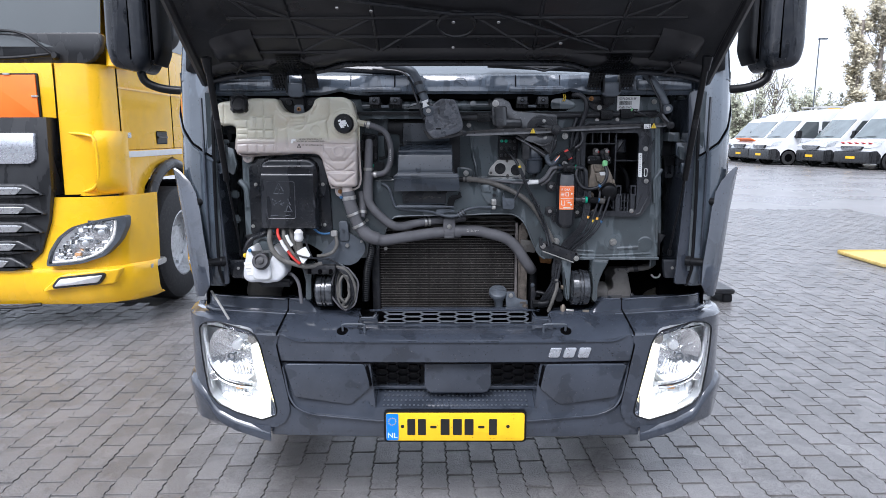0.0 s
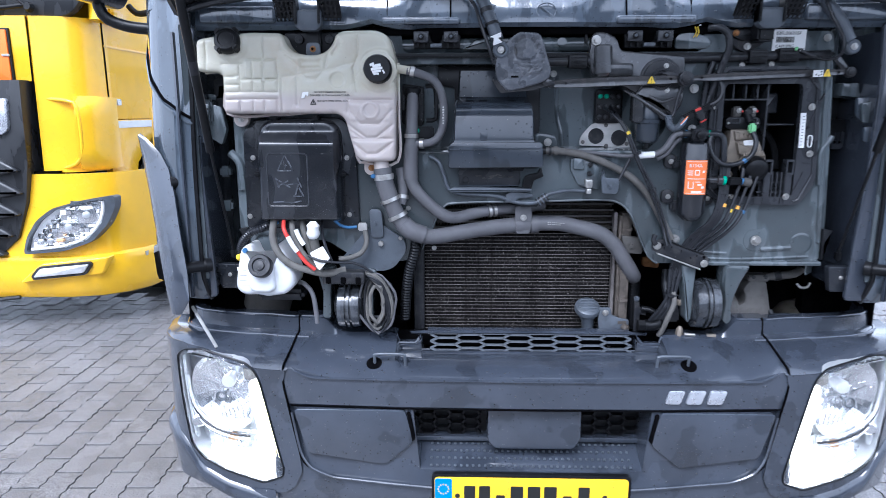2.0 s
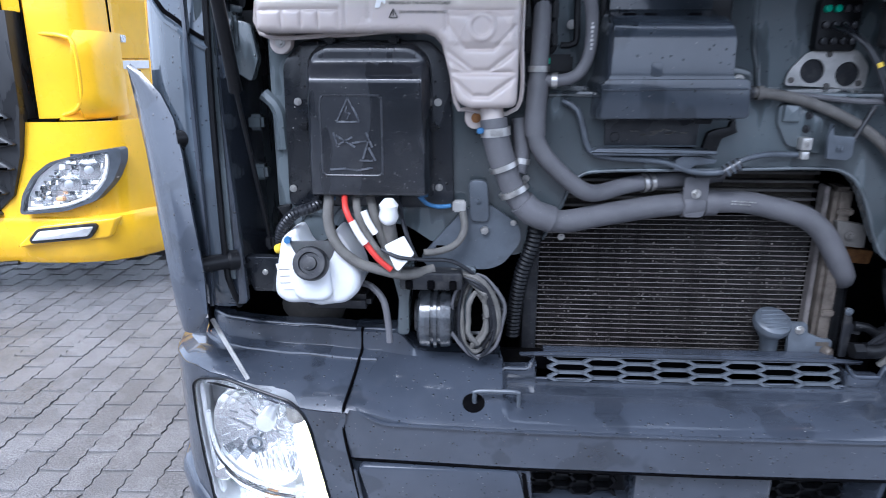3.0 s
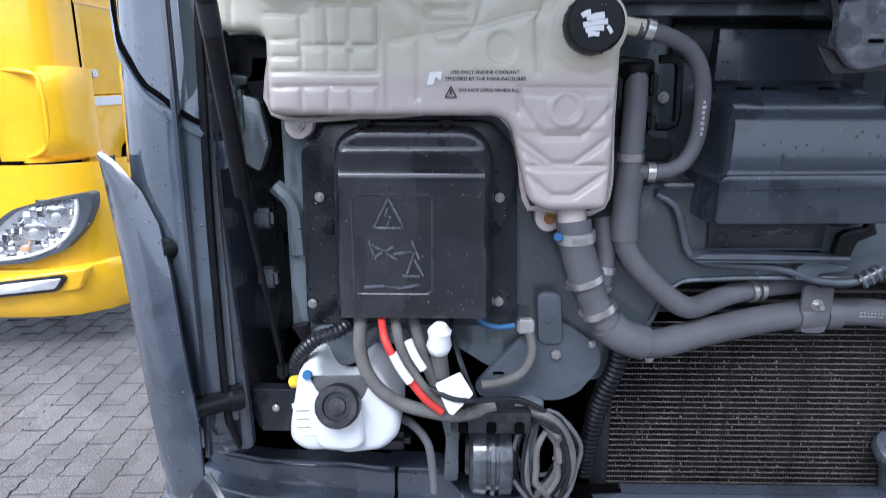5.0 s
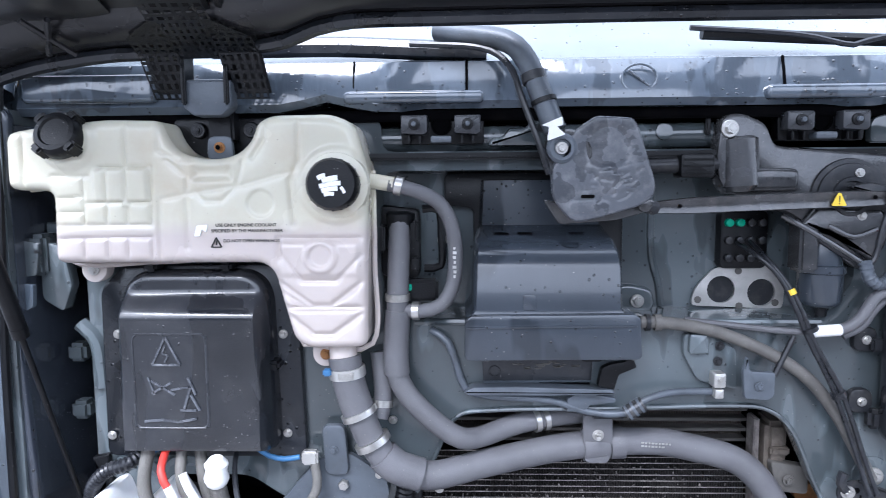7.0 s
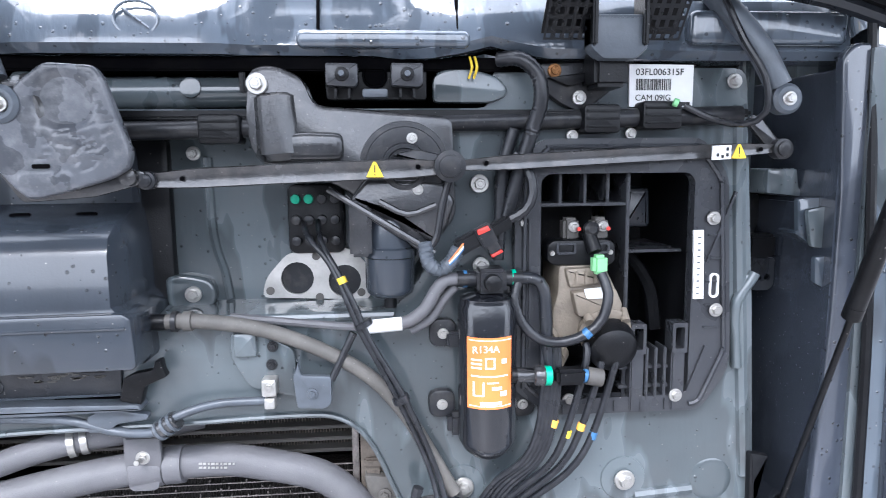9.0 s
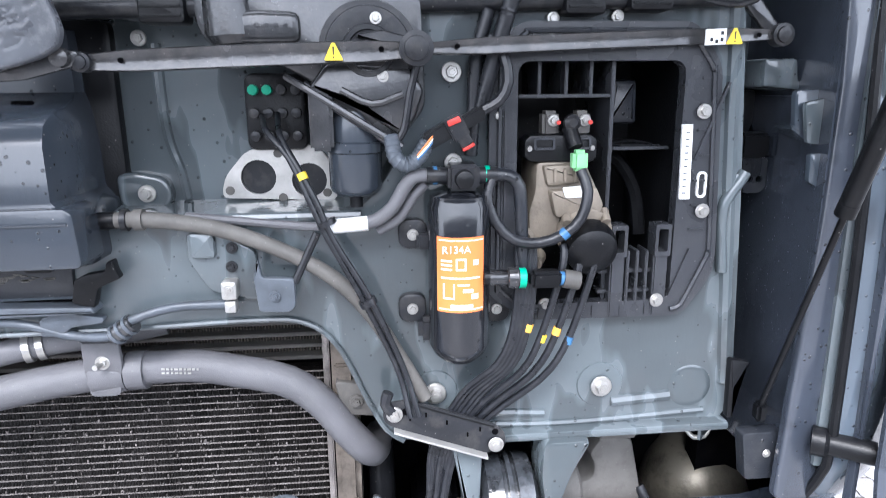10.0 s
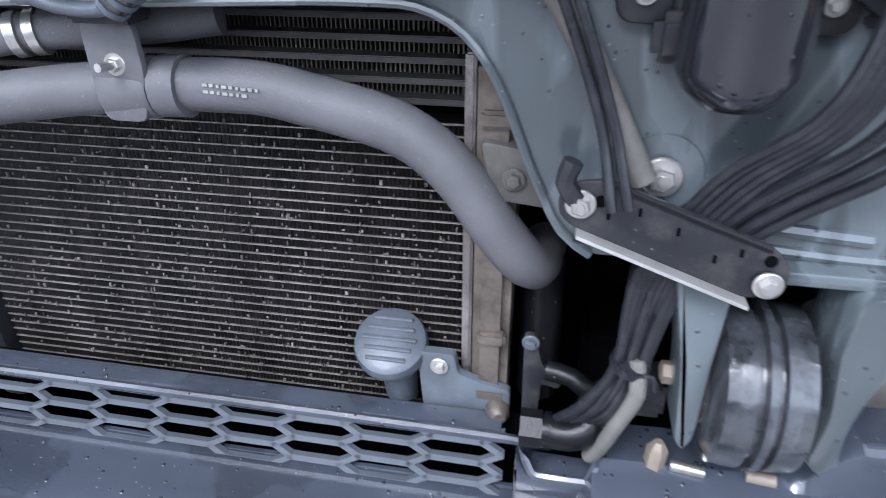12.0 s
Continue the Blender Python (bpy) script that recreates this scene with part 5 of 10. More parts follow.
def hood_corner(s):
    rows = [[hood_at((0.66 + 0.22 * v) * s, 0.085 + 0.20 * t * (1 - 0.35 * v), 0.026 * math.sin(math.pi * t) ** 0.6 * math.sin(math.pi * min(1, 0.15 + v)) ** 0.6) for t in steps(0, 1, 9)] for v in steps(0, 0.85, 9)]
    part("corner_bulge", grid(rows, -0.003), HOODMAT, hood)
    for a, b in (((0.735, 0.05), (0.775, 0.115)), ((0.775, 0.05), (0.735, 0.115))):
        part("cross_rib", tube([hood_at((a[0] + (b[0] - a[0]) * t) * s, a[1] + (b[1] - a[1]) * t, 0.024) for t in steps(0, 1, 3)], 0.004, 6, 0.02), HOODMAT, hood)


both(hood_corner)
part("rear_lip", tube([hood_at(x, rear(x) + 0.004, 0.010) for x in steps(-0.91, 0.91, 40)], 0.010, 8, 0.03), BLACK_WET, hood)
both(lambda s: part("side_flange", tube([hood_at(0.915 * s, u, 0.006) for u in steps(0.0, 0.76, 8)], 0.016, 8, 0.05), HOODMAT, hood))
for u in (0.15, 0.235, 0.33, 0.45, 0.60):
    bmr = tube([hood_at(x, u, 0.004) for x in steps(-0.72, 0.72, 8)], 0.0075, 6, 0.1)
    part("rib", bmr, HOODMAT, hood)
for x in (-0.52, -0.26, 0.26, 0.52):
    part("rib", tube([hood_at(x, u, 0.004) for u in steps(0.11, 0.72, 5)], 0.0065, 6, 0.1), HOODMAT, hood)
for a, b in (((-0.52, 0.33), (-0.26, 0.15)), ((-0.26, 0.15), (-0.06, 0.33)), ((-0.52, 0.15), (-0.26, 0.33)), ((0.26, 0.33), (0.52, 0.15)), ((0.06, 0.33), (0.26, 0.15)), ((0.26, 0.15), (0.52, 0.33)), ((-0.72, 0.45), (-0.52, 0.33)), ((0.52, 0.33), (0.72, 0.45)), ((-0.80, 0.60), (-0.62, 0.33)), ((0.80, 0.60), (0.62, 0.33)), ((-0.42, 0.10), (-0.33, 0.15)), ((0.33, 0.15), (0.42, 0.10))):
    part("rib", tube([hood_at(a[0] + (b[0] - a[0]) * t, a[1] + (b[1] - a[1]) * t, 0.004) for t in steps(0, 1, 3)], 0.006, 6, 0.1), HOODMAT, hood)
part("centre_boss", turned([(0, 0.066), (0.012, 0.064), (0.014, 0.056), (0.010, 0.054), (0.010, 0.01)], hood_at(0, 0.30), Vector(hood_at(0, 0.3, 1)) - Vector(hood_at(0, 0.3)), 30), HOODMAT, hood)
part("cross_bar", tube([hood_at(x, 0.42 - 0.24 * abs(x + 0.0) / 0.5 if x > 0 else 0.36 + 0.10 * abs(x) / 0.5, 0.016) for x in steps(-0.50, 0.50, 8)], 0.006, 6, 0.05), DARKMETAL, hood)
for x, u in ((-0.36, 0.40), (-0.26, 0.385), (-0.01, 0.33), (-0.01, 0.20), (0.13, 0.33), (0.34, 0.22)):
    part("clip", turned([(0, 0.006), (0.003, 0.005)], hood_at(x, u, 0.022), (0, -0.4, -1), 8), ALU, hood)


def hood_hinge(s):
    cx = -0.570 if s < 0 else 0.558
    h = part("hood_hinge", prism(rnd([(cx - 0.034, 1.652), (cx + 0.032, 1.652), (cx + 0.032, 1.615), (cx + 0.018, 1.603), (cx - 0.020, 1.603), (cx - 0.034, 1.615)], 0.004), 2.375, 2.40, 0.004), GREYMETAL, truck, "black latticed plastic hood hinge")

    def lattice(corner, n, m):
        """An openwork panel over the points corner(i / n, j / m)."""
        bm = grid([[corner(i / n, j / m) for j in range(m + 1)] for i in range(n + 1)])
        bmesh.ops.wireframe(bm, faces=bm.faces[:], thickness=0.0052, offset=0.0, use_replace=True, use_boundary=True, use_even_offset=True)
        part("lattice_panel", bm, BLACK_WET, h, angle=20)
        # black sheet stands in for the shade inside the deep cells
        back = [[corner(i / n, j / m) for j in range(m + 1)] for i in range(n + 1)]
        part("cell_backing", grid([[(x, y + 0.010, z + 0.010) for x, y, z in row] for row in back], 0.002), BLACK, h)
    for x0, x1, g in ((cx - 0.083, cx - 0.030, 1), (cx + 0.025, cx + 0.078, -1)):
        lattice(lambda u, v: (x0 + (x1 - x0) * u, 2.400 - 0.045 * v, 1.628 + 0.054 * v), 5, 5)
        lattice(lambda u, v: hood_at(x0 + (x1 - x0) * u, 0.0455 + 0.030 * v, 0.0213), 5, 3)
        xa, xb = (x1, x0) if g > 0 else (x0, x1)
        lattice(lambda u, v: hood_at(xa + (xb - xa) * u * (1 - 0.75 * v), 0.0755 + 0.030 * v, 0.0213), 4, 3)
    for u0, u1, w, n in ((0.034, 0.105, 0.0275, 6), (0.105, 0.150, 0.040, 4)):
        lattice(lambda u, v: hood_at(cx - 0.0025 + (2 * u - 1) * w, u0 + (u1 - u0) * v, 0.0213), 6, n)
    both_arms = ((cx - 0.031, 2.386, 1.66), (cx + 0.027, 2.386, 1.66))
    for p in both_arms:
        part("hinge_arm", box(p, (0.006, 0.035, 0.085), 0.002), BLACK, h)
    if s < 0:
        part("hinge_foot", prism(rnd([(cx - 0.078, 1.606), (cx + 0.082, 1.606), (cx + 0.076, 1.566), (cx + 0.040, 1.540), (cx - 0.036, 1.540), (cx - 0.070, 1.566)], 0.012), 2.436, 2.454, 0.004), BLACK, h)
        for dx in (-0.037, 0.040):
            part("screw_boss", turned([(0, 0.012), (0.006, 0.010)], (cx + dx, 2.433, 1.588), (0, -1, 0), 14), DARKMETAL, h)
            bolt(h, cx + dx, 2.427, 1.588, 0.0062, DARKMETAL)
        part("hinge_neck", box((cx + 0.003, 2.425, 1.592), (0.036, 0.03, 0.044), 0.004), BLACK, h)
        part("hinge_tab", prism(rnd([(cx - 0.014, 1.578), (cx + 0.020, 1.578), (cx + 0.022, 1.545), (cx - 0.016, 1.545)], 0.010), 2.404, 2.412, 0.002), GREYMETAL, h)
        bolt(h, cx + 0.003, 2.403, 1.562, 0.0070, RUST)
        part("bolt_socket", turned([(0, 0.0035), (0.0006, 0.0035)], (cx + 0.003, 2.3965, 1.562), (0, -1, 0), 8), VOID, h)
    else:
        part("hinge_foot", prism(rnd([(0.481, 1.608), (0.574, 1.612), (0.572, 1.576), (0.545, 1.556), (0.530, 1.550), (0.508, 1.560), (0.483, 1.578)], 0.006), 2.440, 2.452, 0.004), DARKMETAL, h)
        part("hinge_neck", box((0.554, 2.415, 1.598), (0.040, 0.05, 0.046), 0.005), BLACK, h)
        part("hinge_web", prism([(0.490, 1.590), (0.535, 1.596), (0.535, 1.585), (0.515, 1.580)], 2.43, 2.442, 0.002), BLACK, h)
        bolt(h, 0.499, 2.438, 1.599, 0.0075, RUST)
        bolt(h, 0.530, 2.438, 1.567, 0.0080)


both(hood_hinge)


# ---- under the hood: coolant tank side ----
def clamp_ring(parent, p, d, r, material=None, w=0.010, name="hose_clamp"):
    d = Vector(d).normalized()
    p = Vector(p)
    ob = part(name, turned([(-w / 2, r * 0.9), (-w / 2, r + 0.0022), (w / 2, r + 0.0022), (w / 2, r * 0.9)], p, d, 20), material or ZINC, parent)
    return ob


tank_line = [(-0.855, 1.584), (-0.857, 1.505), (-0.793, 1.503), (-0.796, 1.402), (-0.505, 1.402), (-0.488, 1.390), (-0.462, 1.292), (-0.440, 1.280), (-0.360, 1.282), (-0.355, 1.528), (-0.372, 1.590), (-0.402, 1.604), (-0.486, 1.603), (-0.505, 1.594), (-0.512, 1.572), (-0.530, 1.553), (-0.556, 1.545), (-0.586, 1.546), (-0.614, 1.554), (-0.630, 1.574), (-0.638, 1.598), (-0.715, 1.600), (-0.79, 1.594)]
left_grooves = ((-0.829, 1.585, -0.832, 1.505), (-0.79, 1.524, -0.742, 1.523), (-0.791, 1.493, -0.748, 1.495), (-0.791, 1.473, -0.749, 1.474), (-0.792, 1.455, -0.655, 1.456), (-0.788, 1.437, -0.655, 1.439), (-0.748, 1.523, -0.749, 1.456), (-0.75, 1.437, -0.751, 1.405), (-0.715, 1.536, -0.717, 1.456), (-0.717, 1.437, -0.718, 1.405), (-0.686, 1.602, -0.689, 1.456), (-0.689, 1.437, -0.69, 1.405), (-0.653, 1.536, -0.655, 1.456), (-0.655, 1.439, -0.655, 1.407), (-0.726, 1.535, -0.653, 1.536), (-0.749, 1.486, -0.654, 1.487))
middle_grooves = ((-0.642, 1.491, -0.644, 1.405), (-0.605, 1.501, -0.605, 1.424), (-0.642, 1.491, -0.598, 1.499), (-0.598, 1.499, -0.566, 1.504), (-0.566, 1.504, -0.528, 1.509), (-0.528, 1.509, -0.478, 1.523), (-0.478, 1.523, -0.454, 1.527), (-0.629, 1.544, -0.603, 1.522), (-0.603, 1.522, -0.603, 1.504), (-0.526, 1.543, -0.534, 1.509), (-0.592, 1.501, -0.579, 1.488), (-0.579, 1.488, -0.555, 1.488), (-0.555, 1.488, -0.536, 1.508), (-0.641, 1.599, -0.64, 1.557), (-0.64, 1.557, -0.613, 1.544))
right_grooves = ((-0.495, 1.603, -0.495, 1.572), (-0.449, 1.603, -0.449, 1.543), (-0.495, 1.572, -0.512, 1.546), (-0.449, 1.543, -0.462, 1.514), (-0.462, 1.514, -0.457, 1.455), (-0.48, 1.437, -0.366, 1.436), (-0.478, 1.437, -0.478, 1.407), (-0.478, 1.418, -0.448, 1.377), (-0.448, 1.377, -0.4, 1.377), (-0.4, 1.377, -0.366, 1.412))
foot_grooves = ((-0.487, 1.38, -0.435, 1.342), (-0.435, 1.342, -0.408, 1.342), (-0.408, 1.342, -0.365, 1.375), (-0.469, 1.339, -0.365, 1.339), (-0.467, 1.328, -0.434, 1.301), (-0.434, 1.301, -0.407, 1.301), (-0.407, 1.301, -0.365, 1.331), (-0.48, 1.364, -0.443, 1.339))
tank_grooves = [(*g, 0.0026, 0.0026) for g in left_grooves] + [(*g, 0.0030, 0.0020) for g in middle_grooves] + [(*g, 0.0032, 0.0030) for g in right_grooves] + [(*g, 0.0042, 0.0050) for g in foot_grooves]
round_fields = ((-0.765, 1.572, 0.045, 0.006, 0.012), (-0.502, 1.484, 0.021, -0.0035, 0.005), (-0.421, 1.412, 0.026, 0.0035, 0.005), (-0.421, 1.412, 0.018, -0.0045, 0.005), (-0.397, 1.508, 0.056, 0.005, 0.01), (-0.689, 1.485, 0.006, 0.0045, 0.003))
tank_pads = [(x, z, x, r, rise, soft, 0) for x, z, r, rise, soft in round_fields]
tank_pads += [(-0.600, 1.512, -0.536, 1.540, -0.008, 0.012, 0.008), (-0.735, 1.486, -0.655, 1.535, 0.003, 0.006, 0.006), (-0.482, 1.380, -0.364, 1.434, 0.004, 0.010, 0.008)]
tank = part("coolant_tank", moulded(rnd(tank_line, 0.014, 3), 2.372, 0.013, 0.080, tank_pads, 0.0022, tank_grooves, 0.0022), TANK, truck, "cream translucent plastic coolant tank with moulded grooves", angle=60)
part("tank_seam", tube([(x, 2.415, z) for x, z in [(-0.850, 1.505), (-0.797, 1.500), (-0.799, 1.403), (-0.66, 1.400), (-0.498, 1.400), (-0.464, 1.290), (-0.445, 1.277), (-0.358, 1.279), (-0.353, 1.40), (-0.353, 1.528)]], 0.004, 6, 0.02), TANK, tank)
# tank lids
lid = part("tank_lid", turned([(-0.004, 0.040), (0.006, 0.040), (0.008, 0.0345), (0.032, 0.0345), (0.038, 0.031), (0.038, 0.006)], (-0.397, 2.372, 1.508), (0, -1, 0.05), 30), BLACK, tank, "black ribbed pressure lid with worn white print")
for x0, z0, x1, z1, w in ((-0.414, 1.517, -0.404, 1.521, 0.006), (-0.408, 1.513, -0.388, 1.518, 0.007), (-0.412, 1.507, -0.384, 1.511, 0.006), (-0.409, 1.501, -0.388, 1.504, 0.006), (-0.406, 1.496, -0.393, 1.497, 0.005), (-0.384, 1.506, -0.379, 1.498, 0.004)):
    part("worn_print", strip([(x0, z0), ((x0 + x1) / 2, (z0 + z1) / 2 + 0.001), (x1, z1)], w, 2.3326, 2.3350), WHITE, lid)
for k in range(20):
    a = 2 * math.pi * k / 20
    part("lid_rib", box((-0.397 + 0.0338 * math.cos(a), 2.352, 1.509 + 0.0338 * math.sin(a)), (0.003, 0.022, 0.003), 0.0012, 1, rot=Euler((0, -a, 0)).to_matrix()), BLACK, lid)
part("lid_neck", turned([(0, 0.046), (0.010, 0.044), (0.012, 0.038)], (-0.397, 2.374, 1.508), (0, -1, 0), 30), TANK, tank)
lid2 = part("filler_lid", turned([(0, 0.030), (0.004, 0.032), (0.020, 0.031), (0.025, 0.027), (0.026, 0.021), (0.023, 0.019), (0.023, 0.004)], (-0.769, 2.372, 1.574), (0, -0.93, 0.36), 28), BLACK, tank, "black four-lugged filler lid")
lid_turn = Vector((0, 0, 1)).rotation_difference(Vector((0, -0.93, 0.36))).to_matrix()
for k in range(4):
    a = math.pi / 2 * k + 0.85
    p = Vector((-0.769, 2.372, 1.574)) + lid_turn @ Vector((0.031 * math.cos(a), 0.031 * math.sin(a), 0.013))
    part("lid_lug", box(p, (0.012, 0.016, 0.026), 0.003, rot=lid_turn @ Euler((0, 0, a)).to_matrix()), BLACK, lid2)
# print on the tank
for words, x, z, size in (("USE ONLY ENGINE COOLANT", -0.5645, 1.4530, 0.0062), ("SPECIFIED BY THE MANUFACTURER", -0.5710, 1.4452, 0.0062), ("DO NOT OPEN WHEN HOT", -0.5545, 1.4315, 0.0062)):
    lettering(words, x, 2.3690, z, size, INK, tank, "tank_print")
for a, b in (((-0.571, 1.425), (-0.557, 1.425)), ((-0.571, 1.425), (-0.564, 1.438)), ((-0.557, 1.425), (-0.564, 1.438)), ((-0.564, 1.428), (-0.564, 1.434))):
    part("warning_triangle", strip([a, b], 0.0014, 2.3676, 2.3715), INK, tank)
part("paper_scrap", prism(rnd([(-0.594, 1.440), (-0.590, 1.455), (-0.575, 1.456), (-0.577, 1.445), (-0.583, 1.450), (-0.586, 1.440)], 0.002), 2.3672, 2.3700), WHITE, tank)
for ex, ez, m_ in ((-0.767, 1.388, ZINC), (-0.428, 1.262, RUST)):
    part("tank_lug", prism(rnd([(ex - 0.020, ez + 0.018), (ex + 0.022, ez + 0.020), (ex + 0.017, ez - 0.010), (ex + 0.004, ez - 0.020), (ex - 0.010, ez - 0.019), (ex - 0.020, ez - 0.008)], 0.010), 2.420, 2.440, 0.003), TANK, tank)
    bolt(tank, ex, 2.418, ez, 0.0075, m_)
part("tank_outlet", rod((-0.402, 2.41, 1.285), (-0.398, 2.405, 1.245), 0.020, 18), TANK, tank)
part("tank_spout", rod((-0.362, 2.41, 1.515), (-0.322, 2.405, 1.508), 0.011, 14), TANK, tank)

# hoses
hose_c = [(-0.398, 2.405, 1.262), (-0.392, 2.402, 1.225), (-0.376, 2.40, 1.175), (-0.355, 2.40, 1.130), (-0.325, 2.402, 1.098), (-0.272, 2.418, 1.078), (-0.19, 2.448, 1.085), (-0.063, 2.480, 1.098), (0.06, 2.488, 1.104), (0.131, 2.489, 1.093), (0.196, 2.490, 1.074), (0.237, 2.492, 1.041), (0.270, 2.497, 0.993), (0.296, 2.512, 0.954), (0.306, 2.54, 0.940), (0.310, 2.60, 0.930)]
main_hose = part("coolant_hose", tube(hose_c, 0.0210, 20, 0.012), RUBBER, truck, "thick grey rubber coolant hose with clamps")
part("hose_sleeve", tube(hose_c[:3], 0.0235, 20, 0.012), RUBBER, main_hose)
part("hose_sleeve", tube([(-0.345, 2.40, 1.117), (-0.325, 2.402, 1.098), (-0.29, 2.407, 1.084)], 0.0245, 20, 0.012), RUBBER, main_hose)
clamp_ring(main_hose, (-0.394, 2.403, 1.240), (0.1, 0, -1), 0.0240, ALU, 0.014)
part("clamp_screw", box((-0.420, 2.390, 1.243), (0.012, 0.012, 0.010), 0.002), BLUE, main_hose)
part("clamp_screw", box((-0.392, 2.380, 1.240), (0.022, 0.008, 0.012), 0.002), ZINC, main_hose)
clamp_ring(main_hose, (-0.378, 2.40, 1.180), (0.4, 0, -1), 0.0245, None, 0.009)
clamp_ring(main_hose, (-0.359, 2.40, 1.137), (0.5, 0, -1), 0.0250, None, 0.010)
clamp_ring(main_hose, (0.012, 2.485, 1.102), (1, 0, 0.05), 0.0222, RUBBER, 0.022, "hose_collar")
for k in range(2):
    for q in range(9 - 2 * k):
        part("hose_print", box((0.048 + 0.0052 * q, 2.4665, 1.1095 - 0.0052 * k - 0.0003 * q), (0.0042 - 0.001 * (q % 3), 0.0012, 0.0024), 0), ALU, main_hose)
hose_b = [(-0.318, 2.44, 1.452), (-0.320, 2.43, 1.40), (-0.322, 2.425, 1.34), (-0.326, 2.42, 1.25), (-0.312, 2.42, 1.205), (-0.270, 2.42, 1.160), (-0.232, 2.425, 1.133), (-0.200, 2.448, 1.126), (-0.150, 2.472, 1.135), (-0.09, 2.490, 1.142), (-0.02, 2.505, 1.145), (0.04, 2.52, 1.152)]
second = part("heater_hose", tube(hose_b, 0.0158, 18, 0.012), RUBBER, truck, "grey rubber heater hose")
part("hose_sleeve", tube([(-0.3215, 2.424, 1.325), (-0.325, 2.42, 1.27), (-0.324, 2.42, 1.232)], 0.0185, 18, 0.012), RUBBER, second)
clamp_ring(second, (-0.322, 2.425, 1.345), (0, 0, 1), 0.0162)
for dx in (0.0, 0.014):
    clamp_ring(second, (-0.114 + dx, 2.482 + 0.3 * dx, 1.139 + dx * 0.1), (1, 0.3, 0.12), 0.0162, None, 0.008)
third = part("vent_hose", tube([(-0.330, 2.405, 1.509), (-0.295, 2.405, 1.500), (-0.262, 2.41, 1.484), (-0.244, 2.41, 1.455), (-0.237, 2.415, 1.41), (-0.241, 2.415, 1.365), (-0.258, 2.415, 1.335), (-0.285, 2.418, 1.326), (-0.315, 2.425, 1.325)], 0.0105, 14, 0.01), RUBBER, truck, "thin grey vent hose")
clamp_ring(third, (-0.316, 2.405, 1.506), (1, 0, -0.25), 0.0115)
clamp_ring(third, (-0.295, 2.42, 1.3255), (1, -0.1, 0), 0.0112)
part("hose_fitting", turned([(0, 0.018), (0.03, 0.022), (0.034, 0.016)], (-0.318, 2.445, 1.435), (0, 0, 1), 14), BLACK, second)
for k in range(9):
    part("hose_print", box((-0.2385 + 0.0005 * (k % 2), 2.4045, 1.432 - 0.0068 * k), (0.005 - 0.001 * (k % 3), 0.0012, 0.0040), 0), ALU, third)
# black plastic holder round the heater hose
hold = part("hose_holder", prism(rnd([(-0.348, 1.478), (-0.290, 1.472), (-0.290, 1.376), (-0.304, 1.362), (-0.350, 1.374)], 0.008), 2.452, 2.470, 0.004), BLACK, truck, "black plastic hose holder on the panel")
part("holder_clip", box((-0.297, 2.440, 1.440), (0.010, 0.03, 0.030), 0.003), BLACK, hold)
part("holder_clip", box((-0.343, 2.440, 1.430), (0.008, 0.03, 0.040), 0.003), BLACK, hold)
part("holder_clip", box((-0.296, 2.442, 1.392), (0.010, 0.03, 0.022), 0.003), BLACK, hold)
part("holder_loop", tube([(-0.286, 2.452, 1.472), (-0.262, 2.452, 1.470), (-0.258, 2.452, 1.430), (-0.259, 2.452, 1.388), (-0.284, 2.452, 1.384)], 0.006, 8, 0.01), BLACK, hold)
part("lower_clip", box((-0.288, 2.445, 1.353), (0.050, 0.02, 0.032), 0.004), BLACK, hold)
part("clip_tag", box((-0.306, 2.434, 1.358), (0.008, 0.004, 0.010), 0.001), TEAL, hold)
rubber4 = part("return_hose", tube([(-0.352, 2.44, 1.26), (-0.346, 2.43, 1.20), (-0.352, 2.42, 1.165)], 0.014, 14, 0.01), RUBBER, truck)
clamp_ring(rubber4, (-0.348, 2.428, 1.185), (0.1, 0.2, 1), 0.0145)
ribbed = part("drain_hose", tube([(-0.312, 2.435, 1.085), (-0.318, 2.44, 1.03), (-0.335, 2.45, 0.97), (-0.345, 2.46, 0.90), (-0.350, 2.47, 0.83)], 0.0135, 12, ribs=0.002, pitch=0.008), BLACK, truck)
clamp_ring(ribbed, (-0.312, 2.435, 1.075), (0, 0, 1), 0.0145)
strap = part("hose_bracket", prism(rnd([(-0.044, 1.155), (0.000, 1.155), (0.002, 1.120), (-0.004, 1.078), (-0.040, 1.078), (-0.044, 1.115)], 0.008), 2.462, 2.468, 0.002), RUBBER, truck)
bolt(strap, -0.021, 2.463, 1.123, 0.0080)
part("strap_stud", rod((-0.021, 2.460, 1.123), (-0.023, 2.445, 1.124), 0.0035, 8), ZINC, strap)
part("strap_end", box((-0.010, 2.455, 1.162), (0.05, 0.030, 0.012), 0.003), DARKMETAL, strap)
part("strap_loop", turned([(-0.020, 0.0232), (-0.018, 0.0245), (0.018, 0.0245), (0.020, 0.0232)], (-0.022, 2.483, 1.100), (1, 0.07, 0.05), 20), RUBBER, strap)

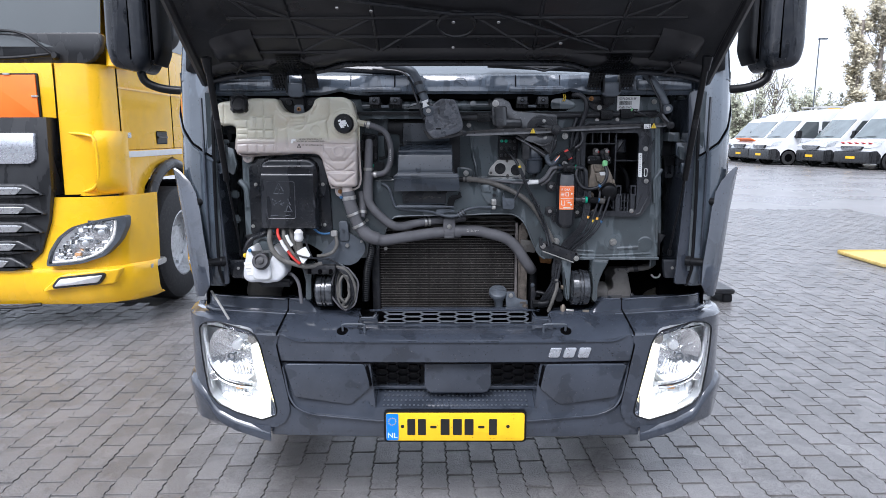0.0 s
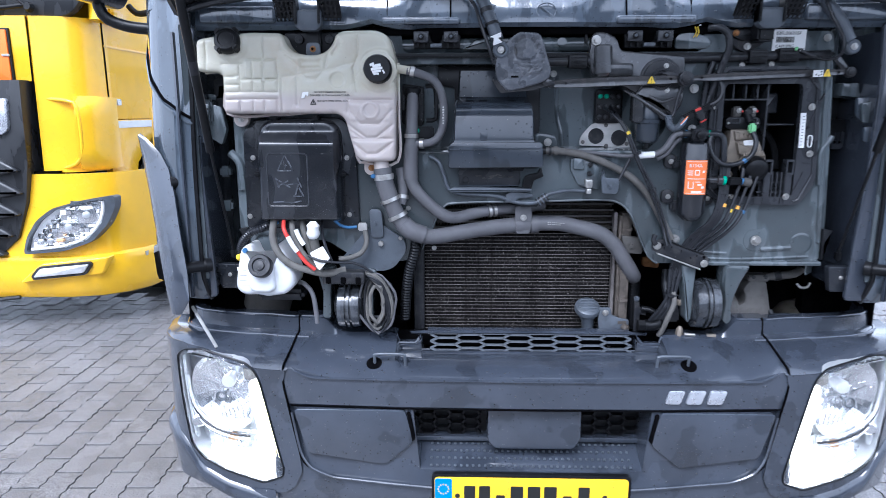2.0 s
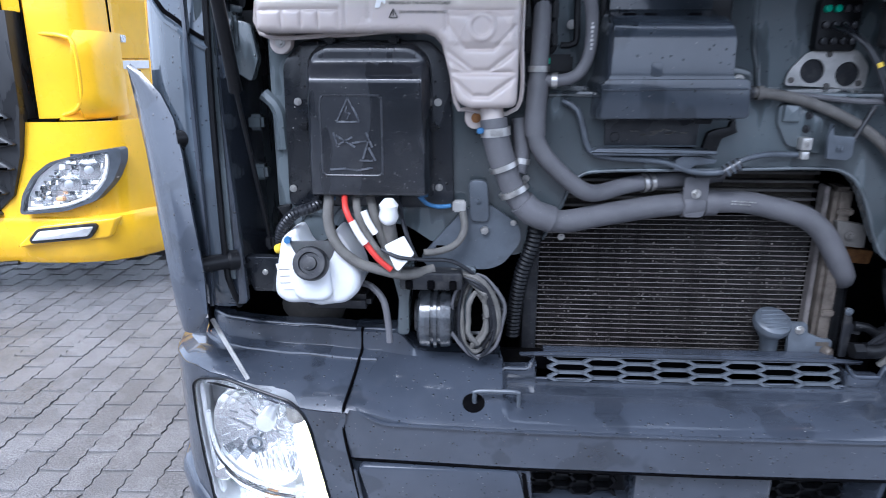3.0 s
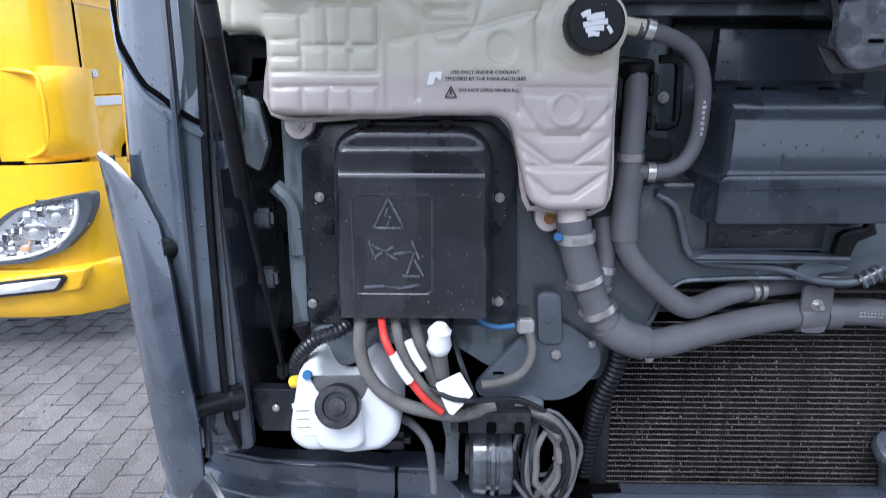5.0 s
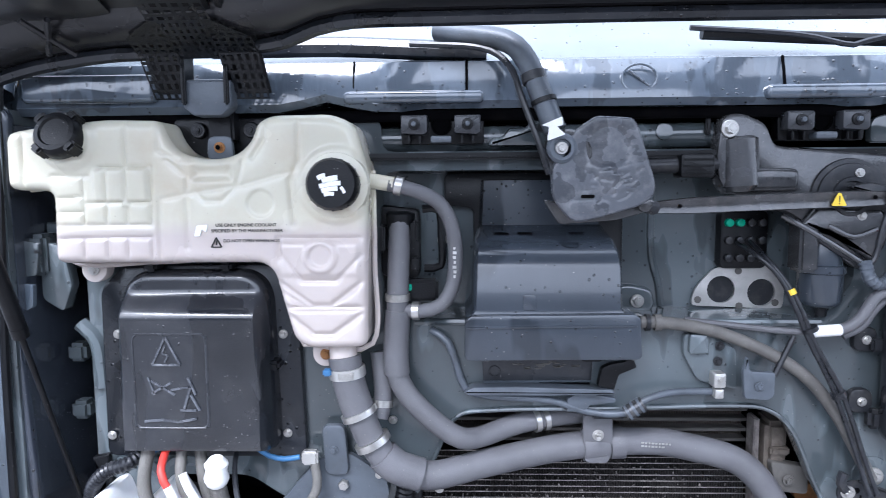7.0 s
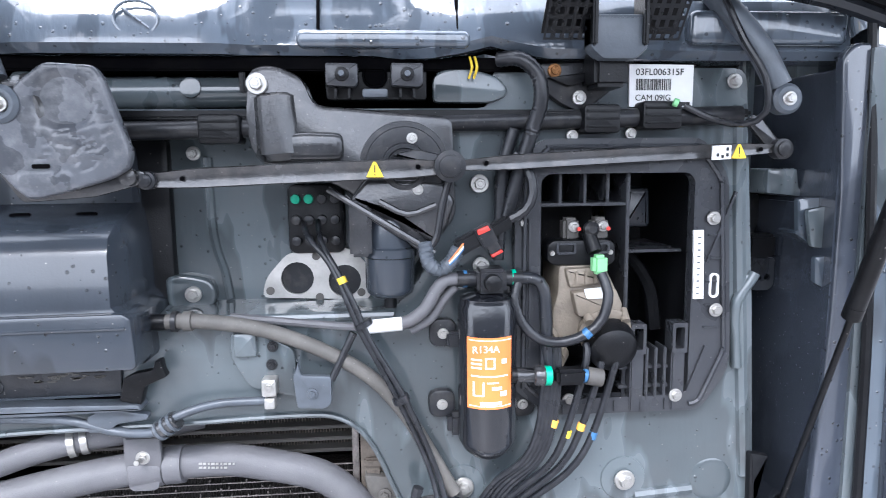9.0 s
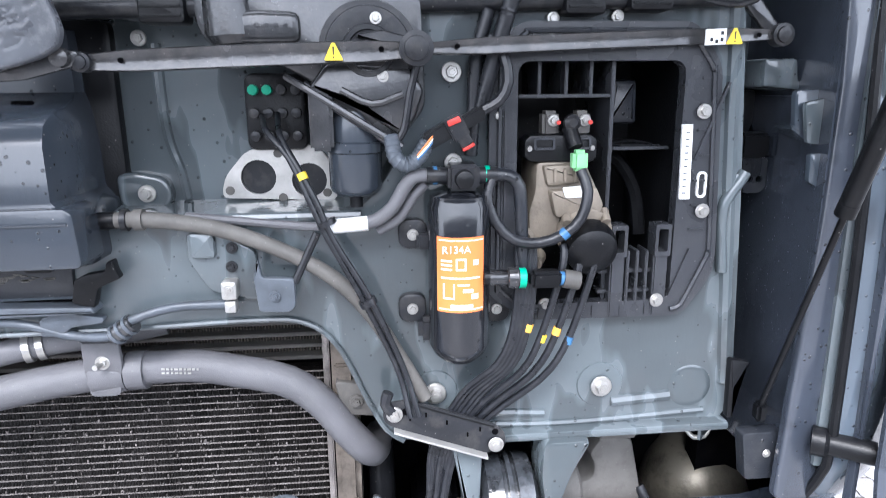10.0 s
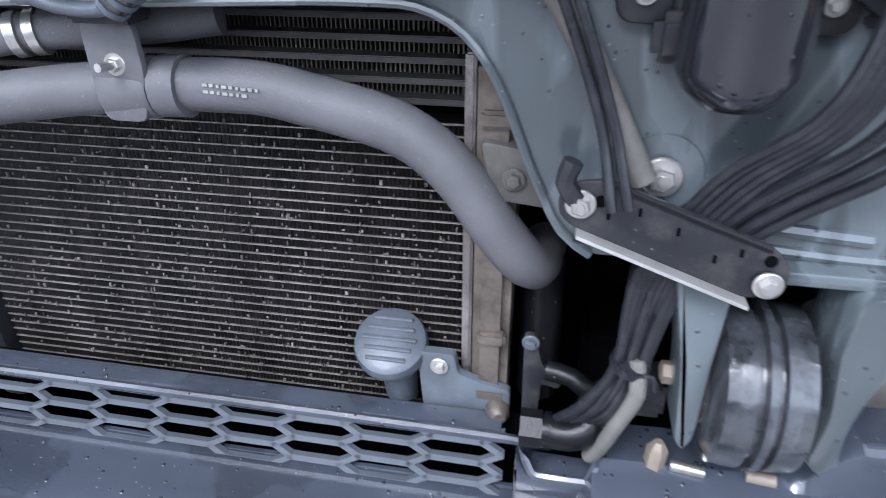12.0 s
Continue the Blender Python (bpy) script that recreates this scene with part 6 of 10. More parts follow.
# fuse box
fuse = part("fuse_box", prism(rnd([(-0.776, 1.095), (-0.772, 1.355), (-0.735, 1.392), (-0.510, 1.392), (-0.474, 1.355), (-0.466, 1.095)], 0.014), 2.440, 2.458, 0.003), BLACK_WET, truck, "black plastic fuse box with embossed warning panel")
lid_line = rnd([(-0.726, 1.119), (-0.724, 1.345), (-0.716, 1.370), (-0.694, 1.386), (-0.538, 1.386), (-0.515, 1.370), (-0.507, 1.345), (-0.502, 1.119)], 0.012)
part("fuse_lid", moulded(lid_line, 2.404, 0.013, 0.040, ((-0.755, 1.06, -0.473, 1.360, 0.030, 0.036, 0.03),), 0.0042), LIDBLACK, fuse)
for x, z in ((-0.748, 1.287), (-0.496, 1.287), (-0.494, 1.134), (-0.766, 1.129)):
    bolt(fuse, x, 2.438, z, 0.0062)
for x, z in ((-0.68, 1.392), (-0.57, 1.392), (-0.505, 1.245), (-0.732, 1.245)):
    part("lid_catch", box((x, 2.425, z), (0.018, 0.03, 0.014), 0.004), BLACK, fuse)
for a, b, w in (((-0.665, 1.258), (-0.625, 1.258), 0.0028), ((-0.665, 1.258), (-0.645, 1.298), 0.0028), ((-0.625, 1.258), (-0.645, 1.298), 0.0028), ((-0.646, 1.285), (-0.650, 1.274), 0.0022), ((-0.650, 1.274), (-0.642, 1.272), 0.0022), ((-0.642, 1.272), (-0.647, 1.262), 0.0022),
                ((-0.668, 1.235), (-0.635, 1.215), 0.003), ((-0.668, 1.217), (-0.640, 1.232), 0.003), ((-0.672, 1.240), (-0.664, 1.215), 0.0028), ((-0.640, 1.222), (-0.615, 1.226), 0.003), ((-0.615, 1.240), (-0.605, 1.215), 0.003), ((-0.612, 1.225), (-0.622, 1.195), 0.003), ((-0.612, 1.215), (-0.600, 1.192), 0.003), ((-0.628, 1.192), (-0.605, 1.192), 0.003),
                ((-0.680, 1.176), (-0.655, 1.178), 0.003), ((-0.655, 1.178), (-0.632, 1.175), 0.003), ((-0.632, 1.175), (-0.605, 1.180), 0.003)):
    # paler grey paints in the light that these raised edges catch
    part("embossed_line", strip([a, b], w, 2.3715, 2.3755), FLAPMAT, fuse)
part("embossed_frame", tube([(x, 2.3742, z) for x, z in rnd([(-0.693, 1.302), (-0.588, 1.302), (-0.588, 1.166), (-0.693, 1.166)], 0.012)] + [(-0.693, 2.3742, 1.29)], 0.0018, 6, 0.02), TRAYGREY, fuse)

# washer reservoir
wash = part("washer_reservoir", prism(rnd([(-0.795, 0.965), (-0.778, 1.050), (-0.752, 1.066), (-0.738, 1.030), (-0.720, 1.012), (-0.700, 1.018), (-0.690, 1.050), (-0.676, 1.066), (-0.655, 1.035), (-0.634, 0.985), (-0.636, 0.950), (-0.662, 0.925), (-0.690, 0.922), (-0.712, 0.918), (-0.735, 0.924), (-0.775, 0.922), (-0.796, 0.940)], 0.014), 2.372, 2.47, 0.016, 4), WHITEPL, truck, "white plastic washer fluid reservoir with dark screw cap")
part("reservoir_bulge", prism(rnd([(-0.752, 1.005), (-0.690, 1.005), (-0.684, 0.945), (-0.70, 0.934), (-0.74, 0.934), (-0.756, 0.945)], 0.010), 2.358, 2.38, 0.010, 3), WHITEPL, wash)
part("reservoir_cap", turned([(0, 0.031), (0.020, 0.031), (0.024, 0.028), (0.024, 0.020), (0.019, 0.019), (0.019, 0.013), (0.024, 0.012), (0.025, 0.002)], (-0.719, 2.366, 1.005), (0, -0.9, 0.35), 26), DARKMETAL, wash, "dark grey screw cap")
part("reservoir_label", prism([(-0.788, 1.002), (-0.758, 1.004), (-0.752, 0.955), (-0.778, 0.953)], 2.3705, 2.373), WHITE, wash)
for k in range(3):
    part("print_line", prism([(-0.782, 0.993 - 0.013 * k), (-0.763, 0.994 - 0.013 * k), (-0.763, 0.992 - 0.013 * k), (-0.782, 0.991 - 0.013 * k)], 2.3698, 2.371), ALU, wash)
part("mount_stud", turned([(0, 0.007), (0.006, 0.006)], (-0.763, 2.372, 1.048), (0, -1, 0), 12), BLUE, wash)
part("mount_stud", turned([(0, 0.007), (0.006, 0.006)], (-0.676, 2.372, 1.050), (0, -1, 0), 12), DARKMETAL, wash)
part("reservoir_foot", box((-0.690, 2.46, 0.910), (0.13, 0.08, 0.03), 0.01), DARKMETAL, wash)
# bulges of the panel above the reservoir
for cx in (-0.735, -0.655):
    part("pressed_bead", tube([(cx - 0.035, 2.458, 1.06), (cx - 0.018, 2.452, 1.085), (cx + 0.018, 2.452, 1.085), (cx + 0.035, 2.458, 1.06)], 0.012, 8, 0.01), PANEL, wall)


# cab mounts with their bushes
def cab_mount(cx, cy, cz, r, w):
    mt = part("cab_mount", turned([(-w / 2, 0.012), (-w / 2, r * 0.80), (-w / 2 + 0.006, r * 0.97), (-0.010, r), (-0.009, r * 0.90), (-0.004, r * 0.90), (-0.003, r * 1.03), (0.003, r * 1.03), (0.004, r * 0.90), (0.009, r * 0.90), (0.010, r), (w / 2 - 0.006, r * 0.97), (w / 2, r * 0.80), (w / 2, 0.012)], (cx, cy, cz), (1, 0, 0), 36), MOUNTMAT, truck, "round rubber cab mount between steel cheeks", angle=50)
    for s in (-1, 1):
        part("washer_disc", turned([(0, r * 0.55), (0.006, r * 0.5)], (cx + s * w / 2, cy, cz), (s, 0, 0), 20), DARKMETAL, mt)
        part("mount_nut", turned([(0.004, 0.010), (0.018, 0.010), (0.020, 0.007)], (cx + s * (w / 2 + 0.012), cy, cz), (s, 0, 0), 6), BEIGE, mt)
    return mt


ml = cab_mount(-0.500, 2.452, 0.876, 0.062, 0.070)
for x0, x1 in ((-0.575, -0.550), (-0.452, -0.432)):
    part("mount_cheek", prism(rnd([(x0 - 0.012, 0.985), (x1 + 0.010, 0.985), (x1, 0.92), (x1, 0.845), (x0, 0.845), (x0 + 0.004, 0.92)], 0.010), 2.42, 2.48, 0.005), PANEL, ml)
clipbar = part("cable_bridge", prism(rr(-0.505, 0.972, 0.115, 0.034, 0.006), 2.375, 2.41, 0.004), DARKMETAL, truck)
for k in range(3):
    part("bridge_slot", box((-0.545 + 0.040 * k, 2.374, 0.966), (0.014, 0.006, 0.018), 0.002), VOID, clipbar)
mr = cab_mount(0.484, 2.475, 0.882, 0.070, 0.074)
part("mount_cheek", prism(rnd([(0.404, 1.000), (0.446, 1.000), (0.443, 0.92), (0.443, 0.850), (0.435, 0.834), (0.427, 0.846), (0.420, 0.92)], 0.008), 2.432, 2.48, 0.005), PANEL, mr)
part("mount_cheek", prism(rnd([(0.524, 1.000), (0.590, 1.000), (0.566, 0.955), (0.552, 0.915), (0.546, 0.880), (0.550, 0.845), (0.538, 0.832), (0.524, 0.845), (0.530, 0.890), (0.522, 0.950)], 0.012), 2.425, 2.49, 0.006), PANEL, mr)

# wiring below the fuse box
loom = part("wiring_loom", tube([(-0.690, 2.40, 1.13), (-0.688, 2.375, 1.08), (-0.672, 2.368, 1.040), (-0.640, 2.365, 1.012), (-0.60, 2.365, 0.998), (-0.55, 2.375, 0.985), (-0.50, 2.39, 0.992)], 0.0095, 12, 0.01), LOOM, truck, "grey braided wiring loom with red and white cables")
part("red_cable", tube([(-0.662, 2.40, 1.132), (-0.652, 2.355, 1.110), (-0.640, 2.350, 1.085), (-0.625, 2.350, 1.060)], 0.0055, 10, 0.01), RED, loom)
part("white_sleeve", tube([(-0.641, 2.349, 1.090), (-0.630, 2.348, 1.068), (-0.618, 2.348, 1.050)], 0.0065, 10, 0.01), WHITE, loom)
part("red_cable", tube([(-0.620, 2.352, 1.052), (-0.598, 2.352, 1.022), (-0.575, 2.356, 1.000)], 0.0055, 10, 0.01), RED, loom)
part("grey_cable", tube([(-0.645, 2.41, 1.130), (-0.632, 2.372, 1.090), (-0.612, 2.365, 1.050), (-0.59, 2.365, 1.02), (-0.56, 2.37, 0.995)], 0.0075, 10, 0.01), LOOM, loom)
part("grey_cable", tube([(-0.622, 2.42, 1.130), (-0.608, 2.39, 1.095), (-0.595, 2.38, 1.055), (-0.58, 2.38, 1.02)], 0.0082, 10, 0.01), LOOM, loom)
part("white_sleeve", tube([(-0.620, 2.352, 1.108), (-0.612, 2.350, 1.088), (-0.600, 2.350, 1.068)], 0.006, 10, 0.01), WHITE, loom)
part("taped_plug", turned([(0, 0.009), (0.004, 0.014), (0.014, 0.018), (0.026, 0.015), (0.036, 0.017), (0.046, 0.009)], (-0.580, 2.372, 1.080), (0.05, -0.1, 1), 10), WHITE, loom, "plug wrapped in white tape")
part("plug_boot", rod((-0.580, 2.374, 1.082), (-0.576, 2.38, 1.045), 0.012, 12), LOOM, loom)
part("paper_tag", prism(rnd([(-0.584, 1.048), (-0.550, 1.066), (-0.532, 1.034), (-0.560, 1.002), (-0.566, 1.006)], 0.003), 2.3440, 2.3465), WHITE, loom, "white folded paper tag")
part("thin_cable", tube([(-0.590, 2.35, 1.040), (-0.56, 2.342, 1.028), (-0.52, 2.35, 1.022), (-0.47, 2.37, 1.014), (-0.43, 2.39, 0.985), (-0.405, 2.41, 0.95)], 0.0038, 8, 0.01), CABLE, loom)
part("thin_cable", tube([(-0.565, 2.43, 1.132), (-0.56, 2.39, 1.10), (-0.545, 2.36, 1.06), (-0.53, 2.36, 1.02)], 0.004, 8, 0.01), CABLE, loom)
part("ribbed_sleeve", tube([(-0.700, 2.43, 1.112), (-0.722, 2.40, 1.102), (-0.752, 2.395, 1.092), (-0.775, 2.40, 1.070), (-0.788, 2.41, 1.045), (-0.79, 2.42, 1.02)], 0.0095, 10, ribs=0.0018, pitch=0.006), CABLE, loom)
part("sleeve_plug", rod((-0.704, 2.42, 1.112), (-0.690, 2.43, 1.118), 0.009, 10), BLUE, loom)
part("yellow_tip", rod((-0.792, 2.40, 1.022), (-0.782, 2.395, 1.026), 0.009, 10), YELLOWT, loom)
coil = None
for k in range(9):
    ph, rx, rz = 0.7 * k, 0.018 + 0.0042 * ((k * 7) % 9), 0.050 + 0.0045 * ((k * 5) % 9)
    loop = tube([(-0.420 + rx * math.cos(2 * math.pi * q / 10 + ph) + 0.003 * math.sin(3 * q + k), 2.420 + 0.006 * ((k * 4) % 9) - 0.024 + 0.006 * math.sin(q * 0.9 + k), 0.893 + rz * math.sin(2 * math.pi * q / 10 + ph) + 0.004 * math.cos(2 * q + k)) for q in range(11)], 0.0036 + 0.0012 * (k % 3 == 0), 8, 0.012)
    if coil is None:
        coil = part("cable_coil", loop, LOOM, truck, "coil of grey and black cables tied together")
    else:
        part("coil_loop", loop, (LOOM, CABLE, RUBBER)[k % 3], coil)
part("tie_wrap", tube([(-0.41, 2.41, 0.895), (-0.385, 2.405, 0.90), (-0.37, 2.42, 0.91)], 0.003, 6, 0.01), CABLE, coil)
for k in range(4):
    part("coil_cable", tube([(-0.47 + 0.01 * k, 2.40, 0.985 - 0.004 * k), (-0.42 + 0.004 * k, 2.39, 0.975 - 0.01 * k), (-0.388 - 0.006 * k, 2.40, 0.93), (-0.380 - 0.008 * k, 2.41, 0.87), (-0.40 - 0.01 * k, 2.42, 0.825)], 0.0058, 8, 0.012), (LOOM, CABLE, CABLE, LOOM)[k], coil)
part("breather_pipe", tube([(-0.648, 2.44, 0.945), (-0.622, 2.42, 0.945), (-0.598, 2.41, 0.92), (-0.590, 2.41, 0.87), (-0.588, 2.41, 0.835)], 0.0065, 10, 0.01), RUBBER, truck)
# earth strap bracket
arm = part("support_plate", holed(rnd([(-0.530, 1.000), (-0.448, 1.094), (-0.400, 1.104), (-0.345, 1.066), (-0.340, 1.035), (-0.372, 0.990), (-0.40, 0.978), (-0.515, 0.980)], 0.012), [rr(-0.492, 1.020, 0.018, 0.008, 0.0035)], 2.436, 2.446), GREYMETAL, truck, "grey steel support plate")
bolt(arm, -0.409, 2.434, 1.056, 0.0115, None, False)
bolt(arm, -0.356, 2.434, 1.070, 0.005)
part("strap_plate", prism(rnd([(-0.440, 1.150), (-0.405, 1.150), (-0.400, 1.072), (-0.436, 1.072)], 0.012), 2.428, 2.438, 0.003), GREYMETAL, arm)
bolt(arm, -0.422, 2.427, 1.112, 0.006, GREYMETAL)
part("earth_cable", tube([(-0.528, 2.40, 1.126), (-0.515, 2.41, 1.110), (-0.495, 2.415, 1.103), (-0.472, 2.42, 1.104)], 0.0042, 10, 0.01), BLUE, arm)
part("cable_lug", box((-0.456, 2.42, 1.104), (0.024, 0.014, 0.022), 0.003), ALU, arm)
part("earth_cable", tube([(-0.450, 2.42, 1.095), (-0.446, 2.415, 1.062), (-0.46, 2.41, 1.035), (-0.49, 2.405, 1.022), (-0.52, 2.40, 1.020)], 0.0068, 10, 0.01), LOOM, arm)
for x, z in ((-0.335, 1.150), (-0.265, 1.040)):
    bolt(wall, x, 2.452, z, 0.006)
# side bits
part("white_link", tube([(-0.912, 2.36, 0.895), (-0.88, 2.335, 0.86), (-0.835, 2.31, 0.80)], 0.0045, 6, 0.02), ALU, truck, "pale strip lying over the bumper corner")
for z in (1.245, 1.150):
    part("side_clip", box((-0.845, 2.50, z), (0.03, 0.03, 0.03), 0.006), PANEL, wall)
part("side_bracket", prism(rnd([(-0.862, 1.43), (-0.825, 1.42), (-0.815, 1.36), (-0.83, 1.32), (-0.862, 1.34)], 0.008), 2.44, 2.46, 0.003), PANEL, wall)
part("side_pocket", box((-0.832, 2.50, 1.455), (0.05, 0.05, 0.09), 0.008), BLACK, wall)

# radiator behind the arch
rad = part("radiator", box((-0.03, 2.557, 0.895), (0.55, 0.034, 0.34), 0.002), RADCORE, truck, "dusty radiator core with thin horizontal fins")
slat = None
for k in range(33):
    z = 0.7396 + k * 0.0102
    if slat is None:
        slat = part("fin", box((0, 0, 0), (0.535, 0.0022, 0.0014)), FIN, rad)
        slat.location = (-0.028, 2.5375, z)
        slat_mesh = slat.data
    else:
        f = new("fin", slat_mesh)
        f.parent, f.location = rad, (-0.028, 2.5375, z)
        f.rotation_euler = (0, 0.0006 * math.sin(k * 2.3), 0.0)
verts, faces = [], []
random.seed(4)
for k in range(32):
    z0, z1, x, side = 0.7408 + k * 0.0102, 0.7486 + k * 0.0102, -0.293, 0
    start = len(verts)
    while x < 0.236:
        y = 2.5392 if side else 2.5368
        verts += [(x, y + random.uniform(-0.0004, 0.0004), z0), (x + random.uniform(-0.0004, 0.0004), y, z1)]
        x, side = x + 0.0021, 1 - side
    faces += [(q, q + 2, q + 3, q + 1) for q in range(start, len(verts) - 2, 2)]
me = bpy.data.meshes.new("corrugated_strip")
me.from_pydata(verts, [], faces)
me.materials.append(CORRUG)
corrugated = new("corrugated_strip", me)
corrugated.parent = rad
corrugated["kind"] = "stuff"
zig = bmesh.new()
for k in range(900):
    x, z = random.uniform(-0.29, 0.235), 0.7396 + random.randrange(32) * 0.0102 + 0.0035
    w = 0.0010 + 0.0022 * random.random() ** 3
    box((x, 2.5355, z + random.uniform(-0.0016, 0.0026)), (w, 0.0016, 0.0010 + 0.0040 * random.random() ** 2), 0, 1, zig)
part("fin_dust", zig, FINDUST, rad)["kind"] = "stuff"
side = part("side_tank", box((0.268, 2.530, 0.935), (0.034, 0.06, 0.39), 0.008), RADTANK, rad, "dirty brown aluminium side tank")
part("core_edge", box((0.2435, 2.533, 0.930), (0.009, 0.03, 0.40), 0.002), FIN, side)
part("core_gap", box((0.2500, 2.540, 0.930), (0.004, 0.03, 0.40)), VOID, side)
for z, w in ((1.085, 0.030), (1.000, 0.022), (0.880, 0.026), (0.815, 0.030)):
    part("tank_rib", box((0.270, 2.499, z), (w, 0.012, 0.014), 0.003), RADTANK, side)
part("tank_drain", turned([(0, 0.012), (0.014, 0.011), (0.020, 0.006)], (0.278, 2.500, 0.800), (0.2, -1, 0), 12), RADTANK, side)
part("side_tank", prism(rr(-0.312, 0.90, 0.03, 0.40, 0.006), 2.52, 2.58, 0.004), DARKMETAL, rad)
part("tank_ear", prism(rnd([(0.255, 1.07), (0.315, 1.06), (0.315, 1.015), (0.265, 1.02)], 0.008), 2.492, 2.51, 0.003), FILTER, rad)
bolt(rad, 0.283, 2.490, 1.040, 0.0085, FILTER)
# cooler body in near-black, for the shade between its bars
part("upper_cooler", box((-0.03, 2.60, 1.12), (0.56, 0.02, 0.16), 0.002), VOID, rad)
for k in range(5):
    part("cooler_bar", box((-0.02, 2.575, 1.078 + k * 0.0175), (0.53, 0.035, 0.0055), 0.001), FILTER, rad)
comb = bmesh.new()
for k in range(120):
    for j in range(4):
        box((-0.27 + 0.0043 * k, 2.585, 1.0867 + j * 0.0175), (0.0013, 0.02, 0.011), 0, 1, comb)
part("cooler_matrix", comb, RADTANK, rad)["kind"] = "stuff"
cap_axis = Vector((0.02, -0.50, 0.86)).normalized()
cap = part("filler_cap", turned([(-0.012, 0.020), (-0.004, 0.031), (0.0, 0.0345), (0.004, 0.0360), (0.012, 0.0362), (0.018, 0.0345), (0.022, 0.029), (0.0225, 0.003)], (0.172, 2.512, 0.845), cap_axis, 32), GREYMETAL, truck, "blue-grey flat round filler cap on a narrow neck")
for k in range(-2, 3):
    w = 0.052 - 0.007 * abs(k)
    mid = Vector((0.172, 2.512, 0.845)) + cap_axis * 0.0225 + Vector((0, 0.86, 0.50)) * 0.0105 * k
    part("cap_ridge", rod(mid - Vector((w / 2, 0, 0)), mid + Vector((w / 2, 0, 0)), 0.0022, 8), GREYMETAL, cap)
part("filler_neck", turned([(0, 0.016), (0.035, 0.018), (0.050, 0.026)], (0.178, 2.520, 0.780), (-0.05, -0.06, 1), 18), GREYMETAL, cap)
part("filler_bracket", prism(rnd([(0.200, 0.858), (0.236, 0.858), (0.240, 0.836), (0.262, 0.828), (0.290, 0.822), (0.290, 0.790), (0.205, 0.790)], 0.005), 2.495, 2.505, 0.002), GREYMETAL, cap)
bolt(cap, 0.222, 2.494, 0.844, 0.008)


# ---- under the hood: air box, wiper drive and the valve side ----
back = part("box_back_plate", prism(rnd([(-0.255, 1.525), (0.02, 1.525), (0.02, 1.30), (-0.21, 1.30), (-0.21, 1.47), (-0.255, 1.475)], 0.010), 2.503, 2.52, 0.003), BLACK, truck)
rows = []
for y, z, x0, x1 in ((2.510, 1.516, -0.198, -0.018), (2.492, 1.513, -0.200, -0.016), (2.488, 1.445, -0.203, -0.014), (2.470, 1.437, -0.206, -0.012), (2.425, 1.428, -0.209, -0.010), (2.392, 1.412, -0.211, -0.008), (2.380, 1.392, -0.212, -0.006), (2.377, 1.336, -0.214, -0.005), (2.376, 1.326, -0.220, 0.004), (2.372, 1.320, -0.224, 0.009), (2.370, 1.275, -0.226, 0.012), (2.374, 1.268, -0.226, 0.012), (2.40, 1.262, -0.224, 0.010)):
    row = [(x0, 2.515, z), (x0 + 0.001, y + 0.012, z)] + [(x0 + 0.006 + (x1 - x0 - 0.012) * t, y, z) for t in steps(0, 1, 6)] + [(x1 - 0.001, y + 0.012, z), (x1, 2.515, z)]
    rows.append(row)
airbox = part("air_intake_box", grid(rows, 0.003), AIRBOX, truck, "dark grey plastic air intake box, wet")
part("lower_flange", prism(rnd([(-0.224, 1.322), (-0.216, 1.329), (0.006, 1.331), (0.014, 1.325), (0.017, 1.272), (0.012, 1.268), (-0.220, 1.266), (-0.225, 1.270)], 0.003), 2.364, 2.42, 0.003), AIRBOX, airbox)
for x in (-0.170, -0.135, -0.060):
    part("slot", prism(rr(x, 1.4335, 0.022, 0.006, 0.0028), 2.449, 2.455), VOID, airbox)
# dark panel set proud of the wall, in place of a shaded recess
part("box_under", prism(rnd([(-0.199, 1.264), (-0.033, 1.264), (-0.035, 1.212), (-0.197, 1.211)], 0.004), 2.449, 2.456, 0.002), TRAYGREY, airbox, "dark panel standing in for a shaded recess, with dried white residue")
part("under_slot", prism(rr(-0.116, 1.2055, 0.158, 0.009, 0.003), 2.446, 2.456), VOID, airbox)
part("under_edge", tube([(-0.197, 2.448, 1.2115), (-0.036, 2.448, 1.2125)], 0.0018, 6, 0.02), GREYMETAL, airbox)
part("under_eye", tube([(-0.180 + 0.008 * math.cos(a), 2.4485, 1.227 + 0.008 * math.sin(a)) for a in steps(0, 2 * math.pi, 12)], 0.0014, 6, 0.004), TRAYGREY, airbox)
rng_f = random.Random(6)
for k in range(16):
    fx, fz = rng_f.uniform(-0.155, -0.060), 1.238 + rng_f.gauss(0, 0.003)
    part("dried_residue", prism(rnd([(fx, fz), (fx + rng_f.uniform(0.006, 0.016), fz + rng_f.uniform(-0.002, 0.003)), (fx + 0.010, fz - 0.002), (fx + 0.002, fz - 0.0025)], 0.0006), 2.4478, 2.4495), LOOM, airbox)
part("box_rail", prism(rnd([(-0.227, 1.203), (-0.212, 1.210), (-0.150, 1.211), (-0.077, 1.209), (-0.007, 1.207), (-0.004, 1.199), (-0.10, 1.197), (-0.219, 1.197)], 0.003), 2.424, 2.45, 0.003), GREYMETAL, airbox)
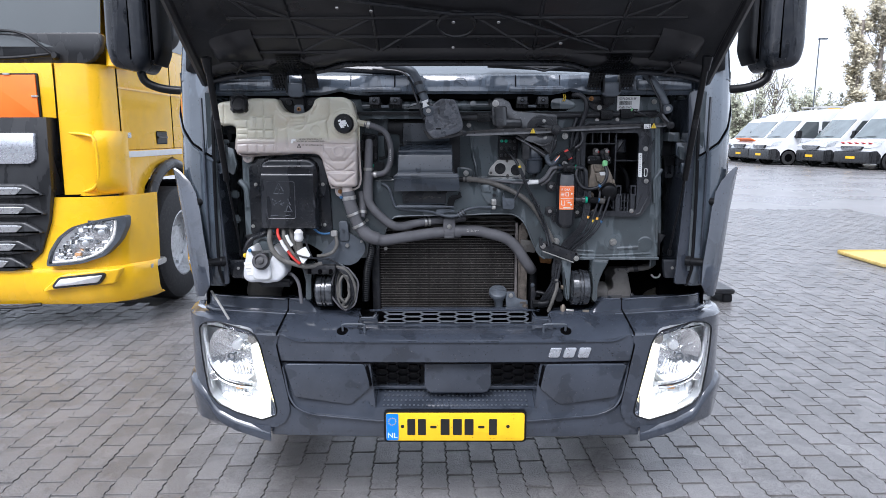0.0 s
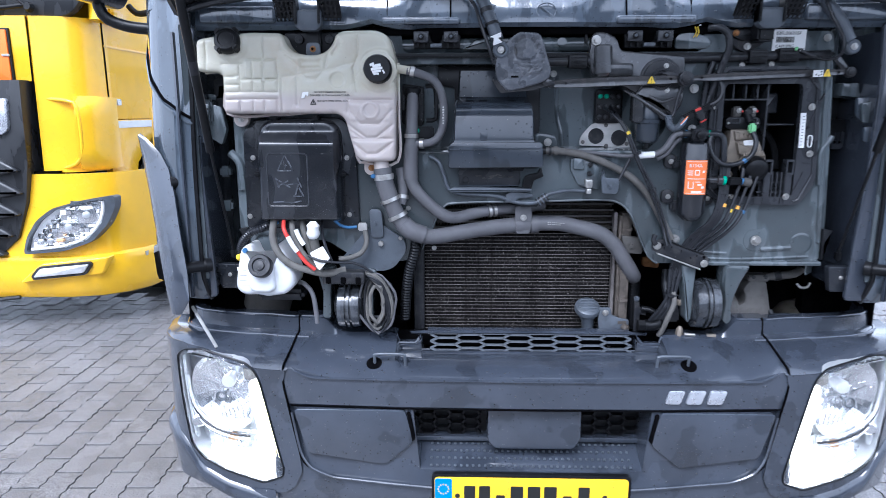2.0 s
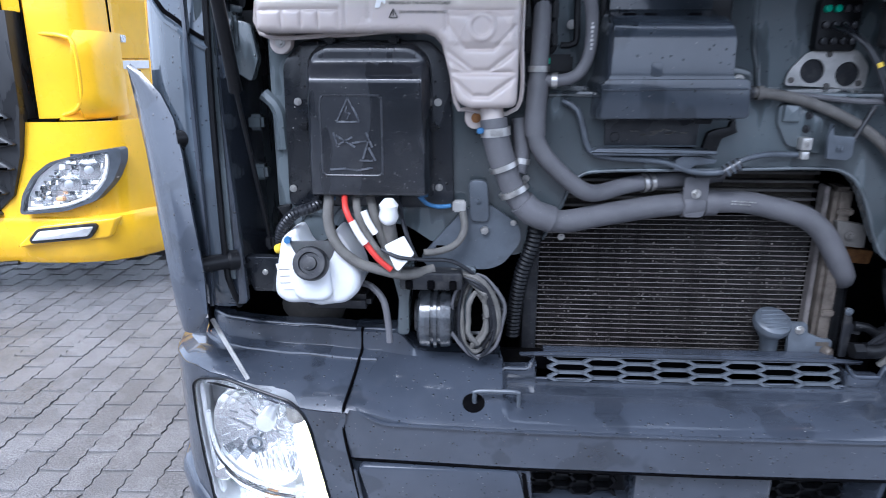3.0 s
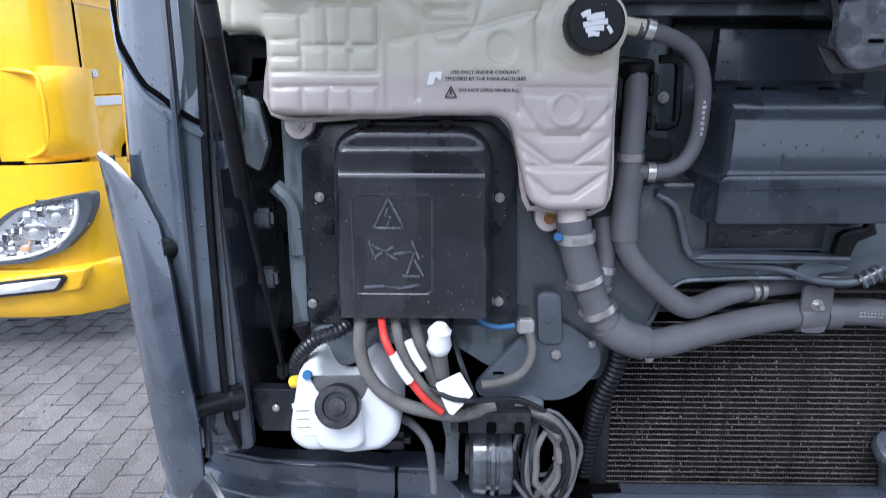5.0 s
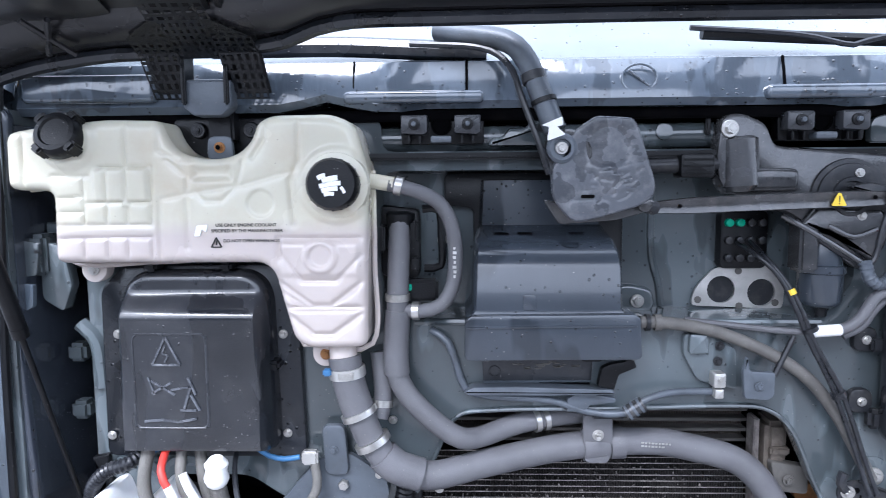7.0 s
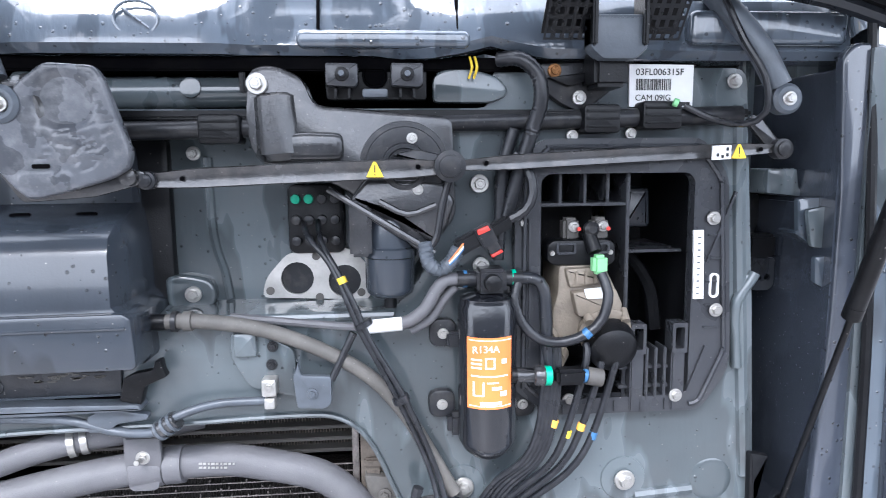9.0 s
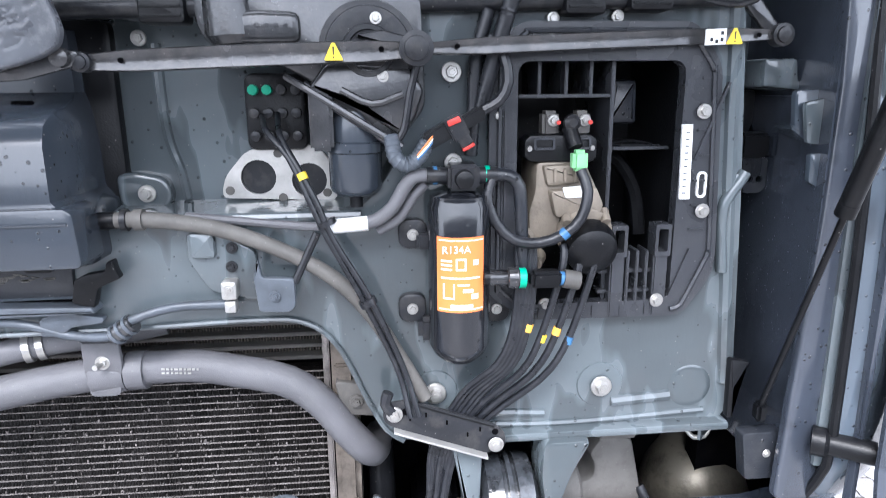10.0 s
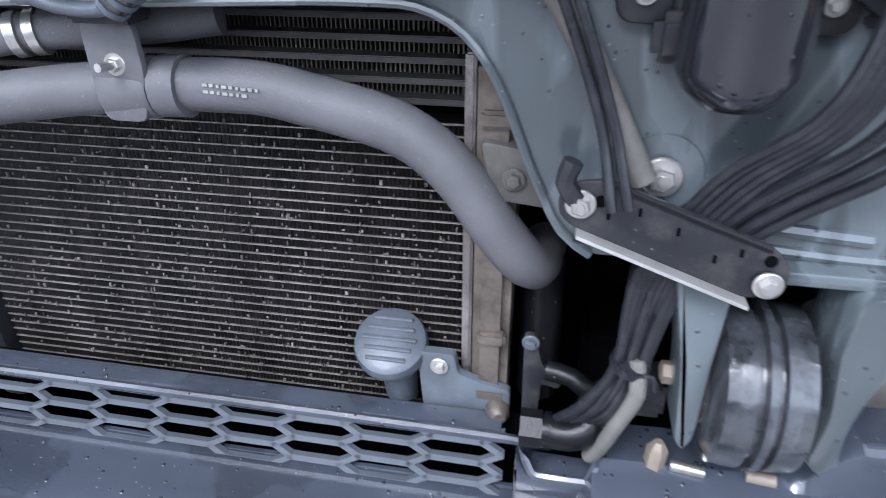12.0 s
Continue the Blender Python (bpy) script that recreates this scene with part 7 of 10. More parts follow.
part("cut_bracket", prism(rnd([(-0.030, 1.211), (-0.024, 1.238), (-0.012, 1.244), (0.011, 1.248), (0.013, 1.258), (0.021, 1.261), (0.023, 1.248), (0.027, 1.239), (0.001, 1.228), (-0.006, 1.204)], 0.003), 2.428, 2.44, 0.002), BLACK, airbox)
part("rail_tab", prism(rnd([(-0.073, 1.189), (-0.059, 1.197), (-0.034, 1.196), (0.0, 1.190), (-0.002, 1.183), (-0.038, 1.179), (-0.050, 1.169), (-0.073, 1.169)], 0.003), 2.436, 2.446, 0.002), GREYMETAL, airbox)
part("hook_slot", prism(rnd([(-0.066, 1.268), (-0.027, 1.268), (-0.031, 1.256), (-0.058, 1.256)], 0.003), 2.40, 2.41), BLACK, airbox)
part("flange_bead", tube([(-0.221, 2.3635, 1.3125), (-0.10, 2.3635, 1.3145), (0.008, 2.3635, 1.3155)], 0.0022, 6, 0.02), AIRBOX, airbox)
part("pressed_mark", prism(rr(-0.135, 1.345, 0.018, 0.022, 0.003), 2.3755, 2.378, 0.001), AIRBOX, airbox)
# pipes under the box
pipe = part("thin_pipe", tube([(-0.275, 2.45, 1.29), (-0.250, 2.44, 1.275), (-0.236, 2.44, 1.235), (-0.225, 2.44, 1.205), (-0.19, 2.44, 1.192), (-0.10, 2.44, 1.186), (-0.04, 2.44, 1.168), (0.01, 2.43, 1.170), (0.035, 2.425, 1.190), (0.08, 2.435, 1.200), (0.14, 2.44, 1.200)], 0.0056, 10, 0.012), GREYMETAL, truck, "bent thin metal pipe")
part("pipe_joint", turned([(0, 0.011), (0.03, 0.011)], (0.012, 2.428, 1.170), (0.8, -0.1, 0.55), 12), CASTGREY, pipe)
for d in (0.004, 0.014, 0.024):
    part("joint_ring", turned([(-0.002, 0.0125), (0.002, 0.0125)], (0.012 + 0.83 * d, 2.428 - 0.1 * d, 1.170 + 0.57 * d), (0.8, -0.1, 0.55), 12), GREYMETAL, pipe)
gas_hose = part("grey_hose", tube([(0.010, 2.43, 1.305), (0.06, 2.43, 1.306), (0.13, 2.435, 1.294), (0.20, 2.436, 1.268), (0.265, 2.434, 1.230), (0.310, 2.432, 1.180), (0.345, 2.430, 1.120), (0.372, 2.432, 1.070)], 0.0092, 14, 0.012), DUSTHOSE, truck, "long dusty grey hose")
part("hose_end", rod((-0.005, 2.43, 1.305), (0.03, 2.43, 1.306), 0.010, 12), BLACK, gas_hose)
clamp_ring(gas_hose, (0.055, 2.43, 1.306), (1, 0, 0), 0.0098, DUSTHOSE)
clamp_ring(gas_hose, (0.040, 2.43, 1.306), (1, 0, 0), 0.0104, DARKMETAL, 0.006)
# gasket plate
gk = part("gasket_plate", holed(rnd([(0.128, 1.316), (0.270, 1.310), (0.272, 1.350), (0.248, 1.378), (0.222, 1.382), (0.162, 1.374), (0.134, 1.342)], 0.010), [ring(0.1745, 1.341, 0.0215), ring(0.2365, 1.336, 0.0215)], 2.508, 2.513), ALU, truck, "bright aluminium flange plate with two round openings")
for x, z in ((0.1745, 1.341), (0.2365, 1.336)):
    part("opening_plug", turned([(0, 0.0212), (0.003, 0.0212)], (x, 2.5165, z), (0, -1, 0), 24), DARKMETAL, gk)
for x, z in ((0.139, 1.325), (0.200, 1.370), (0.203, 1.315), (0.258, 1.320)):
    part("flange_hole", turned([(0, 0.0055), (0.0012, 0.0055)], (x, 2.508, z), (0, -1, 0), 12), FILTER, gk)
# grommet block
gr = part("grommet_block", prism(rr(0.203, 1.420, 0.072, 0.090, 0.010), 2.497, 2.518, 0.004), BLACK, truck, "black cable grommet block with green plugs")
for i in range(4):
    for j in range(3):
        part("plug", turned([(0, 0.0065), (0.008, 0.006), (0.009, 0.003)], (0.178 + 0.0165 * i, 2.497, 1.392 + 0.027 * j), (0, -1, 0), 10), TEAL if j == 2 and i < 2 else DARKMETAL, gr)
# cables down from the grommets
cab = part("cable", tube([(0.188, 2.485, 1.415), (0.200, 2.440, 1.400), (0.224, 2.425, 1.372), (0.243, 2.415, 1.330), (0.262, 2.412, 1.285), (0.302, 2.410, 1.205), (0.338, 2.415, 1.118), (0.352, 2.40, 1.060)], 0.0036, 10, 0.012), CABLE, truck, "pair of black cables tied together")
part("cable", tube([(0.206, 2.485, 1.418), (0.214, 2.440, 1.395), (0.232, 2.422, 1.365), (0.252, 2.414, 1.325), (0.270, 2.411, 1.280), (0.311, 2.408, 1.205), (0.346, 2.412, 1.118), (0.362, 2.40, 1.062)], 0.0036, 10, 0.012), CABLE, cab)
part("tie_wrap", turned([(-0.004, 0.0105), (0.004, 0.0105)], (0.306, 2.409, 1.206), (0.4, 0, -0.9), 10), CABLE, cab)
part("tie_wrap", turned([(-0.003, 0.011), (0.003, 0.011)], (0.263, 2.412, 1.300), (0.4, 0, -0.9), 10), CABLE, cab)
part("cable_tag", turned([(-0.004, 0.0058), (0.004, 0.0058)], (0.2385, 2.4185, 1.352), (0.4, -0.2, -0.9), 10), YELLOWT, cab)
# bracket with white connector
bp = part("corner_bracket", prism(rnd([(0.176, 1.236), (0.182, 1.258), (0.186, 1.236), (0.222, 1.234), (0.222, 1.200), (0.214, 1.193), (0.180, 1.195)], 0.004), 2.420, 2.428, 0.002), GREYMETAL, truck, "grey steel corner bracket")
bolt(bp, 0.199, 2.418, 1.214, 0.006, GREYMETAL)
part("bracket_rod", rod((0.222, 2.425, 1.228), (0.250, 2.43, 1.285), 0.0045, 8), DARKMETAL, bp)
part("base_plate", prism(rnd([(0.098, 1.285), (0.135, 1.288), (0.176, 1.262), (0.178, 1.200), (0.120, 1.215), (0.098, 1.255)], 0.008), 2.444, 2.456, 0.003), PANEL, bp)
part("square_boss", prism(rr(0.118, 1.272, 0.028, 0.030, 0.004), 2.435, 2.455, 0.004), PANEL, bp)
for x, z, m_ in ((0.150, 1.268, DARKMETAL), (0.148, 1.245, DARKMETAL)):
    bolt(bp, x, 2.442, z, 0.006, m_)
part("white_connector", prism(rr(0.146, 1.220, 0.018, 0.022, 0.003), 2.425, 2.445, 0.003), ALU, bp)
bolt(bp, 0.146, 2.424, 1.222, 0.0048)
part("connector_clip", prism(rr(0.146, 1.200, 0.013, 0.014, 0.002), 2.426, 2.44, 0.002), ALU, bp)
# bolts of the panel
for x, y, z, r in ((0.043, 2.498, 1.325, 0.0095), (0.053, 2.500, 1.505, 0.0080), (-0.259, 2.510, 1.421, 0.0075), (0.409, 2.450, 1.464, 0.0105), (0.410, 2.445, 1.362, 0.0095), (0.462, 2.440, 1.415, 0.0072), (0.461, 2.440, 1.299, 0.0072), (0.714, 2.434, 1.298, 0.0080), (0.706, 2.434, 1.417, 0.0080), (0.664, 2.434, 1.186, 0.0078), (0.523, 2.440, 1.184, 0.0075),
                   (0.604, 2.448, 1.065, 0.0125), (0.386, 2.448, 1.067, 0.0125), (0.733, 2.448, 1.588, 0.0085), (0.525, 2.448, 1.522, 0.0065), (0.600, 2.448, 1.524, 0.0065)):
    bolt(wall, x, y, z, r)
for x, z, r in ((0.604, 1.065, 0.030), (0.386, 1.067, 0.028)):
    part("bolt_seat", turned([(-0.004, r + 0.004), (0.003, r), (0.0032, r * 0.5)], (x, 2.456, z), (0, -1, 0), 24), PANEL, wall)
part("seat_plate", prism(rnd([(0.006, 1.348), (0.030, 1.352), (0.066, 1.344), (0.072, 1.320), (0.064, 1.304), (0.010, 1.304)], 0.012), 2.500, 2.519, 0.006, 3), PANEL, wall)

# wiper drive
tubebar = part("wiper_frame", rod((-0.02, 2.442, 1.530), (0.74, 2.444, 1.546), 0.0115, 16), DARKMETAL, truck, "dark tube frame of the wiper drive")
for x, z, w in ((0.104, 1.531, 0.048), (0.555, 1.541, 0.046), (0.630, 1.545, 0.050)):
    part("tube_clamp", prism(rr(x, z, w, 0.034, 0.005), 2.422, 2.455, 0.004), BLACK, tubebar)
    for dz in (-0.009, 0.0, 0.009):
        part("clamp_ridge", box((x, 2.421, z + dz), (w * 0.9, 0.003, 0.003), 0.001), BLACK, tubebar)
brk = part("motor_bracket", prism(rnd([(0.132, 1.545), (0.138, 1.600), (0.165, 1.605), (0.200, 1.590), (0.212, 1.558), (0.375, 1.545), (0.378, 1.425), (0.340, 1.378), (0.315, 1.395), (0.250, 1.455), (0.205, 1.480), (0.150, 1.490), (0.136, 1.510)], 0.012), 2.430, 2.462, 0.006), CASTGREY, truck, "cast dark bracket of the wiper motor")
bolt(brk, 0.148, 2.428, 1.582, 0.0110)
part("bracket_boss", turned([(0, 0.022), (0.004, 0.028), (0.070, 0.030), (0.078, 0.024), (0.080, 0.004)], (0.166, 2.446, 1.572), (0.06, 0, -1), 24), CASTGREY, brk)
part("bracket_swell", prism(rnd([(0.150, 1.520), (0.196, 1.528), (0.245, 1.526), (0.245, 1.494), (0.175, 1.494), (0.150, 1.504)], 0.010), 2.422, 2.44, 0.007, 3), CASTGREY, brk)
for k in range(4):
    part("cast_mark", box((0.200 + 0.010 * k, 2.4212, 1.512), (0.005, 0.002, 0.004), 0.0006), CASTGREY, brk)
part("cast_seam", tube([(0.225, 2.428, 1.460), (0.265, 2.420, 1.436), (0.310, 2.418, 1.408), (0.350, 2.422, 1.383)], 0.004, 8, 0.01), CASTGREY, brk)
part("gear_disc", turned([(0, 0.054), (0.005, 0.053), (0.006, 0.047), (0.009, 0.046), (0.010, 0.040), (0.010, 0.028), (0.013, 0.027), (0.013, 0.022), (0.009, 0.021), (0.009, 0.003)], (0.316, 2.431, 1.486), (0, -1, 0), 36), DARKMETAL, brk)
bolt(brk, 0.325, 2.420, 1.519, 0.0058)
bolt(brk, 0.331, 2.420, 1.459, 0.0058)
part("motor_gearbox", prism(rnd([(0.248, 1.446), (0.300, 1.428), (0.350, 1.392), (0.366, 1.413), (0.376, 1.445), (0.360, 1.470), (0.27, 1.475)], 0.006), 2.420, 2.47, 0.007, 3), CASTGREY, brk)
part("gearbox_rib", tube([(0.285, 2.420, 1.445), (0.318, 2.417, 1.430), (0.352, 2.420, 1.440)], 0.004, 8, 0.01), CASTGREY, brk)
motor = part("wiper_motor", turned([(0, 0.010), (0.003, 0.022), (0.008, 0.0285), (0.014, 0.0305), (0.052, 0.0310), (0.054, 0.0335), (0.064, 0.0335), (0.066, 0.0300), (0.092, 0.0290), (0.10, 0.027)], (0.296, 2.456, 1.322), (0.01, 0, 1), 28), AIRBOX, truck, "dark grey round wiper motor")
part("motor_stud", rod((0.296, 2.448, 1.326), (0.296, 2.448, 1.312), 0.008, 12), BLACK, motor)
part("motor_block", box((0.262, 2.440, 1.415), (0.026, 0.04, 0.072), 0.004), CASTGREY, motor)
part("motor_wire", tube([(0.245, 2.43, 1.452), (0.275, 2.425, 1.428), (0.310, 2.425, 1.405), (0.340, 2.42, 1.392), (0.352, 2.42, 1.40), (0.360, 2.42, 1.44), (0.368, 2.42, 1.47)], 0.0042, 8, 0.01), CABLE, truck)


def drive_rod(a, b, w, bend):
    a, b = Vector(a), Vector(b)
    d = (b - a)
    n = Vector((-d.z, 0, d.x)).normalized()
    mid = (a + b) / 2 + n * bend
    rows = []
    for t in steps(0, 1, 16):
        p = a * (1 - t) ** 2 + mid * 2 * t * (1 - t) + b * t * t
        k = w * (0.62 + 0.38 * min(1, 6 * min(t, 1 - t)))
        rows.append([p + n * k + Vector((0, 0.010, 0)), p + n * k * 0.97 + Vector((0, 0.002, 0)), p + n * k * 0.86, p + n * k * 0.30 + Vector((0, 0.0015, 0)), p - n * k * 0.30 + Vector((0, 0.0015, 0)), p - n * k * 0.86, p - n * k * 0.97 + Vector((0, 0.002, 0)), p - n * k + Vector((0, 0.010, 0))])
    return grid(rows, 0.002)


link = part("wiper_linkage", drive_rod((0.020, 2.392, 1.473), (0.376, 2.392, 1.485), 0.0115, 0.002), LINKMETAL, truck, "dark pressed steel wiper linkage rod with yellow warning tags")
link2 = part("wiper_linkage", drive_rod((0.366, 2.396, 1.486), (0.792, 2.440, 1.504), 0.0092, 0.002), LINKMETAL, truck, "dark pressed steel wiper linkage rod with yellow warning tags")
for p, ob, r in (((0.032, 2.390, 1.474), link, 0.010), ((0.366, 2.386, 1.486), link, 0.018), ((0.795, 2.438, 1.503), link2, 0.013)):
    part("ball_joint", turned([(-0.012, r), (0.003, r), (0.004, r * 0.72), (0.007, r * 0.70), (0.008, r * 0.55), (0.008, r * 0.2)], p, (0, -1, 0), 20), DARKMETAL, ob)
for x, z, y, ob in ((0.281, 1.483, 2.3895, link), (0.727, 1.500, 2.4205, link2)):
    part("warning_tag", prism(rnd([(x - 0.010, z - 0.0085), (x + 0.010, z - 0.0085), (x + 0.0015, z + 0.009), (x - 0.0015, z + 0.009)], 0.002), y - 0.0016, y, 0), YELLOWT, ob)
    part("warning_mark", prism([(x - 0.0006, z - 0.003), (x + 0.0006, z - 0.003), (x + 0.0008, z + 0.005), (x - 0.0008, z + 0.005)], y - 0.0020, y - 0.0014), INK, ob)
    part("warning_mark", prism(rr(x, z - 0.0055, 0.0016, 0.0016, 0.0006), y - 0.0020, y - 0.0014), INK, ob)
part("paper_tag", prism([(0.690, 1.490), (0.714, 1.491), (0.714, 1.508), (0.690, 1.507)], 2.4140, 2.4160), WHITE, link2)
for x, z in ((0.697, 1.496), (0.703, 1.494), (0.709, 1.503), (0.709, 1.496)):
    part("tag_print", prism(rr(x, z, 0.003, 0.004, 0.0006), 2.4134, 2.4142), DARKMETAL, link2)
# pressed holes and bright worn edges of the rods
for x, ob in ((0.070, link), (0.330, link), (0.410, link2), (0.765, link2)):
    part("rod_hole", turned([(0, 0.0028), (0.0008, 0.0028)], (x, (2.3912 if x < 0.4 else 2.396 + (x - 0.366) * 0.103 - 0.001), 1.474 + (x - 0.03) * 0.039), (0, -1, 0), 10), VOID, ob)
part("motor_crank", prism(rnd([(0.300, 1.500), (0.318, 1.492), (0.380, 1.478), (0.378, 1.494), (0.330, 1.506)], 0.006), 2.400, 2.412, 0.003), DARKMETAL, link)
# wiper pivots, arms and the grey flap
flap_line = rnd([(-0.109, 1.527), (-0.107, 1.489), (-0.090, 1.467), (-0.078, 1.457), (-0.067, 1.457), (-0.037, 1.464), (0.007, 1.477), (0.025, 1.488), (0.029, 1.503), (0.025, 1.518), (0.013, 1.555), (0.005, 1.581), (-0.003, 1.593), (-0.051, 1.596), (-0.069, 1.584), (-0.083, 1.572)], 0.006)
scuffs, rng_f = [], random.Random(21)
for k in range(26):
    fx, fz, fa = rng_f.gauss(-0.030, 0.020), rng_f.gauss(1.512, 0.015), rng_f.uniform(-0.2, 0.9)
    fl = rng_f.uniform(0.004, 0.014)
    scuffs.append((fx, fz, fx + fl * math.cos(fa), fz + fl * math.sin(fa), 0.0016, rng_f.uniform(0.0008, 0.0022)))
flap = part("pivot_flap", moulded(flap_line, 2.360, 0.004, 0.012, ((-0.034, 1.556, -0.034, 0.034, -0.007, 0.016, 0), (-0.086, 1.468, -0.030, 1.486, 0.0012, 0.003, 0.008), (-0.066, 1.492, 0.010, 1.540, 0.0022, 0.010, 0.014)), 0.0018, tuple(scuffs)), FLAPMAT, truck, "scuffed grey plastic flap over the wiper pivot", angle=24)
part("flap_link", prism(rnd([(-0.118, 1.487), (-0.095, 1.452), (-0.02, 1.457), (0.030, 1.470), (0.035, 1.484), (0.01, 1.487), (-0.06, 1.475)], 0.006), 2.382, 2.388, 0.002), CASTGREY, flap)
part("flap_slot", prism(rr(-0.061, 1.4905, 0.018, 0.0045, 0.0020), 2.3585, 2.362), VOID, flap)
part("flap_bolt", turned([(0, 0.010), (0.006, 0.009), (0.007, 0.004)], (0.018, 2.380, 1.478), (0, -1, 0), 14), LINKMETAL, flap)
arm1 = part("wiper_arm", tube([(-0.262, 2.445, 1.726), (-0.22, 2.425, 1.716), (-0.165, 2.400, 1.700), (-0.140, 2.385, 1.672), (-0.122, 2.372, 1.625), (-0.104, 2.364, 1.578)], 0.0150, 12, 0.012), GREYMETAL, truck, "grey wiper arm on its pivot")
part("arm_head", turned([(0, 0.020), (0.014, 0.020), (0.018, 0.016), (0.018, 0.012), (0.012, 0.0115), (0.012, 0.003)], (-0.096, 2.372, 1.554), (0, -1, 0), 22), GREYMETAL, arm1)
bolt(arm1, -0.096, 2.359, 1.554, 0.0075)
part("paint_mark", prism(rnd([(-0.124, 1.583), (-0.097, 1.594), (-0.096, 1.583), (-0.104, 1.581), (-0.093, 1.571), (-0.116, 1.563), (-0.114, 1.581)], 0.002), 2.347, 2.350), WHITE, arm1)
part("arm_tube", tube([(-0.30, 2.435, 1.706), (-0.20, 2.41, 1.694), (-0.163, 2.385, 1.665), (-0.147, 2.37, 1.62), (-0.125, 2.36, 1.56), (-0.112, 2.36, 1.52)], 0.0045, 8, 0.012), CABLE, arm1)
part("pivot_cup", turned([(0, 0.034), (0.020, 0.033), (0.023, 0.030), (0.023, 0.026), (0.016, 0.025), (0.016, 0.010)], (-0.088, 2.384, 1.546), (0, -1, 0), 24), CASTGREY, arm1)
arm2 = part("wiper_arm", tube([(0.690, 2.430, 1.690), (0.715, 2.415, 1.655), (0.735, 2.400, 1.620), (0.757, 2.392, 1.575)], 0.0150, 12, 0.012), GREYMETAL, truck, "grey wiper arm on its pivot")
part("arm_head", turned([(0, 0.018), (0.016, 0.018), (0.020, 0.014), (0.020, 0.004)], (0.762, 2.398, 1.560), (0, -1, 0), 20), GREYMETAL, arm2)
bolt(arm2, 0.762, 2.378, 1.560, 0.0075)
part("arm_tube", tube([(0.695, 2.41, 1.68), (0.712, 2.395, 1.630), (0.735, 2.385, 1.585), (0.738, 2.385, 1.545), (0.72, 2.40, 1.532), (0.69, 2.42, 1.540), (0.66, 2.43, 1.556)], 0.004, 8, 0.01), CABLE, arm2)
part("crank_arm", prism(rnd([(0.748, 1.540), (0.766, 1.548), (0.802, 1.508), (0.788, 1.496)], 0.006), 2.446, 2.454, 0.003), CASTGREY, arm2)
part("crank_nut", turned([(0, 0.010), (0.008, 0.009)], (0.795, 2.446, 1.503), (0, -1, 0), 8), CASTGREY, arm2)
part("wire_tip", rod((0.641, 2.419, 1.560), (0.646, 2.418, 1.558), 0.0052, 10), GREEN, arm2)
part("arm_band", turned([(-0.006, 0.0165), (0.006, 0.0165)], (-0.131, 2.378, 1.648), (0.25, -0.2, -1), 14), DARKMETAL, arm1)
part("arm_step", turned([(-0.004, 0.0172), (0.002, 0.0172)], (-0.118, 2.369, 1.615), (0.3, -0.15, -1), 14), BLACK, arm1)
# sticker and upper details
st_ = part("chassis_label", prism([(0.597, 1.609), (0.680, 1.608), (0.680, 1.557), (0.598, 1.557)], 2.4505, 2.4545), WHITE, truck, "white printed label with a bar code")
lettering("03FL006315F", 0.605, 2.4500, 1.5955, 0.0115, INK, st_)
lettering("CAM 09JG", 0.605, 2.4500, 1.5645, 0.0105, INK, st_)
random.seed(3)
bars = bmesh.new()
x = 0.606
while x < 0.652:
    w = random.choice((0.0006, 0.0011, 0.0016))
    prism([(x, 1.577), (x + w, 1.577), (x + w, 1.591), (x, 1.591)], 2.4498, 2.4506, bm=bars)
    x += w + random.choice((0.0007, 0.0012))
part("bar_code", bars, INK, st_)
part("print_line", prism([(0.640, 1.5585), (0.676, 1.5585), (0.676, 1.5625), (0.640, 1.5625)], 2.4498, 2.4506), INK, st_)

for cx in (-0.255, 0.285):
    catch = part("upper_bracket", prism(rnd([(cx - 0.062, 1.612), (cx + 0.060, 1.612), (cx + 0.060, 1.566), (cx - 0.060, 1.566)], 0.004), 2.450, 2.470, 0.002), BLACK, truck)
    for dx in (-0.040, 0.036):
        part("bracket_tab", prism(rnd([(cx + dx - 0.019, 1.606), (cx + dx + 0.019, 1.606), (cx + dx + 0.019, 1.582), (cx + dx + 0.014, 1.578), (cx + dx - 0.019, 1.580)], 0.003), 2.426, 2.446, 0.003), TRAYGREY, catch)
        part("stud_collar", turned([(0, 0.0085), (0.004, 0.0080), (0.005, 0.005)], (cx + dx, 2.427, 1.593), (0, -1, 0), 14), BLACK, catch)
        part("stud_end", turned([(0, 0.0040), (0.006, 0.0035)], (cx + dx, 2.423, 1.593), (0, -1, 0), 8), GREYMETAL, catch)
        for k in range(2):
            part("bracket_web", box((cx + dx - 0.008 + 0.016 * k, 2.440, 1.572), (0.003, 0.016, 0.012), 0.001), BLACK, catch)
    part("bracket_hole", turned([(0, 0.0155), (0.004, 0.0155), (0.0042, 0.013), (0.001, 0.012)], (cx - 0.002, 2.449, 1.594), (0, -1, 0), 18), VOID, catch)
    part("bracket_shelf", prism(rr(cx - 0.002, 1.572, 0.030, 0.010, 0.003), 2.430, 2.450, 0.002), GREYMETAL, catch)
part("cross_beam", rod((-0.345, 2.478, 1.574), (0.150, 2.478, 1.578), 0.020, 20), PANEL, wall)
part("beam_plug", turned([(0, 0.0125), (0.003, 0.012), (0.0035, 0.009)], (0.066, 2.459, 1.581), (0, -1, 0.1), 18), PANEL, wall)
part("beam_clip", box((0.127, 2.455, 1.588), (0.007, 0.008, 0.026), 0.002), BLACK, wall)
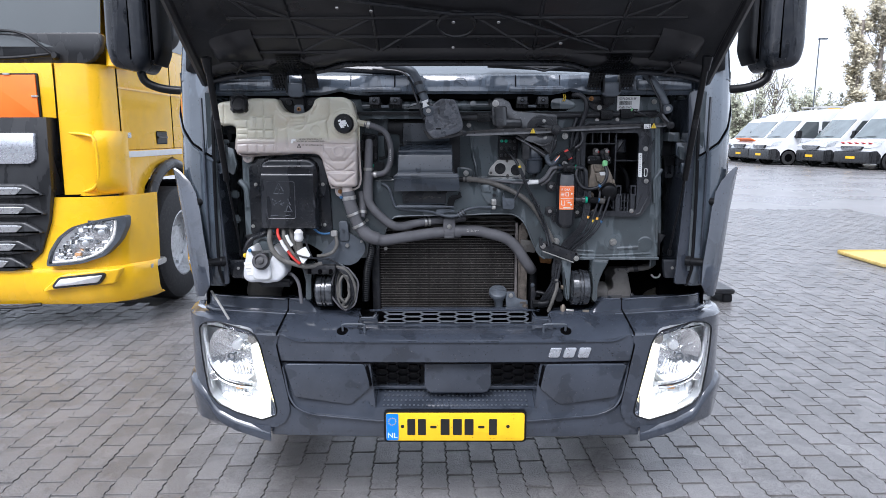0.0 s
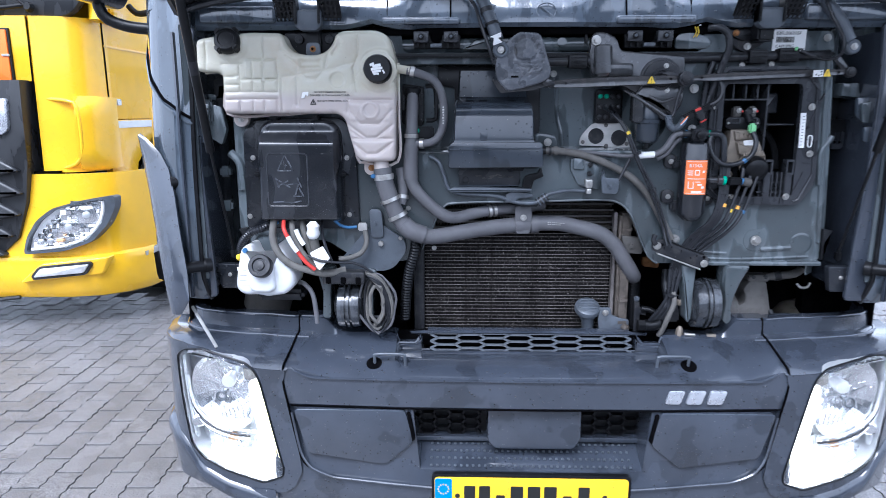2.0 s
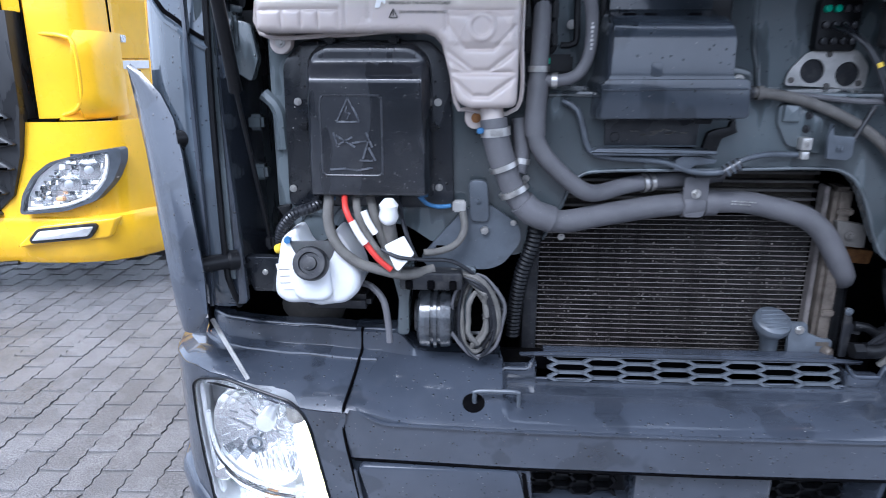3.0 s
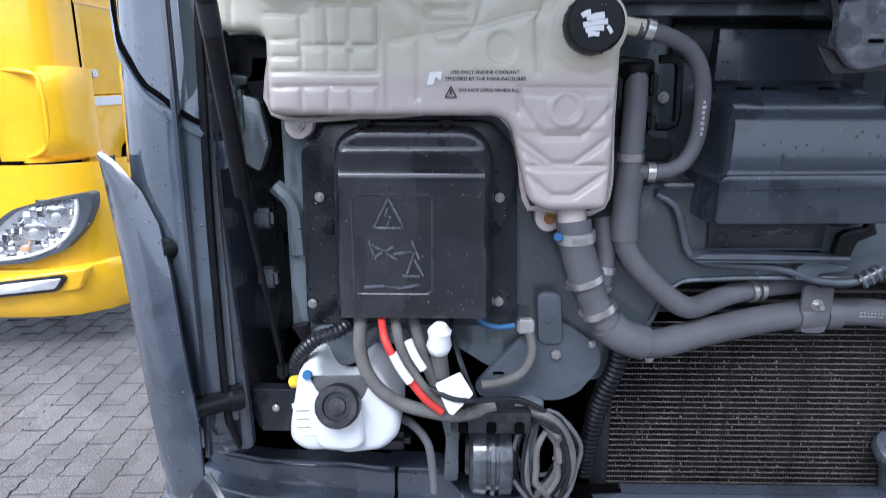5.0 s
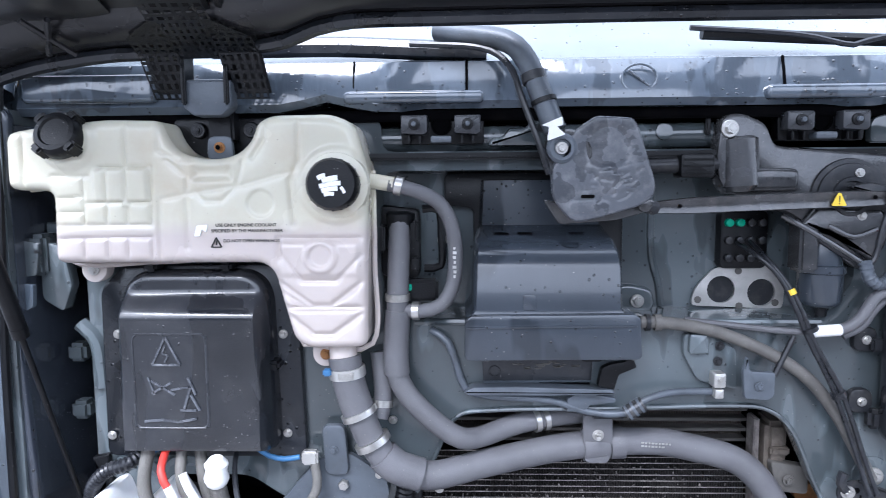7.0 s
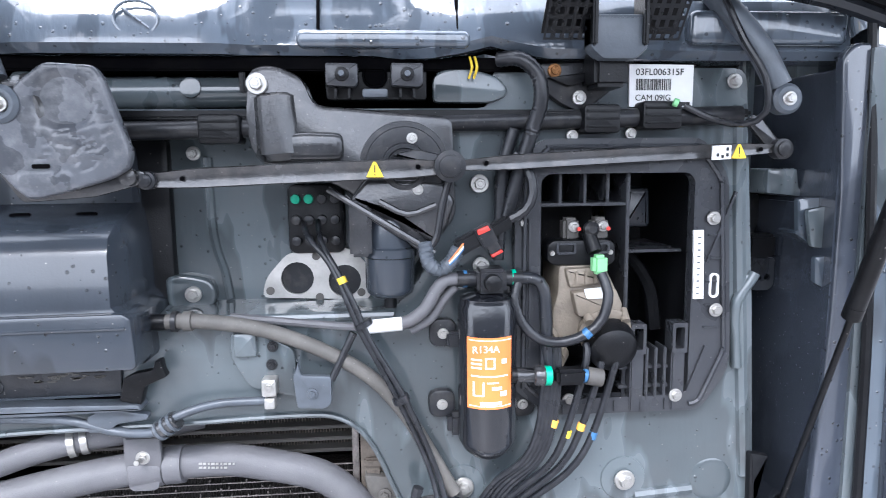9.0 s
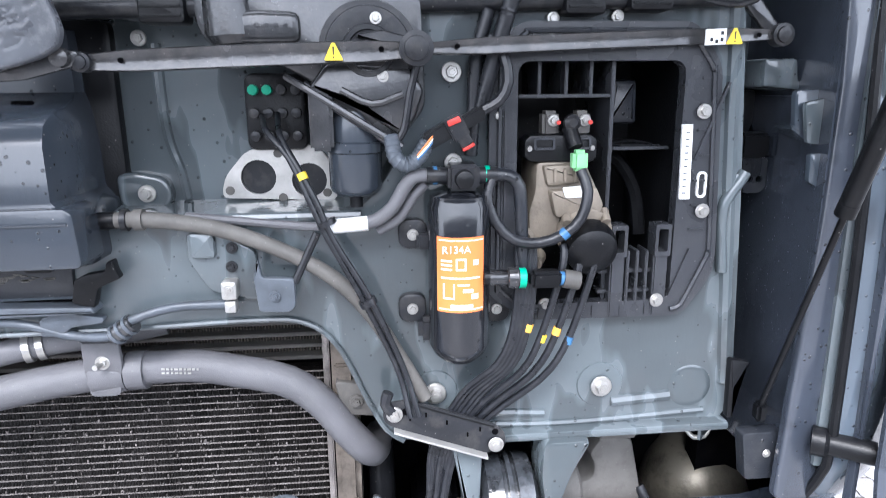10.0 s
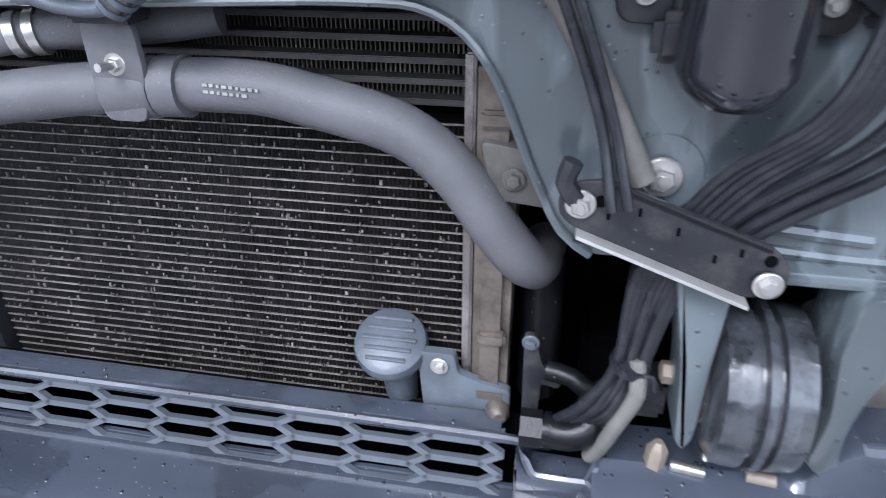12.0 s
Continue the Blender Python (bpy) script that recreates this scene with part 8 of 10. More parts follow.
part("stepped_pad", prism(rnd([(-0.190, 1.562), (-0.085, 1.562), (-0.085, 1.600), (-0.128, 1.600), (-0.134, 1.590), (-0.160, 1.588), (-0.168, 1.576), (-0.184, 1.574)], 0.006), 2.448, 2.462, 0.006), PANEL, wall)
part("beam_plug", turned([(0, 0.0075), (0.003, 0.007)], (-0.112, 2.448, 1.589), (0, -1, 0), 12), BLACK, wall)
part("pressed_pad", prism(rnd([(0.352, 1.562), (0.425, 1.562), (0.442, 1.570), (0.444, 1.580), (0.430, 1.594), (0.385, 1.606), (0.360, 1.600), (0.352, 1.590)], 0.008), 2.446, 2.46, 0.004), PANEL, wall)
# near-black floor, here, stands in for the shade in the upper cavity
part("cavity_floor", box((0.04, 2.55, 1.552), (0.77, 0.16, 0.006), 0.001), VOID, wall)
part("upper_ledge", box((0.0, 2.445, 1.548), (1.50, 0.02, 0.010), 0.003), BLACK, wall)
# near-black strip painted in for the shade under the cowl
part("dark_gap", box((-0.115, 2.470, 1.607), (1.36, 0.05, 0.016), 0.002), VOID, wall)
part("loom_arch", tube([(0.43, 2.44, 1.612), (0.455, 2.425, 1.610), (0.475, 2.420, 1.590), (0.478, 2.420, 1.560), (0.47, 2.425, 1.530), (0.455, 2.43, 1.48), (0.44, 2.435, 1.42)], 0.0085, 10, 0.012, ribs=0.001, pitch=0.006), CABLE, truck, "black corrugated cable sleeve")
for x in (0.396, 0.402):
    part("yellow_band", tube([(x, 2.44, 1.615), (x + 0.002, 2.432, 1.602), (x - 0.001, 2.44, 1.590)], 0.0015, 6, 0.01), YELLOWT, wall)

# receiver drier
dr = part("receiver_drier", turned([(0, 0.020), (0.010, 0.031), (0.022, 0.0365), (0.190, 0.0365), (0.196, 0.034), (0.202, 0.034), (0.206, 0.020), (0.208, 0.004)], (0.414, 2.424, 1.125), (0, 0, 1), 32), DRIER, truck, "black receiver drier bottle with an orange label")
rows = [[(0.414 + 0.0372 * math.sin(a), 2.424 - 0.0372 * math.cos(a), z) for a in steps(-0.85, 0.72, 10)] for z in (1.196, 1.240, 1.284)]
lab = part("orange_label", grid(rows, 0.0004), REDL, dr, "orange printed label")


def on_drier(x, z, w, h):
    a0, a1 = math.asin((x - 0.414) / 0.0378), math.asin(min(0.99, (x + w - 0.414) / 0.0378))
    rows = [[(0.414 + 0.0379 * math.sin(a), 2.424 - 0.0379 * math.cos(a), zz) for a in steps(a0, a1, 4)] for zz in (z, z + h)]
    return grid(rows, 0.0003)


for x, z, w, h in ((0.388, 1.280, 0.050, 0.0012), (0.388, 1.199, 0.050, 0.0012), (0.390, 1.256, 0.012, 0.002), (0.390, 1.251, 0.012, 0.002), (0.390, 1.246, 0.012, 0.002), (0.406, 1.258, 0.012, 0.002), (0.406, 1.246, 0.0018, 0.013), (0.416, 1.246, 0.0018, 0.013), (0.406, 1.246, 0.012, 0.002), (0.426, 1.252, 0.006, 0.006), (0.390, 1.236, 0.044, 0.0018), (0.392, 1.212, 0.0018, 0.018), (0.403, 1.212, 0.0018, 0.018), (0.392, 1.212, 0.012, 0.0018), (0.408, 1.228, 0.014, 0.0018), (0.414, 1.220, 0.012, 0.004), (0.424, 1.212, 0.008, 0.006), (0.400, 1.2015, 0.026, 0.004)):
    part("label_mark", on_drier(x, z, w, h), WHITE, lab)
lettering("R134A", 0.3900, 2.3861, 1.2665, 0.0120, WHITE, lab)
part("drier_head", box((0.418, 2.424, 1.348), (0.036, 0.036, 0.030), 0.004), DARKMETAL, dr)
part("head_port", turned([(0, 0.011), (0.010, 0.010), (0.012, 0.005)], (0.418, 2.406, 1.347), (0, -1, 0), 16), BLACK, dr)
part("head_fitting", rod((0.436, 2.424, 1.349), (0.458, 2.422, 1.349), 0.010, 12), DARKMETAL, dr)
part("head_fitting", rod((0.400, 2.424, 1.349), (0.376, 2.422, 1.350), 0.010, 12), DARKMETAL, dr)
part("seal_ring", rod((0.389, 2.424, 1.3495), (0.384, 2.424, 1.3495), 0.0108, 12), BLUE, dr)
part("seal_ring", rod((0.444, 2.424, 1.349), (0.449, 2.424, 1.349), 0.0108, 12), TEAL, dr)
for x, z in ((0.361, 1.277), (0.359, 1.184), (0.463, 1.180)):
    part("drier_ear", prism(rr(x, z, 0.034, 0.036, 0.012), 2.444, 2.456, 0.003), DARKMETAL, dr)
    bolt(dr, x, 2.442, z, 0.0062)
part("ear_arm", box((0.380, 2.44, 1.27), (0.03, 0.012, 0.02), 0.003), DARKMETAL, dr)
part("ear_arm", box((0.375, 2.44, 1.16), (0.02, 0.02, 0.03), 0.006), DARKMETAL, dr)
part("pressure_switch", turned([(-0.022, 0.009), (-0.002, 0.009), (0.0, 0.0125), (0.010, 0.0138), (0.012, 0.0125)], (0.468, 2.398, 1.2326), (1, 0, -0.04), 14), CASTGREY, dr)
part("switch_neck", rod((0.440, 2.400, 1.2335), (0.467, 2.398, 1.2328), 0.0092, 12), BLACK, dr)
part("switch_ring", turned([(0, 0.0120), (0.008, 0.0120), (0.009, 0.010)], (0.480, 2.398, 1.232), (1, 0, -0.04), 14), TEAL, dr)
part("switch_plug", box((0.512, 2.398, 1.2305), (0.036, 0.020, 0.020), 0.004), BLACK, dr)
part("switch_seal", rod((0.529, 2.398, 1.2298), (0.534, 2.398, 1.2295), 0.0085, 10), BLUE, dr)
part("switch_boot", rod((0.533, 2.398, 1.2298), (0.552, 2.398, 1.226), 0.011, 12), FILTER, dr)
# cooling pipes at the drier
pr = part("cooling_pipe", tube([(0.455, 2.422, 1.349), (0.472, 2.42, 1.348), (0.483, 2.418, 1.336), (0.486, 2.416, 1.30), (0.488, 2.416, 1.25), (0.490, 2.416, 1.22)], 0.0078, 12, 0.008), BLACK_WET, truck, "black bent cooling pipe")
part("cooling_pipe", tube([(0.380, 2.422, 1.350), (0.362, 2.42, 1.349), (0.350, 2.42, 1.335), (0.338, 2.42, 1.315), (0.318, 2.42, 1.300), (0.30, 2.42, 1.296)], 0.0080, 12, 0.008), RUBBER, pr)
part("white_sleeve", rod((0.266, 2.42, 1.294), (0.309, 2.42, 1.297), 0.0085, 12), WHITE, pr)
part("thin_line", tube([(0.262, 2.424, 1.293), (0.22, 2.44, 1.293), (0.10, 2.45, 1.305)], 0.005, 8, 0.01), RUBBER, pr)
part("cooling_pipe", tube([(0.376, 2.43, 1.34), (0.362, 2.43, 1.325), (0.345, 2.43, 1.30), (0.32, 2.432, 1.285)], 0.006, 12, 0.008), RUBBER, pr)
# connector with red clip above the drier
cn = part("plug_connector", box((0.395, 2.415, 1.398), (0.045, 0.018, 0.020), 0.003, rot=Euler((0, radians(-28), 0)).to_matrix()), BLACK, truck, "black plug connector with a red lock")
part("lock_body", box((0.410, 2.4035, 1.404), (0.020, 0.006, 0.028), 0.002, rot=Euler((0, radians(-28), 0)).to_matrix()), DARKMETAL, cn)
part("lock_plate", prism(rnd([(0.401, 1.406), (0.414, 1.412), (0.428, 1.388), (0.416, 1.381)], 0.002), 2.402, 2.408, 0.001), DARKMETAL, cn)
part("red_lock", prism(rnd([(0.400, 1.405), (0.398, 1.411), (0.411, 1.417), (0.4145, 1.411)], 0.0015), 2.397, 2.410, 0.001), RED, cn)
part("red_lock", prism(rnd([(0.4155, 1.381), (0.4285, 1.388), (0.4300, 1.3845), (0.4170, 1.3775)], 0.001), 2.4005, 2.410, 0.001), RED, cn)
part("connector_half", box((0.425, 2.415, 1.412), (0.036, 0.014, 0.016), 0.003, rot=Euler((0, radians(-28), 0)).to_matrix()), BLACK, cn)
part("grey_sleeve", tube([(0.378, 2.415, 1.388), (0.368, 2.412, 1.372), (0.355, 2.412, 1.364), (0.342, 2.412, 1.372), (0.338, 2.42, 1.395)], 0.0082, 10, ribs=0.0012, pitch=0.005), GREYMETAL, cn)
part("thin_wire", tube([(0.440, 2.415, 1.422), (0.458, 2.415, 1.432), (0.468, 2.415, 1.452), (0.464, 2.42, 1.48), (0.45, 2.43, 1.50)], 0.0062, 8, 0.01), CABLE, cn)
for k, m_ in enumerate((BLUE, WHITE, REDL)):
    part("thin_wire", tube([(0.385, 2.408, 1.391 + 0.003 * k), (0.376, 2.404, 1.380 + 0.003 * k), (0.366, 2.404, 1.370 + 0.002 * k)], 0.0014, 6, 0.008), m_, cn)
part("up_sleeve", tube([(0.430, 2.44, 1.37), (0.433, 2.44, 1.42), (0.436, 2.44, 1.48), (0.45, 2.44, 1.53)], 0.0075, 10, ribs=0.001, pitch=0.006), CABLE, cn)

# valve tray
tray = part("valve_tray", holed(rnd([(0.450, 1.200), (0.452, 1.480), (0.485, 1.518), (0.690, 1.518), (0.726, 1.470), (0.738, 1.240), (0.735, 1.215), (0.700, 1.163), (0.500, 1.165)], 0.014), [rr(0.583, 1.330, 0.198, 0.290, 0.014)], 2.438, 2.456), TRAYGREY, truck, "black plastic valve tray set into the panel")
part("tray_rim", tube([(x, 2.436, z) for x, z in rnd([(0.500, 1.175), (0.462, 1.21), (0.464, 1.475), (0.492, 1.508), (0.684, 1.508), (0.716, 1.465), (0.728, 1.245), (0.695, 1.173)], 0.012)], 0.0032, 6, 0.02), TRAYGREY, tray)
part("tray_back", box((0.583, 2.625, 1.33), (0.24, 0.01, 0.33), 0.002), BLACK, tray)
for x in (0.476, 0.690):
    part("tray_wall", box((x, 2.54, 1.33), (0.008, 0.17, 0.31), 0.001), BLACK, tray)
for z in (1.180, 1.482):
    part("tray_wall", box((0.583, 2.54, z), (0.216, 0.17, 0.008), 0.001), BLACK, tray)
part("divider", box((0.600, 2.52, 1.33), (0.005, 0.14, 0.29), 0.001), TRAYGREY, tray)
part("shelf", box((0.542, 2.50, 1.436), (0.11, 0.10, 0.004), 0.001), TRAYGREY, tray)
for x in (0.513, 0.545, 0.575):
    part("rib", box((x, 2.50, 1.456), (0.004, 0.09, 0.04), 0.001), TRAYGREY, tray)
part("shelf", box((0.64, 2.53, 1.372), (0.085, 0.12, 0.004), 0.001), TRAYGREY, tray)
part("inner_block", prism(rnd([(0.616, 1.455), (0.650, 1.455), (0.652, 1.400), (0.610, 1.400)], 0.006), 2.50, 2.56, 0.008), BLACK_WET, tray)
part("inner_curve", tube([(0.61, 2.56, 1.36), (0.64, 2.55, 1.355), (0.668, 2.54, 1.31), (0.675, 2.53, 1.25)], 0.010, 8, 0.01), BLACK, tray)
for x in (0.612, 0.667):
    part("post", holed(rr(x, 1.263, 0.020, 0.040, 0.002), [rr(x, 1.263, 0.012, 0.028, 0.002)], 2.432, 2.455), TRAYGREY, tray)
    part("post_leg", box((x, 2.45, 1.205), (0.018, 0.03, 0.08), 0.002), TRAYGREY, tray)
for x in (0.626, 0.638, 0.650):
    part("rib", box((x, 2.452, 1.215), (0.004, 0.03, 0.07), 0.001), TRAYGREY, tray)
for z in (1.196, 1.222):
    part("rib", box((0.636, 2.455, z), (0.09, 0.02, 0.005), 0.001), TRAYGREY, tray)
part("cross_rib", box((0.585, 2.46, 1.170), (0.20, 0.02, 0.008), 0.002), TRAYGREY, tray)
for a, b in (((0.70, 1.36), (0.735, 1.45)), ((0.703, 1.25), (0.680, 1.19)), ((0.455, 1.36), (0.455, 1.24)), ((0.47, 1.42), (0.47, 1.22))):
    part("raised_line", strip([a, b], 0.003, 2.434, 2.439), TRAYGREY, tray)
for k in range(7):
    part("flange_rib", box((0.712 - 0.0005 * k, 2.437, 1.455 - 0.030 * k), (0.020, 0.004, 0.0022), 0.0006), TRAYGREY, tray)
for k in range(6):
    part("flange_rib", box((0.500 + 0.034 * k, 2.437, 1.497), (0.0022, 0.004, 0.020), 0.0006), TRAYGREY, tray)
for k in range(5):
    part("flange_rib", box((0.515 + 0.034 * k, 2.437, 1.174), (0.0022, 0.004, 0.014), 0.0006), TRAYGREY, tray)
part("serial_strip", prism([(0.681, 1.402), (0.694, 1.402), (0.697, 1.313), (0.684, 1.313)], 2.4345, 2.4385), WHITE, tray)
for k in range(10):
    part("print_line", prism([(0.6865, 1.3935 - 0.008 * k), (0.6905, 1.3935 - 0.008 * k), (0.6905, 1.3918 - 0.008 * k), (0.6865, 1.3918 - 0.008 * k)], 2.4338, 2.4346), GREYMETAL, tray)
part("oval_tag", holed(rr(0.711, 1.330, 0.012, 0.032, 0.0055), [rr(0.711, 1.330, 0.008, 0.027, 0.0038)], 2.4345, 2.4385), WHITE, tray)
valve = part("brake_valve", prism(rnd([(0.508, 1.360), (0.566, 1.362), (0.582, 1.330), (0.590, 1.313), (0.586, 1.288), (0.545, 1.280), (0.520, 1.262), (0.502, 1.272), (0.500, 1.300), (0.507, 1.325)], 0.005), 2.440, 2.52, 0.004, 2), BEIGE, truck, "beige cast brake valve with a black round cap")
part("valve_step", prism(rnd([(0.514, 1.357), (0.562, 1.359), (0.572, 1.338), (0.520, 1.332)], 0.004), 2.431, 2.45, 0.004), BEIGE, valve)
part("valve_step", prism(rnd([(0.522, 1.328), (0.578, 1.332), (0.588, 1.310), (0.584, 1.296), (0.530, 1.296)], 0.004), 2.426, 2.45, 0.004), BEIGE, valve)
for x in (0.528, 0.540, 0.552):
    part("valve_rib", box((x, 2.430, 1.346), (0.0035, 0.006, 0.016), 0.001), BEIGE, valve)
part("valve_tag", prism(rnd([(0.536, 1.332), (0.562, 1.334), (0.569, 1.320), (0.540, 1.320)], 0.002), 2.4235, 2.4262), WHITE, valve)
part("cap_collar", turned([(0, 0.034), (0.008, 0.034), (0.010, 0.031)], (0.568, 2.442, 1.276), (0.0, -0.75, -0.25), 28), BEIGE, valve)
part("valve_cap", turned([(0, 0.032), (0.020, 0.033), (0.034, 0.030), (0.042, 0.020), (0.044, 0.004)], (0.572, 2.445, 1.266), (0.0, -0.75, -0.25), 28), BLACK, valve)
for x in (0.543, 0.590):
    part("cap_screw", rod((x, 2.435, 1.302), (x, 2.422, 1.290), 0.006, 10), BEIGE, valve)
part("valve_port", turned([(0, 0.016), (0.02, 0.014)], (0.508, 2.46, 1.275), (-0.6, -0.6, -0.4), 14), BEIGE, valve)
part("valve_port", turned([(0, 0.013), (0.02, 0.012)], (0.514, 2.455, 1.243), (-0.4, -0.8, -0.2), 14), BEIGE, valve)
part("top_block", prism(rnd([(0.493, 1.386), (0.500, 1.392), (0.572, 1.392), (0.580, 1.386), (0.580, 1.364), (0.572, 1.359), (0.500, 1.361), (0.493, 1.367)], 0.003), 2.438, 2.47, 0.003), BLACK, valve)
for x in (0.516, 0.559):
    part("block_frame", holed(rr(x, 1.382, 0.025, 0.014, 0.002), [rr(x, 1.382, 0.020, 0.009, 0.0015)], 2.434, 2.440), TRAYGREY, valve)
for x in (0.4985, 0.573):
    part("block_foot", turned([(0, 0.0036), (0.004, 0.003)], (x, 2.438, 1.3765), (0, -1, 0), 10), ZINC, valve)
for x in (0.527, 0.565):
    part("top_pillar", box((x, 2.462, 1.404), (0.020, 0.024, 0.030), 0.004), FILTER, valve)
    bolt(valve, x + 0.002, 2.448, 1.408, 0.0062)
    part("red_washer", turned([(0, 0.0026), (0.002, 0.0026)], (x + 0.006, 2.4405, 1.406), (0, -1, 0), 10), RED, valve)
part("top_ball", turned([(0, 0.006), (0.004, 0.0095), (0.012, 0.0095), (0.016, 0.005)], (0.548, 2.445, 1.406), (0, -1, 0), 14), DARKMETAL, valve)
part("green_plug", box((0.553, 2.420, 1.364), (0.018, 0.018, 0.024), 0.004), GREEN, valve)
part("plug_boot", rod((0.551, 2.428, 1.378), (0.546, 2.44, 1.400), 0.009, 12), BLACK, valve)
part("valve_wire", tube([(0.554, 2.414, 1.353), (0.560, 2.404, 1.330), (0.552, 2.400, 1.300), (0.533, 2.400, 1.282), (0.505, 2.402, 1.272), (0.475, 2.405, 1.276), (0.455, 2.41, 1.296), (0.446, 2.415, 1.325), (0.452, 2.42, 1.345)], 0.0065, 10, 0.01), CABLE, valve)
part("wire_band", tube([(0.536, 2.400, 1.285), (0.530, 2.400, 1.2795)], 0.0072, 10, 0.01), BLUE, valve)
# brake lines fanning down under the clamp bar
lines = None
for k, (a, b, c, tag) in enumerate((((0.482, 1.222), (0.476, 1.165), (0.418, 1.070), None), ((0.487, 1.222), (0.481, 1.165), (0.424, 1.070), None), ((0.492, 1.222), (0.486, 1.165), (0.430, 1.068), None), ((0.497, 1.222), (0.491, 1.165), (0.436, 1.066), None), ((0.502, 1.222), (0.496, 1.170), (0.441, 1.064), ORANGET),
                                    ((0.537, 1.245), (0.513, 1.160), (0.443, 1.054), YELLOWT), ((0.556, 1.240), (0.531, 1.160), (0.453, 1.048), ORANGET), ((0.575, 1.244), (0.546, 1.152), (0.463, 1.044), BLUE))):
    m1 = ((b[0] + c[0]) / 2 + 0.012, (b[1] + c[1]) / 2 + 0.004)
    low = (0.380 + 0.005 * k, 0.995)
    ln = tube([(a[0], 2.418, a[1] + (0.05 if k < 5 else 0.02)), (a[0], 2.412, a[1]), (b[0], 2.408, b[1]), (m1[0], 2.410, m1[1]), (c[0], 2.436, c[1]), (low[0], 2.440, low[1]), (0.3735 + 0.0030 * k, 2.432 + 0.004 * (k % 3), 0.918), (0.352 + 0.0058 * k, 2.434 + 0.003 * (k % 2), 0.872), (0.332 + 0.006 * k, 2.455, 0.832)], 0.0040 if k < 5 else 0.0048, 8, 0.012)
    if lines is None:
        lines = part("brake_line", ln, CABLE, truck, "fan of black brake lines with coloured tags")
    else:
        part("brake_line", ln, CABLE, lines)
    if tag:
        part("line_tag", rod((b[0] + 0.001, 2.408, b[1] + 0.005 - 0.004 * (k % 3)), (b[0] - 0.002, 2.408, b[1] - 0.004 - 0.004 * (k % 3)), 0.0053, 10), tag, lines)
part("tie_wrap", turned([(-0.004, 0.0155), (0.004, 0.0155)], (0.384, 2.436, 0.918), (0.25, -0.3, 1), 14), CABLE, lines)
part("tie_tail", tube([(0.392, 2.425, 0.914), (0.400, 2.420, 0.918), (0.403, 2.420, 0.905)], 0.0016, 6, 0.006), CABLE, lines)
part("grey_cable", tube([(0.388, 2.432, 0.925), (0.392, 2.428, 0.895), (0.384, 2.435, 0.860), (0.372, 2.445, 0.815), (0.366, 2.46, 0.79)], 0.0068, 10, 0.01), LOOM, lines)
bar = part("clamp_bar", prism(rnd([(0.318, 1.058), (0.327, 1.070), (0.350, 1.073), (0.458, 1.034), (0.472, 1.022), (0.474, 1.002), (0.449, 0.993), (0.332, 1.036), (0.320, 1.044)], 0.008), 2.421, 2.425, 0.001), DARKMETAL, truck, "dark steel clamp bar over the brake lines")
part("bar_flange", prism([(0.332, 1.037), (0.449, 0.994), (0.4487, 0.991), (0.3317, 1.034)], 2.409, 2.424, 0.0008), ALU, bar)
part("bar_lip", tube([(0.348, 2.421, 1.072), (0.40, 2.420, 1.053), (0.458, 2.421, 1.032)], 0.0024, 6, 0.02), BLACK, bar)
for x, z in ((0.352, 1.048), (0.372, 1.052), (0.398, 1.040), (0.424, 1.022), (0.440, 1.028)):
    part("bar_nick", prism(rr(x, z, 0.0022, 0.006, 0.0008), 2.4202, 2.4215), VOID, bar)
part("bar_hole", turned([(0, 0.0042), (0.0010, 0.0042)], (0.346, 2.4206, 1.058), (0, -1, 0), 12), VOID, bar)
part("bar_hole", turned([(0, 0.0042), (0.0010, 0.0042)], (0.459, 2.4206, 1.024), (0, -1, 0), 12), VOID, bar)
bolt(bar, 0.333, 2.420, 1.055, 0.0092)
bolt(bar, 0.460, 2.418, 1.007, 0.0088)
part("bar_hook", tube([(0.326, 2.42, 1.085), (0.322, 2.42, 1.070), (0.330, 2.42, 1.058)], 0.007, 8, 0.01), DARKMETAL, bar)

# behind the right lower opening
can = part("oil_canister", prism(rnd([(0.594, 0.842), (0.638, 0.856), (0.640, 0.880), (0.630, 0.898), (0.648, 0.925), (0.697, 0.922), (0.715, 0.840), (0.730, 0.735), (0.603, 0.735), (0.592, 0.790)], 0.010), 2.555, 2.68, 0.006, 2), CANISTER, truck, "dusty grey canister")
part("canister_sleeve", turned([(0, 0.040), (0.006, 0.043), (0.05, 0.043), (0.056, 0.038)], (0.560, 2.575, 0.835), (1, 0.1, 0.05), 24), CANISTER, can)
part("canister_seam", tube([(0.600, 2.554, 0.812), (0.632, 2.552, 0.800), (0.655, 2.552, 0.804)], 0.0035, 6, 0.01), DARKMETAL, can)
part("canister_flange", box((0.672, 2.575, 0.932), (0.062, 0.05, 0.018), 0.004), CANISTER, can)
for x in (0.655, 0.690):
    part("flange_bolt", turned([(0, 0.007), (0.006, 0.006)], (x, 2.556, 0.936), (0, -1, 0.2), 6), DARKMETAL, can)
part("canister_pipe", tube([(0.700, 2.58, 0.932), (0.735, 2.565, 0.938), (0.775, 2.56, 0.946), (0.800, 2.57, 0.958)], 0.012, 12, 0.012), CANISTER, can)
part("pipe_collar", turned([(0, 0.015), (0.018, 0.015)], (0.722, 2.570, 0.936), (1, -0.2, 0.2), 14), DARKMETAL, can)
